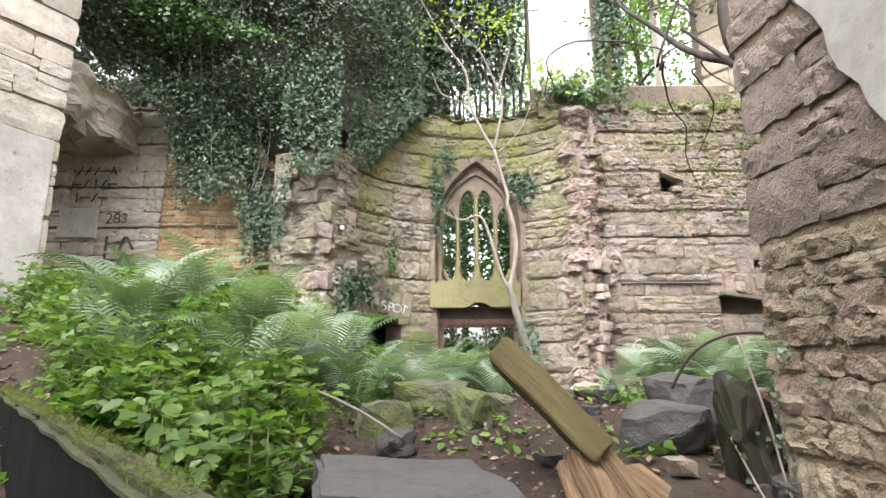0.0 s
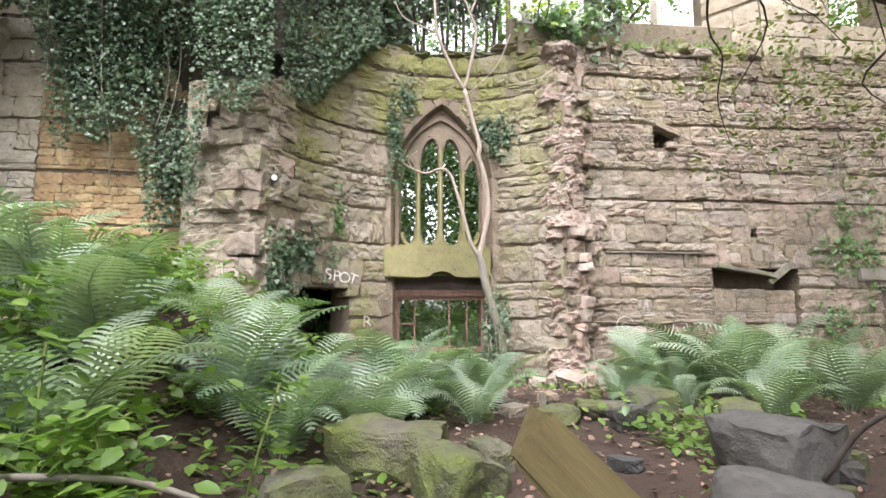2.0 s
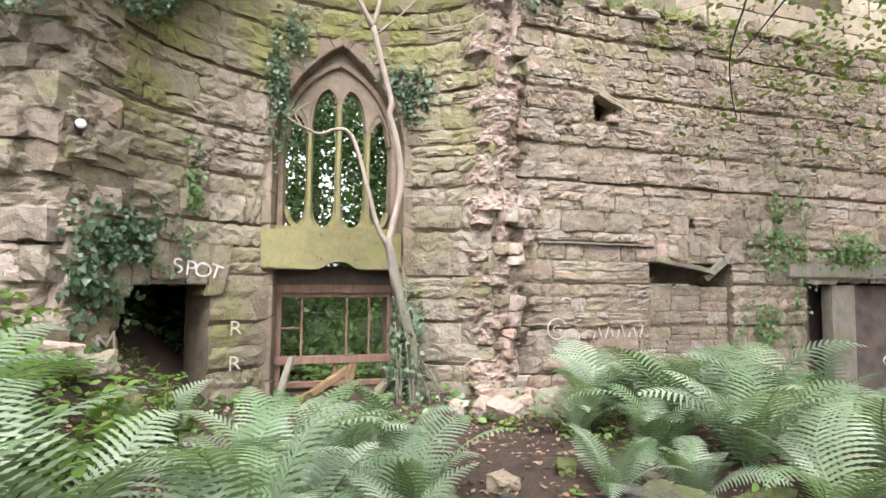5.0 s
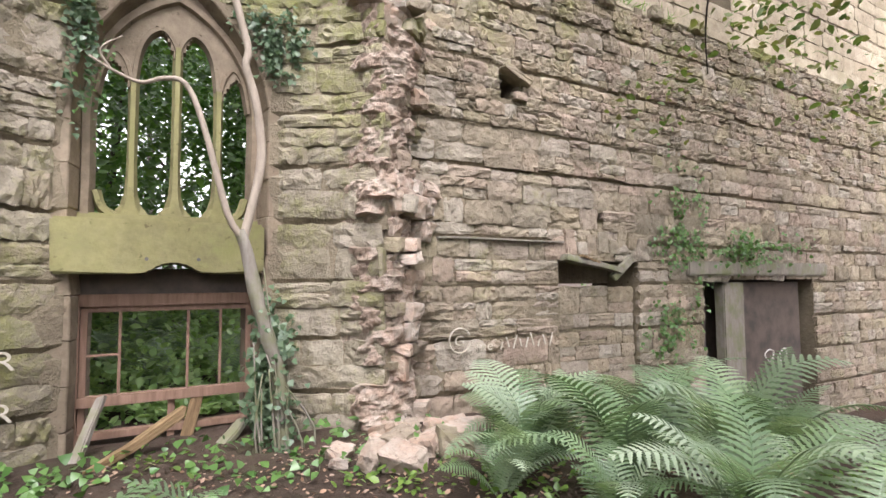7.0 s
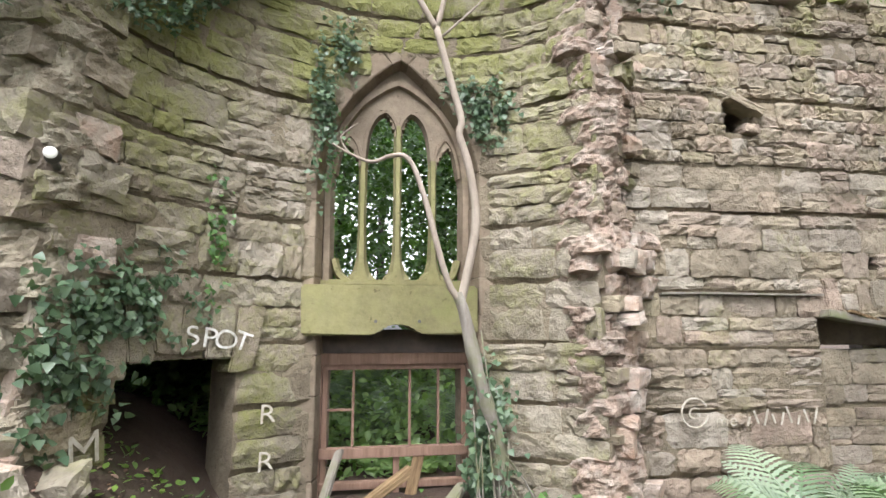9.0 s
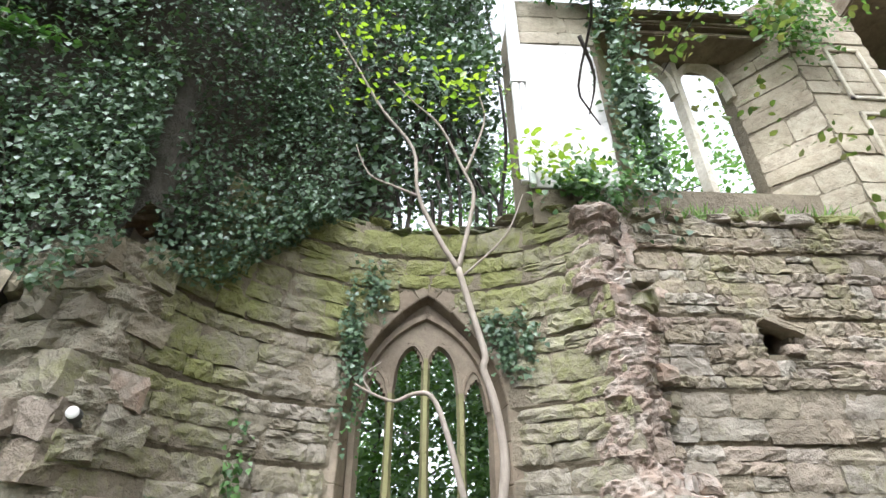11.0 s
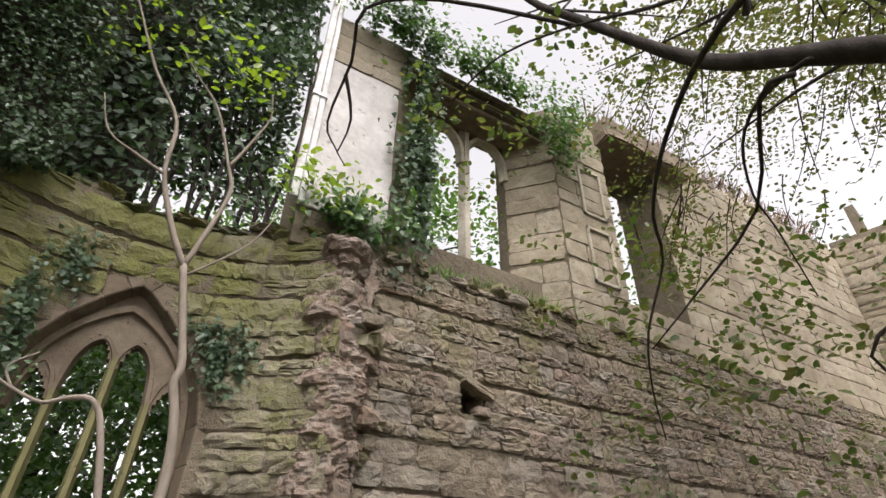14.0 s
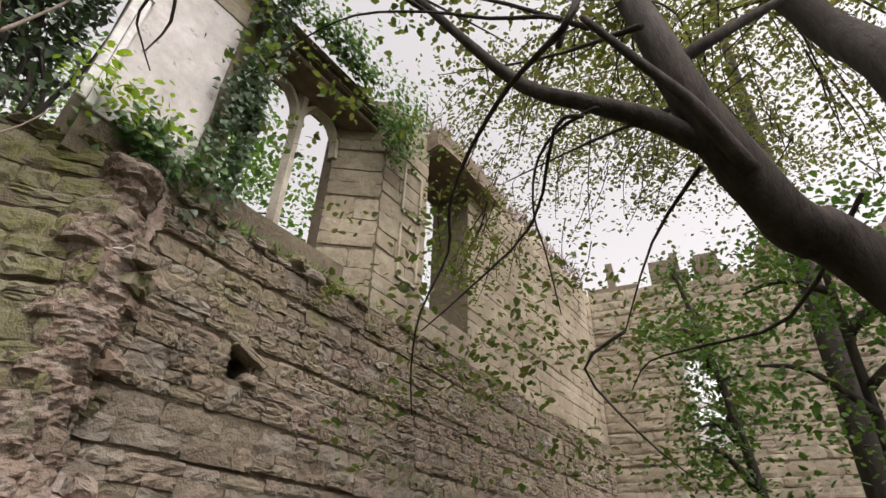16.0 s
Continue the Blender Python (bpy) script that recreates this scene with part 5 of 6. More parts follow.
patch("dark ivy climbing the left of the pointed arch", (-0.86, 4.9), (0.17, 0.95), 420, bay_to, None, (0.035, 0.075))
patch("dark ivy climbing the left of the pointed arch", (-0.6, 5.75), (0.2, 0.4), 200, bay_to, None, (0.035, 0.075))
patch("dark ivy clump on the right of the pointed arch", (1.12, 5.0), (0.3, 0.36), 560, bay_to, None, (0.035, 0.075))
patch("ivy trailing over the arch's right shoulder", (0.85, 5.25), (0.24, 0.2), 120, bay_to, None, (0.035, 0.075))
patch("ivy spreading over the broken wall beside the doorway", (-2.75, 2.75), (0.7, 0.38), 700, bay_to, None, (0.04, 0.08))
patch("ivy spreading over the broken wall beside the doorway", (-3.2, 2.3), (0.5, 0.65), 420, bay_to)
patch("thin ivy trails on the bay wall", (-1.95, 3.35), (0.14, 0.6), 110, bay_to, m_ivy_light, (0.04, 0.07), 0.03)
patch("thin ivy trails on the bay wall", (-0.7, 4.4), (0.2, 0.8), 70, bay_to, m_ivy_light, (0.03, 0.06), 0.03)
patch("dark ivy column on the upper window's jamb", (3.55, 9.0), (0.36, 2.4), 1900, wall_to, None, (0.06, 0.12), 0.2)
patch("green ivy tuft on the ledge under the plaster", (2.75, 7.0), (0.7, 0.36), 600, wall_to, m_ivy_light, (0.06, 0.11), 0.22)
patch("thin creeper on the straight wall", (8.0, 3.2), (0.7, 1.2), 420, wall_to, m_ivy_light, (0.04, 0.08), 0.04)
patch("thin creeper on the straight wall", (9.8, 2.9), (1.6, 0.35), 420, wall_to, m_ivy_light, (0.05, 0.09), 0.1)
patch("thin creeper on the straight wall", (7.6, 1.6), (0.7, 0.6), 260, wall_to, m_ivy_light, (0.04, 0.08), 0.05)
patch("green growth on the broken upper cornice", (4.9, 11.3), (1.8, 0.35), 1300, wall_to, m_tree_leaf, (0.07, 0.13), 0.35)
patch("green growth on the broken upper cornice", (3.0, 11.4), (0.9, 0.5), 900, wall_to, m_ivy_light, (0.07, 0.13), 0.35)
patch("leafy growth by the pier's head", (6.6, 10.7), (0.7, 0.9), 900, wall_to, m_tree_leaf, (0.06, 0.12), 0.4)
patch("ivy round the dead trunk's foot", (1.08, 1.3), (0.24, 0.8), 1100, bay_to, m_ivy, (0.05, 0.09), 0.25)
# grass along the ledge
P = [(gen.uniform(3.0, 8.0), WY + gen.uniform(-0.05, 0.3), 6.66 + gen.uniform(0, 0.06)) for _ in range(1500)]
tagged(scatter("grass", P, (0.08, 0.25), BLADE, m_herb, gen, None, (0, -1, 0), (0, -0.3, 0.8), 0.5), "dry grass along the broken wall top", "grass", kind="stuff")
P = [(gen.uniform(8.0, 17.5), WY + gen.uniform(-0.05, 0.8), 11.95 + gen.uniform(0, 0.5)) for _ in range(2200)]
tagged(scatter("grass", P, (0.2, 0.55), BLADE, m_litter, gen, None, (0, -1, 0), (0, -0.3, 0.8), 0.5), "dead grass along the far wall top", "grass", kind="stuff")


# ---------------------------------------------------------------- the sapling before the window
def limb(name, pts, r0, r1, parent, mat, steps=4, sides=8, jitter=0.12):
    path = smooth_path(pts, steps)
    n = len(path)
    return part(name, mesh_of(name, *tube(path, [r0 + (r1 - r0) * i / (n - 1) for i in range(n)], sides, jitter), mat, True), None, parent)


sap = thing("sapling", "pale slender sapling with yellow-green leaves growing before the window", "tree")
limb("trunk", [(1.62, 10.05, 0.4), (1.56, 10.0, 1.4), (1.40, 9.98, 1.95), (1.25, 10.0, 2.6), (1.18, 10.02, 2.85)], 0.085, 0.05, sap, m_bark_grey, 4, 10, 0.45)
limb("stem", [(1.2, 10.02, 2.75), (1.27, 10.0, 3.05), (1.36, 10.0, 3.57), (1.30, 10.0, 4.1), (1.2, 10.0, 4.45), (1.22, 10.0, 4.62), (1.12, 10.0, 5.0), (0.96, 10.0, 5.62)], 0.048, 0.034, sap, m_bark_pale)
limb("branch", [(1.2, 10.0, 2.78), (1.06, 10.0, 3.0), (0.83, 10.0, 3.84), (0.68, 10.0, 4.18), (0.5, 10.0, 4.2), (0.32, 10.0, 4.13), (0.1, 9.98, 4.2), (-0.06, 9.95, 4.28)], 0.036, 0.01, sap, m_bark_pale)
limb("branch", [(0.96, 10.0, 5.6), (0.72, 10.0, 6.05), (0.49, 10.0, 6.64), (0.41, 10.0, 7.36), (0.0, 10.0, 8.0), (-0.4, 10.0, 8.82), (-0.83, 10.0, 9.69)], 0.034, 0.01, sap, m_bark_pale)
limb("branch", [(0.97, 10.0, 5.62), (1.1, 10.0, 6.2), (1.17, 10.0, 6.67), (1.06, 10.0, 7.01), (0.76, 10.0, 7.77), (0.4, 10.0, 8.2), (0.11, 10.0, 8.6)], 0.03, 0.009, sap, m_bark_pale)
limb("branch", [(1.08, 10.0, 7.0), (1.21, 10.0, 7.39), (1.36, 10.0, 7.95), (1.3, 10.0, 8.4)], 0.022, 0.008, sap, m_bark_pale)
limb("branch", [(0.5, 10.0, 6.6), (0.2, 9.95, 6.7), (-0.11, 9.9, 6.84), (-0.3, 9.9, 7.3)], 0.02, 0.006, sap, m_bark_pale)
limb("twig", [(1.0, 10.0, 5.5), (1.5, 9.9, 6.0), (1.75, 9.9, 6.6)], 0.014, 0.006, sap, m_bark_pale)
limb("twig", [(0.1, 9.98, 4.2), (0.02, 9.95, 4.35), (0.18, 9.95, 4.5)], 0.012, 0.005, sap, m_bark_pale)
P = []
for c, s, n in (((-0.55, 9.9, 9.2), 0.35, 70), ((-0.1, 9.8, 9.6), 0.4, 60), ((0.55, 9.8, 8.5), 0.28, 60), ((0.95, 9.8, 8.2), 0.25, 55), ((-0.3, 9.8, 8.2), 0.3, 50), ((1.3, 9.8, 8.4), 0.2, 50), ((1.95, 9.9, 7.3), 0.25, 90), ((2.3, 9.9, 7.1), 0.3, 110), ((-0.9, 9.8, 10.2), 0.4, 60)):
    P += [tuple(np.array(c) + gen.normal(0, s, 3) * (1, 0.7, 0.55)) for _ in range(int(n * 0.6))]
tagged(scatter("leaves", P, (0.08, 0.15), OVAL, m_young_leaf, gen, sap, (0, -0.4, 0.9), None, 0.5), kind="stuff")
P = [(1.54 + gen.normal(0, 0.1), 9.95 + gen.normal(0, 0.08), 0.4 + 1.7 * gen.uniform() ** 1.5) for _ in range(340)]
tagged(scatter("ivy_leaves", P, (0.035, 0.075), IVY, m_ivy, gen, sap, (0, -0.8, 0.5), (0, 0, -1), 0.5), kind="stuff")
# dead roots and ivy stems round its foot
for i in range(9):
    a, h = rng.uniform(-0.2, 0.24), rng.uniform(0.8, 2.2)
    limb("root_stem", [(1.62 + a, 9.98 + rng.uniform(-0.12, 0.06), 0.4), (1.58 + a * 1.3, 9.92, 0.4 + h * 0.5), (1.45 + a * 0.7 + rng.uniform(-0.1, 0.2), 9.94, 0.4 + h)], 0.016, 0.006, sap, m_bark_grey, 3, 5)


# ---------------------------------------------------------------- ferns
def frond_mesh(seed, length=1.0, droop=1.0):
    r = random.Random(seed)
    n = 28
    spine = []
    ang, x, z = radians(80), 0.0, 0.0
    for i in range(n + 1):
        spine.append(Vector((x, 0.03 * math.sin(i * 0.3 + seed), z)))
        ang -= radians(1.1 + 4.5 * droop * (i / n) ** 1.1)
        x += math.cos(ang) * length / n
        z += math.sin(ang) * length / n
    vs, fs = tube(spine, [0.008 * (1 - 0.8 * i / n) for i in range(n + 1)], 4)
    vs = list(vs)
    for i in range(3, n):
        t = i / n
        ln = length * 0.22 * (math.sin(math.pi * min(1, (t * 0.92 + 0.1))) ** 0.8) * r.uniform(0.9, 1.1) + 0.012
        d = (spine[i + 1] - spine[i]).normalized()
        for s in (-1, 1):
            side = (Vector((0, s, 0)) + d * 0.42 + Vector((0, 0, 0.12))).normalized()
            wdir = d
            k = len(vs)
            m = 10
            for j in range(m + 1):
                q = j / m
                c = spine[i] + side * ln * q + Vector((0, 0, -0.22 * ln * q * q))
                w = length * 0.0165 * (1 - q) ** 0.5
                tooth = 1.0 if j % 2 == 0 else 0.55
                vs += [c - wdir * w * tooth, c, c + wdir * w * tooth]
            for j in range(m):
                a = k + j * 3
                fs += [(a, a + 1, a + 4, a + 3), (a + 1, a + 2, a + 5, a + 4)]
    return mesh_of("frond", vs, fs, m_fern)


FRONDS = [frond_mesh(i, 1.0, (0.75, 1.0, 1.25, 0.9, 1.4)[i]) for i in range(5)]


def fern(x, y, size, count, seed, bright=False):
    r = random.Random(seed)
    ob = thing("fern", "lush green fern with arching feathery fronds on the earth bank", "fern", (x, y, ground_at(x, y) - 0.03), "ferns in the ruin")
    for i in range(count):
        a = 360 * i / count + r.uniform(-22, 22)
        s = size * r.uniform(0.7, 1.1)
        part("frond", r.choice(FRONDS), None, ob, m=pose(0, 0, 0, 0, 0, a) @ pose(0.03, 0, 0, r.uniform(-18, 18), r.uniform(-16, 22), 0) @ Matrix.Diagonal((s, s, s, 1)))
    return ob


FERNS = [(-1.5, 4.0, 1.0, 9), (-2.3, 3.8, 1.0, 9), (-0.75, 4.75, 0.95, 10), (-0.3, 5.2, 0.85, 10), (-0.05, 5.7, 0.9, 10), (0.2, 6.0, 0.75, 10), (-2.7, 4.5, 1.2, 10), (-1.15, 5.15, 1.1, 10), (-1.85, 4.75, 1.15, 10), (-0.85, 5.75, 1.1, 11), (-2.6, 5.5, 1.15, 10), (-1.5, 6.2, 1.0, 10),
         (-0.15, 6.2, 0.8, 10), (-0.1, 6.6, 1.0, 10), (0.45, 6.9, 0.85, 9), (0.25, 6.5, 0.7, 9), (-3.1, 6.0, 1.3, 11), (-3.2, 7.2, 0.95, 10), (-4.2, 6.6, 0.95, 10), (-4.6, 7.8, 0.8, 10),
         (2.55, 7.7, 0.75, 10), (3.0, 8.0, 1.1, 12), (3.5, 8.6, 1.0, 11), (2.7, 6.85, 0.75, 10), (3.25, 7.25, 1.2, 11), (0.72, 6.3, 0.8, 9), (0.5, 5.55, 0.7, 9), (0.8, 7.0, 0.75, 9), (3.1, 6.35, 1.1, 11), (3.9, 7.0, 1.2, 11), (4.3, 7.9, 1.25, 11), (4.9, 7.3, 1.15, 10), (5.3, 8.3, 1.25, 10), (6.0, 7.9, 1.2, 10), (6.7, 8.6, 1.2, 10), (3.5, 8.2, 1.0, 9), (7.4, 8.4, 1.2, 10), (8.2, 8.8, 1.1, 9),
         (-5.2, 7.2, 0.85, 9), (-6.2, 6.6, 0.9, 9), (-6.0, 7.8, 0.8, 9), (-3.8, 8.4, 0.8, 9), (-5.3, 8.6, 0.7, 8), (-2.7, 7.9, 1.0, 9), (-0.9, 7.6, 0.8, 8), (2.9, 5.6, 0.85, 9), (1.9, 6.2, 0.5, 9), (2.4, 6.1, 0.55, 9), (3.8, 5.9, 0.95, 9)]
for i, (x, y, s, c) in enumerate(FERNS):
    fern(x, y, s, c, 100 + i)
# ferns outside, seen through the sash
for i in range(10):
    fern(rng.uniform(-0.8, 2.6), rng.uniform(12.4, 15.5), 1.0, 8, 300 + i)


# ---------------------------------------------------------------- leafy herbs on the bank
def herb_parts(seed, tall):
    r = random.Random(seed)
    ob = thing("leafy_herb", "bright green leafy herb on the bank by the low wall", "plant", group="herbs on the bank")
    pts = smooth_path([(0, 0, 0), (r.uniform(-0.06, 0.06), r.uniform(-0.06, 0.06), tall * 0.5), (r.uniform(-0.14, 0.14), r.uniform(-0.14, 0.14), tall)], 4)
    part("stem", mesh_of("stem", *tube(pts, [0.006] * len(pts), 5), m_stem), None, ob)
    g = np.random.default_rng(seed)
    P, F = [], []
    for i, p in enumerate(pts[1:]):
        for k in range(12):
            a = r.uniform(0, 6.28)
            P.append(np.array(p) + np.array((math.cos(a), math.sin(a), 0.1)) * r.uniform(0.01, 0.16))
    scatter("leaves", P, (0.04, 0.1), OVAL, m_herb, g, ob, (0, -0.25, 1), None, 0.35)
    return ob


protos = [herb_parts(i, 0.22 + 0.09 * i) for i in range(5)]
spots = []
while len(spots) < 260:
    x, y = rng.uniform(-7.0, -0.3), rng.uniform(1.5, 8.2)
    if y < 0.8 - x * 1.02 or y < 1.5 or (x > -0.75 and y > 1.4) or (y > 3.6 and rng.random() < 0.82):
        continue
    spots.append((x, y))
for i, (x, y) in enumerate(spots):
    src = protos[i % 5]
    m = pose(x, y, ground_at(x, y) - 0.02, rng.uniform(-9, 9), rng.uniform(-9, 9), rng.uniform(0, 360))
    if i < 5:
        src.matrix_basis = m
    else:
        copy_thing(src, m)
# low ground cover
P = [(x, y, ground_at(x, y) + abs(gen.normal(0, 0.08))) for x, y in zip(gen.uniform(-1.2, 3.4, 600), gen.uniform(8.8, 10.5, 600)) if noise.noise(Vector((x * 1.5, y * 1.5, 3))) > -0.1]
tagged(scatter("bay_weeds", P, (0.04, 0.1), IVY, m_ivy_light, gen, None, (0, -0.4, 1), None, 0.5), "creeping ivy and weeds on the bay floor", "weeds", kind="stuff")
P = []
while len(P) < 9000:
    x, y = gen.uniform(-6, 8), gen.uniform(1.5, 10.2)
    d = noise.noise(Vector((x * 0.9, y * 0.9, 31))) + (0.25 if x < -0.4 else 0)
    if d < 0.12 or abs(x - 1.15) < 0.4 and y > 4:
        continue
    P.append((x, y, ground_at(x, y) + abs(gen.normal(0, 0.05))))
tagged(scatter("ground_cover", P, (0.04, 0.1), OVAL, m_herb, gen, None, (0, 0, 1), None, 0.4), "small green seedlings and creeping leaves on the earth", "ground cover", kind="stuff")
P = []
while len(P) < 11000:
    x, y = gen.uniform(-4, 6), gen.uniform(0.2, 10)
    P.append((x, y, ground_at(x, y) + gen.uniform(0.004, 0.03)))
tagged(scatter("leaf_litter", P, (0.025, 0.06), OVAL, m_litter, gen, None, (0, 0, 1), None, 0.3), "brown fallen leaves strewn over the earth", "leaf litter", kind="stuff")


# ---------------------------------------------------------------- trees outside
def tree(x, y, h, crown, leaves, seed, mat=m_tree_leaf, bark=m_bark, low=0.35, leaf=(0.13, 0.26), clump=0.2, label="tall woodland tree with a loose green crown"):
    r, g = random.Random(seed), np.random.default_rng(seed)
    z0 = ground_at(x, y) - 0.1
    ob = thing("tree", label, "tree", (x, y, z0), "woodland trees")
    top = (r.uniform(-0.8, 0.8), r.uniform(-0.8, 0.8), h)
    limb("trunk", [(0, 0, 0), (top[0] * 0.2, top[1] * 0.3, h * 0.35), (top[0] * 0.7, top[1] * 0.6, h * 0.7), top], 0.025 * h * 0.6, 0.03, ob, bark, 4, 8)
    P = []
    for i in range(11):
        t = low + (1 - low) * (i + r.random()) / 11
        a, ln = r.uniform(0, 6.28), crown * r.uniform(0.55, 1.05) * (1.15 - 0.6 * t)
        b = Vector((top[0] * t, top[1] * t, h * t))
        e = b + Vector((math.cos(a) * ln, math.sin(a) * ln, ln * r.uniform(0.05, 0.5)))
        mid_ = b.lerp(e, 0.5) + Vector((0, 0, 0.2 * ln))
        limb("branch", [b, mid_, e], 0.06, 0.012, ob, bark, 3, 6)
        for _ in range(5):
            c = np.array(b.lerp(e, r.uniform(0.35, 1.05))) + g.normal(0, 0.22 * crown, 3) * (1, 1, 0.6)
            P.append(c + g.normal(0, clump * crown, (leaves // 55, 3)) * (1, 1, 0.55))
    P = np.concatenate(P)
    P = P[P[:, 2] > 0.3]
    tagged(scatter("crown", P, leaf, OVAL, mat, g, ob, (0, 0, 1), None, 0.7), kind="stuff")
    return ob


TREES = [(-0.6, 19.0, 9, 2.4, 1500), (2.4, 20.5, 11, 2.8, 1700), (5.2, 16.2, 14, 2.6, 2600), (7.6, 17.8, 16, 3.2, 3000), (4.0, 22, 17, 3.5, 3200), (10.0, 21, 17, 3.5, 2600), (-3.6, 19, 12, 3.2, 2600), (-6, 15.5, 14, 3.2, 2400), (0.8, 24, 13, 3.6, 3200), (12.5, 16.5, 15, 3.0, 2200), (15.5, 19, 16, 3.2, 2200), (-9.5, 13, 13, 3.0, 1800), (21, 15, 15, 3.4, 1800)]
for i, t in enumerate(TREES):
    tree(*t, 500 + i, low=0.25 if i in (0, 1, 8) else 0.4)
for i in range(20):
    a = rng.uniform(-0.5, 0.5)
    tree(28 * math.sin(a * 2.2) + rng.uniform(-3, 3), 27 + rng.uniform(0, 9), rng.uniform(10, 15), 3.6, 1300, 600 + i, low=0.15)
# thicket of green undergrowth behind the window, sunlight put into its leaf colour
P = []
for _ in range(22000):
    x, y = gen.uniform(-3.5, 5.0), 11.5 + 9.5 * gen.uniform() ** 1.4
    P.append((x, y, ground_at(x, y) + abs(gen.normal(0, 0.35)) * (0.4 + 1.2 * max(0, noise.noise(Vector((x * 0.8, y * 0.8, 4))) + 0.3))))
tagged(scatter("undergrowth", P, (0.07, 0.17), OVAL, m_sunlit_leaf, gen, None, (0, -0.3, 1), None, 0.5), "green undergrowth outside the sash window, coloured as if sunlit", "undergrowth", kind="stuff")
P = []
for _ in range(5500):
    c = gen.normal(0, 1, 3) * (1.3, 0.7, 1.3) + (-0.6, 13.6, 4.9)
    if c[1] > 12.0 and noise.noise(Vector(c * 1.3)) > -0.02:
        P.append(c)
tagged(scatter("shrub_foliage", P, (0.07, 0.14), OVAL, m_ivy_light, gen, None, (0, -0.6, 0.6), None, 0.6), "dark green holly foliage outside the pointed window", "foliage", kind="stuff")

P, Q = [], []
for _ in range(560):
    c = np.array((gen.uniform(-4, 6.5), gen.uniform(15.0, 20), gen.uniform(2.3, 8.0)))
    if noise.noise(Vector(c * 0.5)) > -0.2:
        (P if gen.uniform() < 0.6 else Q).append(c + gen.normal(0, 0.42, (60, 3)))
tagged(scatter("shrub_foliage", np.concatenate(Q), (0.12, 0.22), OVAL, m_ivy_light, gen, None, (0, -0.5, 0.7), None, 0.6), "dark green holly foliage outside the pointed window", "foliage", kind="stuff")
tagged(scatter("shrub_foliage", np.concatenate(P), (0.11, 0.22), OVAL, m_tree_leaf, gen, None, (0, -0.5, 0.7), None, 0.6), "light green hazel foliage beyond the pointed window", "foliage", kind="stuff")

# ---------------------------------------------------------------- the overhanging tree
big = thing("overhanging_tree", "old tree with dark heavy limbs reaching over the ruin", "tree")
limb("trunk", [(3.635, 3.414, 0.300), (3.750, 3.564, 1.500), (3.800, 3.750, 2.400), (3.498, 4.474, 3.898), (3.315, 4.663, 4.057), (3.153, 4.764, 4.234), (3.034, 4.861, 4.539), (2.982, 4.926, 4.961), (3.089, 4.994, 5.589), (3.393, 5.155, 6.824)], 0.135, 0.075, big, m_bark, 4, 12)
limb("bough", [(3.488, 4.121, 4.153), (3.489, 4.068, 4.565), (3.595, 4.054, 4.994), (3.861, 4.087, 5.548), (3.918, 4.183, 6.122), (3.939, 4.331, 7.059)], 0.12, 0.09, big, m_bark, 4, 10)
limb("bough", [(3.112, 4.795, 4.352), (3.026, 4.924, 4.468), (2.947, 5.052, 4.584), (2.884, 5.248, 4.737), (2.857, 5.522, 4.983), (2.789, 5.681, 5.173), (2.696, 5.843, 5.435), (2.545, 6.037, 5.755), (2.377, 6.239, 6.105), (2.158, 6.392, 6.634)], 0.058, 0.018, big, m_bark, 4, 10)
limb("bough", [(3.071, 4.761, 4.233), (2.945, 4.824, 4.361), (2.849, 4.890, 4.525), (2.741, 5.031, 4.768), (2.617, 5.186, 5.047)], 0.038, 0.016, big, m_bark, 4, 10)
limb("bough", [(2.975, 4.891, 4.899), (3.020, 4.723, 4.991), (3.129, 4.546, 5.146), (3.288, 4.287, 5.363)], 0.035, 0.02, big, m_bark, 4, 8)
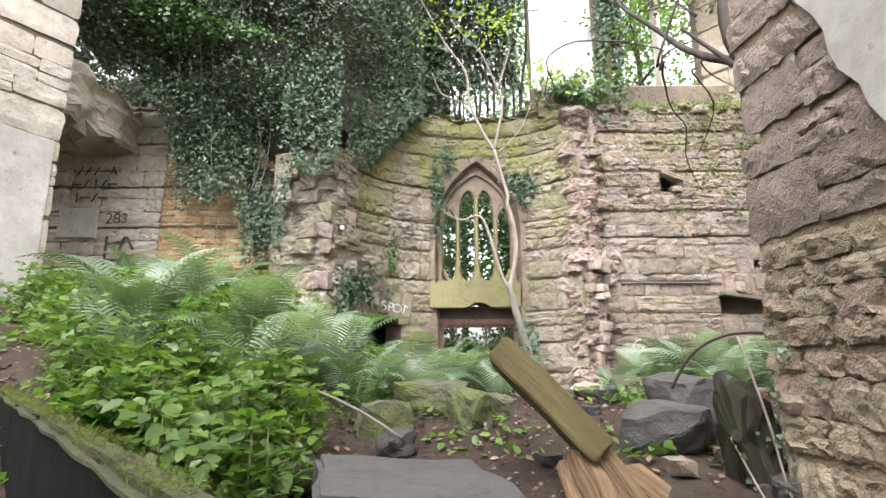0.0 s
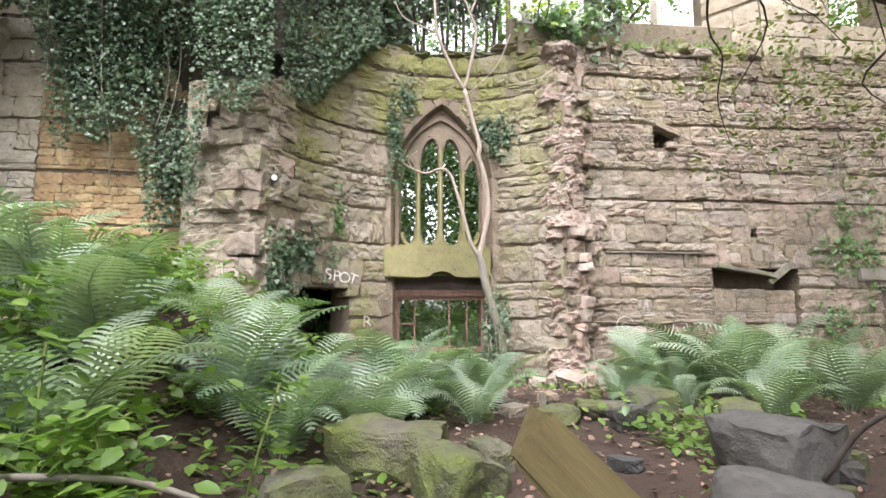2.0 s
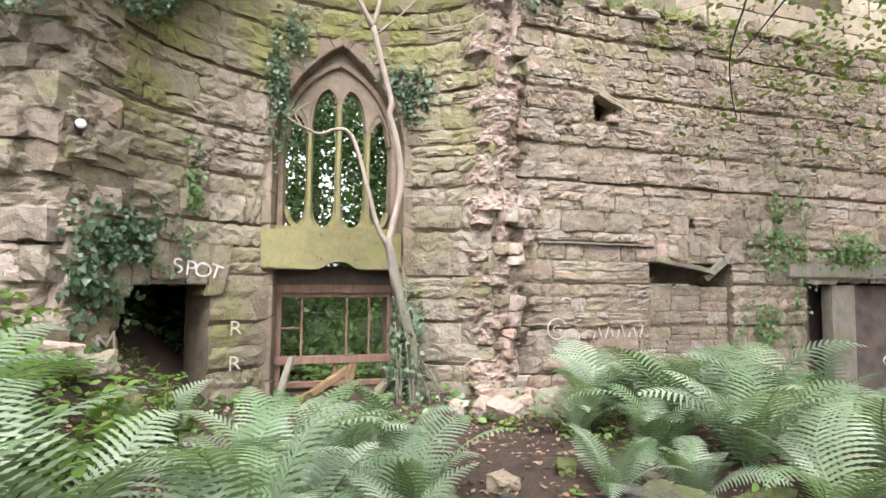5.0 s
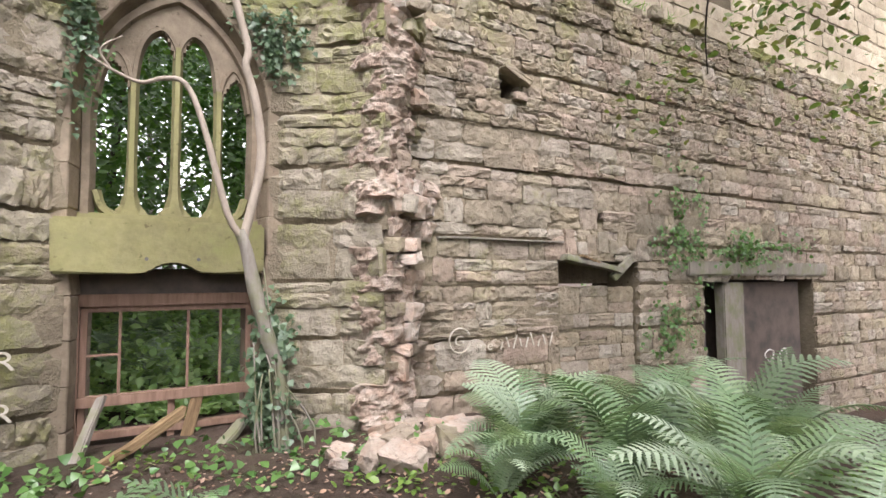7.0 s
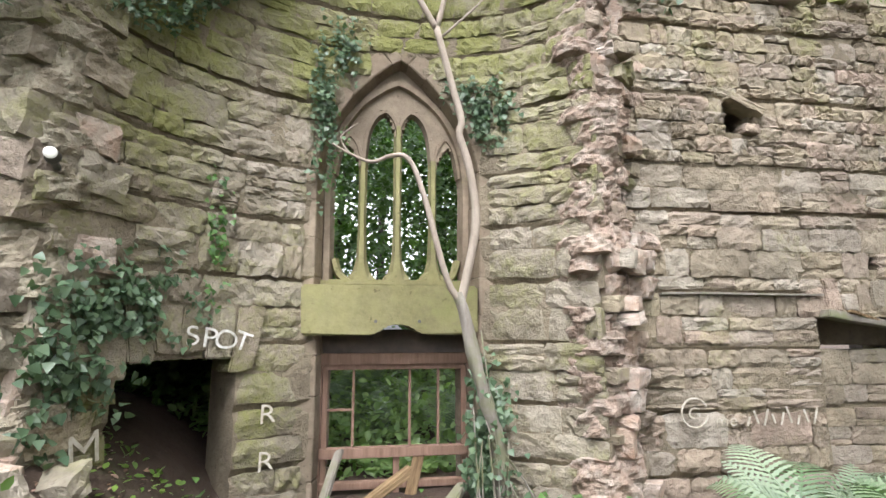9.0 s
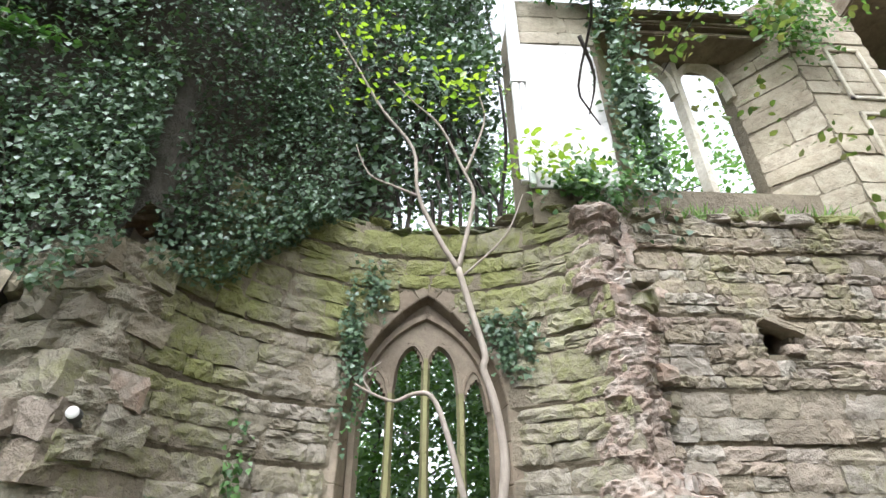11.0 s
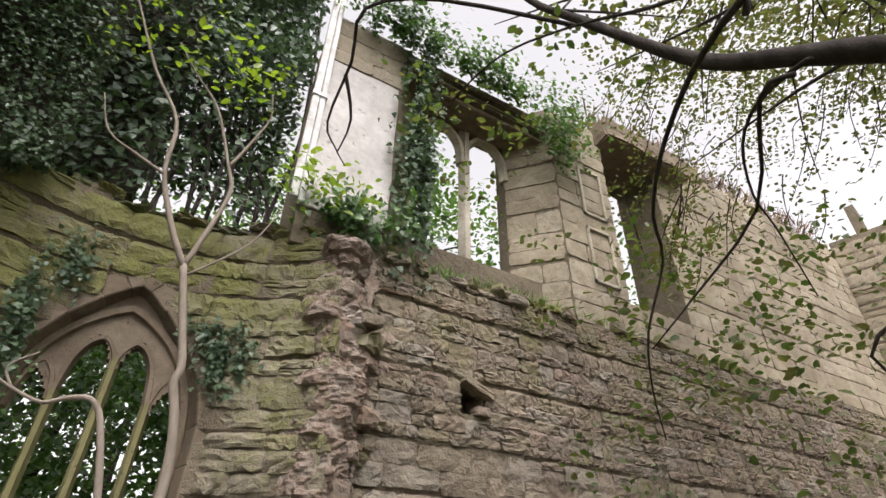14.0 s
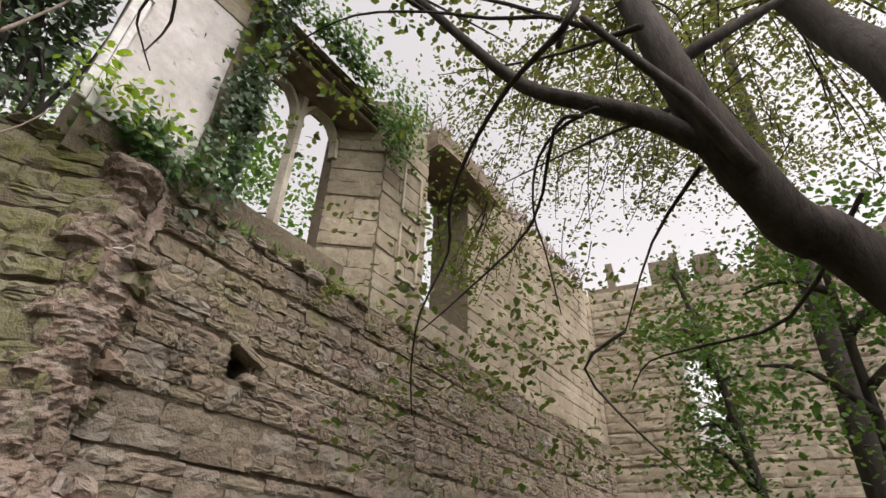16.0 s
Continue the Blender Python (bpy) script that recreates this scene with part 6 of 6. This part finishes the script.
TW = [[(2.919, 5.055, 6.215), (2.329, 5.149, 4.693), (2.453, 5.338, 4.731), (2.521, 5.539, 4.699), (2.653, 5.772, 4.659), (2.738, 5.926, 4.574), (2.887, 6.105, 4.482), (3.077, 6.238, 4.356), (3.145, 6.464, 4.072), (3.293, 6.623, 3.842), (3.447, 6.722, 3.626)],
      [(2.956, 5.263, 4.752), (2.847, 5.264, 4.693), (2.988, 5.52, 4.795), (3.186, 5.728, 4.802), (3.518, 5.904, 4.752), (3.848, 5.99, 4.708), (4.283, 6.095, 4.444)],
      [(2.362, 5.24, 4.57), (2.399, 5.226, 4.795), (2.392, 5.553, 5.065), (2.326, 5.896, 5.334), (2.251, 6.367, 5.617), (2.233, 6.83, 5.742), (2.212, 7.396, 5.764)],
      [(2.334, 5.903, 5.351), (1.754, 6.279, 5.618), (1.408, 6.471, 5.514), (1.448, 6.728, 5.39), (1.462, 7.102, 5.265), (1.572, 7.268, 5.256), (1.7, 7.42, 5.27)],
      [(1.5, 7.03, 5.65), (1.63, 7.21, 5.48), (1.62, 7.38, 5.32)],
      [(3.628, 4.376, 4.33), (4.162, 4.79, 4.048), (4.35, 5.242, 4.053), (4.621, 5.642, 4.12), (4.926, 5.867, 4.051)],
      [(2.802, 5.307, 4.626), (2.831, 5.461, 4.659), (3.216, 5.788, 4.458), (3.353, 6.304, 4.254), (3.342, 6.608, 4.073)],
      [(4.246, 5.666, 4.203), (4.26, 5.966, 4.015), (4.444, 5.743, 3.626), (4.52, 5.53, 3.39)],
      [(3.281, 4.933, 4.505), (3.762, 5.305, 4.48), (4.246, 5.666, 4.203)],
      [(2.808, 5.208, 5.22), (2.722, 5.897, 6.04), (2.541, 6.81, 6.72)],
      [(2.853, 4.976, 5.1), (3.377, 5.728, 5.985), (3.661, 6.81, 6.88)],
      [(3.053, 4.876, 4.7), (3.897, 5.598, 5.53), (4.621, 6.73, 6.16)]]
for i, pts in enumerate(TW):
    limb("twig", pts, 0.018 if i in (0, 9, 10, 11) else 0.013, 0.004, big, m_bark, 3, 6)
P = []
for c, s, n in (((3.5, 6.7, 4.3), 0.35, 9), ((3.9, 6.5, 4.3), 0.4, 12), ((4.4, 6.3, 4.4), 0.45, 12), ((4.7, 5.9, 4.1), 0.4, 10), ((4.9, 6.4, 4.9), 0.5, 9), ((5.5, 5.8, 4.4), 0.55, 7), ((3.3, 6.7, 5.2), 0.3, 4), ((2.6, 6.9, 6.1), 0.35, 6), ((3.1, 6.6, 6.0), 0.35, 5), ((5.8, 5.2, 4.9), 0.5, 6), ((5.2, 6.0, 3.7), 0.5, 6), ((2.2, 7.3, 6.3), 0.3, 3), ((5.9, 6.0, 3.6), 0.6, 6), ((3.6, 7.0, 3.5), 0.25, 2)):
    for _ in range(n):
        k = np.array(c) + gen.normal(0, s, 3)
        P += [tuple(k + gen.normal(0, 0.11, 3) * (1, 1, 0.6)) for _ in range(20)]
scatter("leaves", P, (0.035, 0.08), OVAL, m_hang_leaf, gen, big, (0, 0, 1), None, 0.6)["kind"] = "stuff"
TOWARDS = [Vector(p) for p in ((2.85, 5.5, 5.0), (2.5, 6.1, 5.9), (3.1, 5.0, 5.7), (3.4, 5.2, 6.9), (3.9, 4.2, 6.1), (3.9, 4.4, 7.2), (2.3, 6.5, 6.7))]
P, chunks = [], []
tries = 0
while len(chunks) < 270 and tries < 6000:
    tries += 1
    c = Vector((gen.uniform(2.6, 8.0), gen.uniform(2.5, 8.6), gen.uniform(5.4, 9.6)))
    if c.x - 1.0 < 1.2 * (c.y - 4.86) + 0.5 or noise.noise(c * 0.75) > 0.06 or c.z < 5.2 + 0.25 * (c.x - 3):
        continue
    a = min(TOWARDS, key=lambda q: (q - c).length)
    ln = min((a - c).length, float(gen.uniform(0.7, 1.5)))
    b = c + (a - c).normalized() * ln
    pts = smooth_path([b, b.lerp(c, 0.5) + Vector(gen.normal(0, 0.07, 3)) + Vector((0, 0, 0.06)), c], 3)
    chunks.append(tube(pts, [0.009 - 0.0055 * k / (len(pts) - 1) for k in range(len(pts))], 4))
    for _ in range(34):
        t = gen.uniform(0.15, 1.05)
        q = np.array(b.lerp(c, min(t, 1.0)))
        P.append(q + gen.normal(0, 0.1, 3) * (1, 1, 0.55))
tagged(part("twig_spray", mesh_of("twig_spray", *join_arrays(chunks), m_bark), None, big), kind="stuff")
scatter("crown", np.array(P), (0.035, 0.075), OVAL, m_over_leaf, gen, big, (0, 0, 1), None, 0.55)["kind"] = "stuff"
P = []
for _ in range(330):
    c = np.array((gen.uniform(4.0, 12.0), gen.uniform(1.5, 9.0), gen.uniform(9.5, 13.0)))
    if c[0] - 1.0 > 1.2 * (c[1] - 4.86) + 0.5 and noise.noise(Vector(c * 0.6)) < 0.04:
        P.append(c + gen.normal(0, 0.28, (60, 3)) * (1, 1, 0.5))
scatter("crown", np.concatenate(P), (0.05, 0.1), OVAL, m_over_leaf, gen, big, (0, 0, 1), None, 0.6)["kind"] = "stuff"
# young trees standing in the court
for i, (x, y, h) in enumerate(((9.6, 5.4, 7.0), (8.6, 4.4, 6.2))):
    tree(x, y, h, 1.35, 4200, 800 + i, mat=m_tree_leaf, low=0.25, leaf=(0.06, 0.12), label="slender young tree with fresh green leaves in the court")
# wood added beside and behind the ruin, mostly unseen, to shade the walls
for i, (x, y, h) in enumerate(((8.5, -1.5, 17), (2.5, -7.5, 18), (-5.0, -7.5, 18), (-11.5, -2.0, 17), (-12, 5, 16), (10.5, 4.5, 17), (6.0, -6.5, 18), (-1.5, -9.5, 19))):
    near_court = i in (0, 5)
    tree(x, y, h, 4.6 if near_court else 5.2, 9000 if near_court else 4200, 700 + i, low=0.42, mat=m_over_leaf if near_court else m_tree_leaf, leaf=(0.06, 0.12) if near_court else (0.13, 0.26), clump=0.11 if near_court else 0.2)

# ---------------------------------------------------------------- stones, timber and clutter on the ground
low = thing("low_wall", "low dark stone wall with a mossy coping", "wall", kind="structure")
LOW = [(-0.34, 0.74), (-0.66, 1.08), (-1.02, 1.46), (-1.45, 1.92), (-1.95, 2.44), (-2.5, 3.02), (-3.2, 3.75)]
for i, ((x0, y0), (x1, y1)) in enumerate(zip(LOW, LOW[1:])):
    ln = math.hypot(x1 - x0, y1 - y0)
    ang = math.degrees(math.atan2(y1 - y0, x1 - x0))
    zt = 1.31
    bm = bmesh.new()
    block(bm, (-0.01, -0.05, -0.05), (ln + 0.01, 0.035, 0.0), 0.02)
    bmesh.ops.subdivide_edges(bm, edges=bm.edges[:], cuts=2, use_grid_fill=True)
    roughen(bm, 0.022, 4, 0)
    part("coping_stone", bm, m_mossy, low, "moss-covered coping stone", pose(x0, y0, zt, 0, 0, ang))
    # the face below the coping has one near-black colour
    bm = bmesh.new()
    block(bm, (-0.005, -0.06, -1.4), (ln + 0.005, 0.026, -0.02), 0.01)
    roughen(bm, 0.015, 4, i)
    part("face_stone", bm, m_black_face, low, "black stone face", pose(x0, y0, zt, 0, 0, ang))

P = []
for (x0, y0), (x1, y1) in zip(LOW, LOW[1:]):
    ln = math.hypot(x1 - x0, y1 - y0)
    for _ in range(int(1500 * ln)):
        t, d = gen.uniform(), gen.uniform(-0.035, 0.05)
        P.append((x0 + (x1 - x0) * t + d * (y1 - y0) / ln, y0 + (y1 - y0) * t - d * (x1 - x0) / ln, 1.315 + 0.02 * noise.noise(Vector((x0 + t, d * 9, 1)))))
tagged(scatter("moss_tufts", P, (0.008, 0.022), BLADE, m_moss, gen, None, (0, 0, 1), (0, 0, 0.6), 0.7), "bright green moss along the low wall's coping", "moss", kind="stuff")


def boulder(x, y, sx, sy, sz, turn, mat, seed, label, lift=0.3, tilt=0, name="boulder", boxy=0.75, z=None):
    bm = broken_bm(seed, (sx * 0.85, sy * 0.85, sz * 0.85), boxy * 0.75)
    bmesh.ops.smooth_vert(bm, verts=bm.verts[:], factor=0.4, use_axis_x=True, use_axis_y=True, use_axis_z=True)
    bmesh.ops.subdivide_edges(bm, edges=bm.edges[:], cuts=1, use_grid_fill=True)
    roughen(bm, 0.035, 5, seed)
    roughen(bm, 0.014, 16, seed)
    me = bpy.data.meshes.new(name)
    bm.to_mesh(me)
    bm.free()
    me.materials.append(mat)
    ob = tagged(new(name, me), label, "stone")
    ob.matrix_basis = pose(x, y, (ground_at(x, y) if z is None else z) + sz * lift * 0.6, tilt, tilt * 0.6, turn)
    return ob


bm = bmesh.new()
block(bm, (-0.42, -0.5, -0.3), (0.42, 0.5, 0.0), 0.03)
bmesh.ops.subdivide_edges(bm, edges=bm.edges[:], cuts=3, use_grid_fill=True)
roughen(bm, 0.035, 3, 2)
ob = part("flat_slab", bm, m_slab, None, m=pose(-0.16, 2.42, 0.99, -2, 3, 12))
tagged(ob, "large flat dark stone slab lying on the rubble", "stone")
MOSS = "angular rock with a bright moss top on the bank"
boulder(-0.48, 4.05, 0.62, 0.5, 0.42, 20, m_mossy, 1, MOSS)
boulder(-0.12, 4.45, 0.8, 0.55, 0.46, -15, m_mossy, 2, MOSS)
boulder(0.22, 4.1, 0.66, 0.52, 0.46, 35, m_mossy, 3, MOSS, tilt=14)
boulder(0.42, 4.45, 0.3, 0.25, 0.26, 35, m_mossy, 14, MOSS)
boulder(-0.98, 3.05, 0.9, 0.6, 0.35, -20, m_mossy, 4, MOSS)
boulder(-0.35, 3.6, 0.35, 0.3, 0.25, 60, m_slate_and_shade, 5, "dark damp broken stone on the bank")
boulder(1.9, 5.6, 0.55, 0.45, 0.45, 10, m_mossy, 6, MOSS)
boulder(1.6, 5.4, 0.42, 0.22, 0.3, 15, m_slate_and_shade, 7, "black square-broken stone block", boxy=0.95)
boulder(1.95, 4.3, 0.95, 0.8, 0.6, 25, m_slate_and_shade, 8, "large dark boulder beside the timbers")
boulder(2.05, 4.75, 0.5, 0.4, 0.5, 60, m_mossy, 9, MOSS)
boulder(1.5, 3.7, 0.8, 0.7, 0.45, -30, m_slate_and_shade, 10, "large dark boulder beside the timbers")
boulder(1.15, 5.55, 0.45, 0.35, 0.22, 10, m_mossy, 11, MOSS)
boulder(1.6, 5.75, 0.75, 0.4, 0.3, -8, m_mossy, 12, MOSS)
boulder(2.5, 5.7, 0.5, 0.4, 0.28, 30, m_mossy, 13, MOSS)
boulder(0.9, 4.9, 0.35, 0.3, 0.2, 70, m_mossy, 15, MOSS)
for i in range(34):
    x, y = rng.uniform(0.2, 2.4), rng.uniform(2.6, 6.6)
    s = rng.uniform(0.08, 0.24)
    ob = tagged(new("loose_stone", rock_mesh(rng.choice([m_mossy, m_slate_and_shade, m_wall]), rng.randrange(9), 2, 0.7)), "small loose stone among the leaf litter", "stone", "loose stones")
    ob.matrix_basis = pose(x, y, ground_at(x, y) + s * 0.18, 0, 0, rng.uniform(0, 180)) @ Matrix.Diagonal((s, s * 0.8, s * 0.55, 1))
for x, y, s in ((2.9, 9.0, 0.75), (3.35, 9.35, 0.6), (2.55, 9.0, 0.4), (3.0, 8.7, 0.35), (3.6, 9.1, 0.5)):
    boulder(x, y, s, s * 0.6, s * 0.55, rng.uniform(0, 90), m_pink, x * 3, "pale broken stone fallen from the wall")
# rubble slope under the broken left end
for i in range(60):
    x, y = -2.3 + rng.gauss(0, 0.55), 8.35 + rng.gauss(0, 0.45)
    s = rng.uniform(0.12, 0.45)
    ob = tagged(new("rubble_lump", rock_mesh(rng.choice([m_pink, m_wall, m_bay]), rng.randrange(9), 2, 0.6)), "loose sandstone lump on the rubble slope", "stone", "rubble slope")
    ob.matrix_basis = pose(x, y, ground_at(x, y) + s * 0.15, rng.uniform(-20, 20), rng.uniform(-20, 20), rng.uniform(0, 180)) @ Matrix.Diagonal((s, s * 0.85, s * 0.6, 1))


def timber(name, a, b, w, d, mat, label, wear=0.02, cuts=6, seed=1.0, spin=0):
    """A worn squared timber from a to b; its grain runs along its own z."""
    a, b = Vector(a), Vector(b)
    ln = (b - a).length
    bm = bmesh.new()
    block(bm, (-w / 2, -d / 2, 0), (w / 2, d / 2, ln), 0.012)
    long_edges = [e for e in bm.edges if e.calc_length() > ln * 0.5]
    bmesh.ops.subdivide_edges(bm, edges=long_edges, cuts=cuts, use_grid_fill=True)
    roughen(bm, wear, 4, seed)
    for v in bm.verts:
        if v.co.z > ln * 0.97:
            v.co.z += 0.08 * noise.noise(v.co * 9)
    ob = part(name, bm, mat, None, m=Matrix.Translation(a) @ (b - a).to_track_quat("Z", "Y").to_matrix().to_4x4() @ pose(0, 0, 0, 0, 0, spin))
    return tagged(ob, label, "timber")


timber("timber_beam", (0.82, 2.95, 0.98), (0.3, 3.12, 1.52), 0.3, 0.16, m_beam, "broad algae-stained timber beam leaning on the rubble", 0.012, spin=15)
timber("rotten_timber", (1.08, 2.7, 0.55), (0.74, 3.0, 1.08), 0.16, 0.12, m_oldwood, "split rotten pale timber lying on the rubble", 0.055, cuts=12, seed=3)
timber("rotten_timber", (0.86, 2.62, 0.5), (0.72, 2.98, 1.02), 0.16, 0.1, m_oldwood, "crumbling orange rotten timber under the beam", 0.06, cuts=12, seed=5)
timber("rotten_timber", (0.68, 2.65, 0.55), (0.6, 3.0, 0.95), 0.1, 0.06, m_oldwood, "crumbling orange rotten timber under the beam", 0.055, cuts=12, seed=7)
timber("plank", (1.35, 2.75, 0.55), (1.05, 3.3, 0.85), 0.22, 0.06, m_oldwood, "short pale plank under the boulder", 0.015, seed=9)

stump = thing("dead_stump", "dark mossy dead stump with ivy stems by the near wall", "stump", (0.08, -0.33, -0.06))
bm = broken_bm(21, (0.34, 0.3, 1.05), 0.6, 0.05)
bmesh.ops.subdivide_edges(bm, edges=bm.edges[:], cuts=1, use_grid_fill=True)
roughen(bm, 0.06, 6, 3)
roughen(bm, 0.025, 18, 4)
part("stump_body", bm, m_bark_dead, stump, m=pose(1.64, 3.5, 0.9, -8, -12, 20))
bm = broken_bm(22, (0.16, 0.16, 1.0), 0.5, 0.06)
roughen(bm, 0.03, 9, 4)
part("stump_body", bm, m_bark_dead, stump, m=pose(1.8, 3.15, 0.75, 4, 8, 50))
limb("bent_branch", [(1.32, 3.7, 1.35), (1.42, 3.62, 1.55), (1.56, 3.5, 1.66), (1.74, 3.4, 1.68), (1.9, 3.3, 1.62)], 0.01, 0.008, stump, m_bark, 4, 7)
limb("pale_stem", [(1.6, 3.4, 1.66), (1.66, 3.3, 1.2), (1.68, 3.2, 0.8), (1.72, 3.0, 0.4)], 0.008, 0.007, stump, m_bark_pale, 4, 5)
limb("pale_stem", [(1.5, 3.4, 1.1), (1.55, 3.2, 0.8), (1.62, 3.0, 0.55)], 0.007, 0.006, stump, m_bark_pale, 4, 5)
P = [(1.75 + gen.normal(0, 0.12), 3.25 + gen.normal(0, 0.12), gen.uniform(0.7, 1.6)) for _ in range(90)]
scatter("ivy_leaves", P, (0.018, 0.04), IVY, m_ivy, gen, stump, (-0.5, -0.8, 0.4), (0, 0, -1), 0.5)["kind"] = "stuff"
st = thing("fallen_branch", "thin dead branch lying across the bank", "branch")
limb("stick", [(-1.35, 3.4, 1.35), (-0.95, 3.5, 1.3), (-0.6, 3.55, 1.15), (-0.3, 3.5, 0.98)], 0.014, 0.01, st, m_bark_grey, 4, 6)
# pale tufts and scraps by the boulders
P = [(gen.normal(1.85, 0.25), gen.normal(5.0, 0.25), 0) for _ in range(160)]
P = [(x, y, ground_at(x, y) + gen.uniform(0.02, 0.25)) for x, y, z in P]
tagged(scatter("bramble_leaves", P, (0.05, 0.1), OVAL, m_herb, gen, None, (0, -0.3, 1), None, 0.4), "pale bramble leaves among the boulders", "plant", kind="stuff")
timber("rotten_timber", (-0.25, 10.0, 0.6), (0.75, 10.45, 1.12), 0.1, 0.08, m_oldwood, "broken pale timber leaning inside the sash window", 0.03, seed=11)
timber("rotten_timber", (-0.2, 10.3, 0.5), (0.05, 10.75, 1.25), 0.09, 0.07, m_bark_grey, "grey rotten post leaning by the sash window", 0.03, seed=12)
timber("rotten_timber", (0.9, 10.2, 0.6), (1.3, 10.55, 0.95), 0.12, 0.07, m_bark_grey, "grey rotten board lying below the sash window", 0.03, seed=13)
timber("short_post", (1.05, 5.65, 0.7), (1.04, 5.66, 1.22), 0.05, 0.05, m_bark_grey, "short mossy stick standing in the leaf litter", 0.01, seed=14)
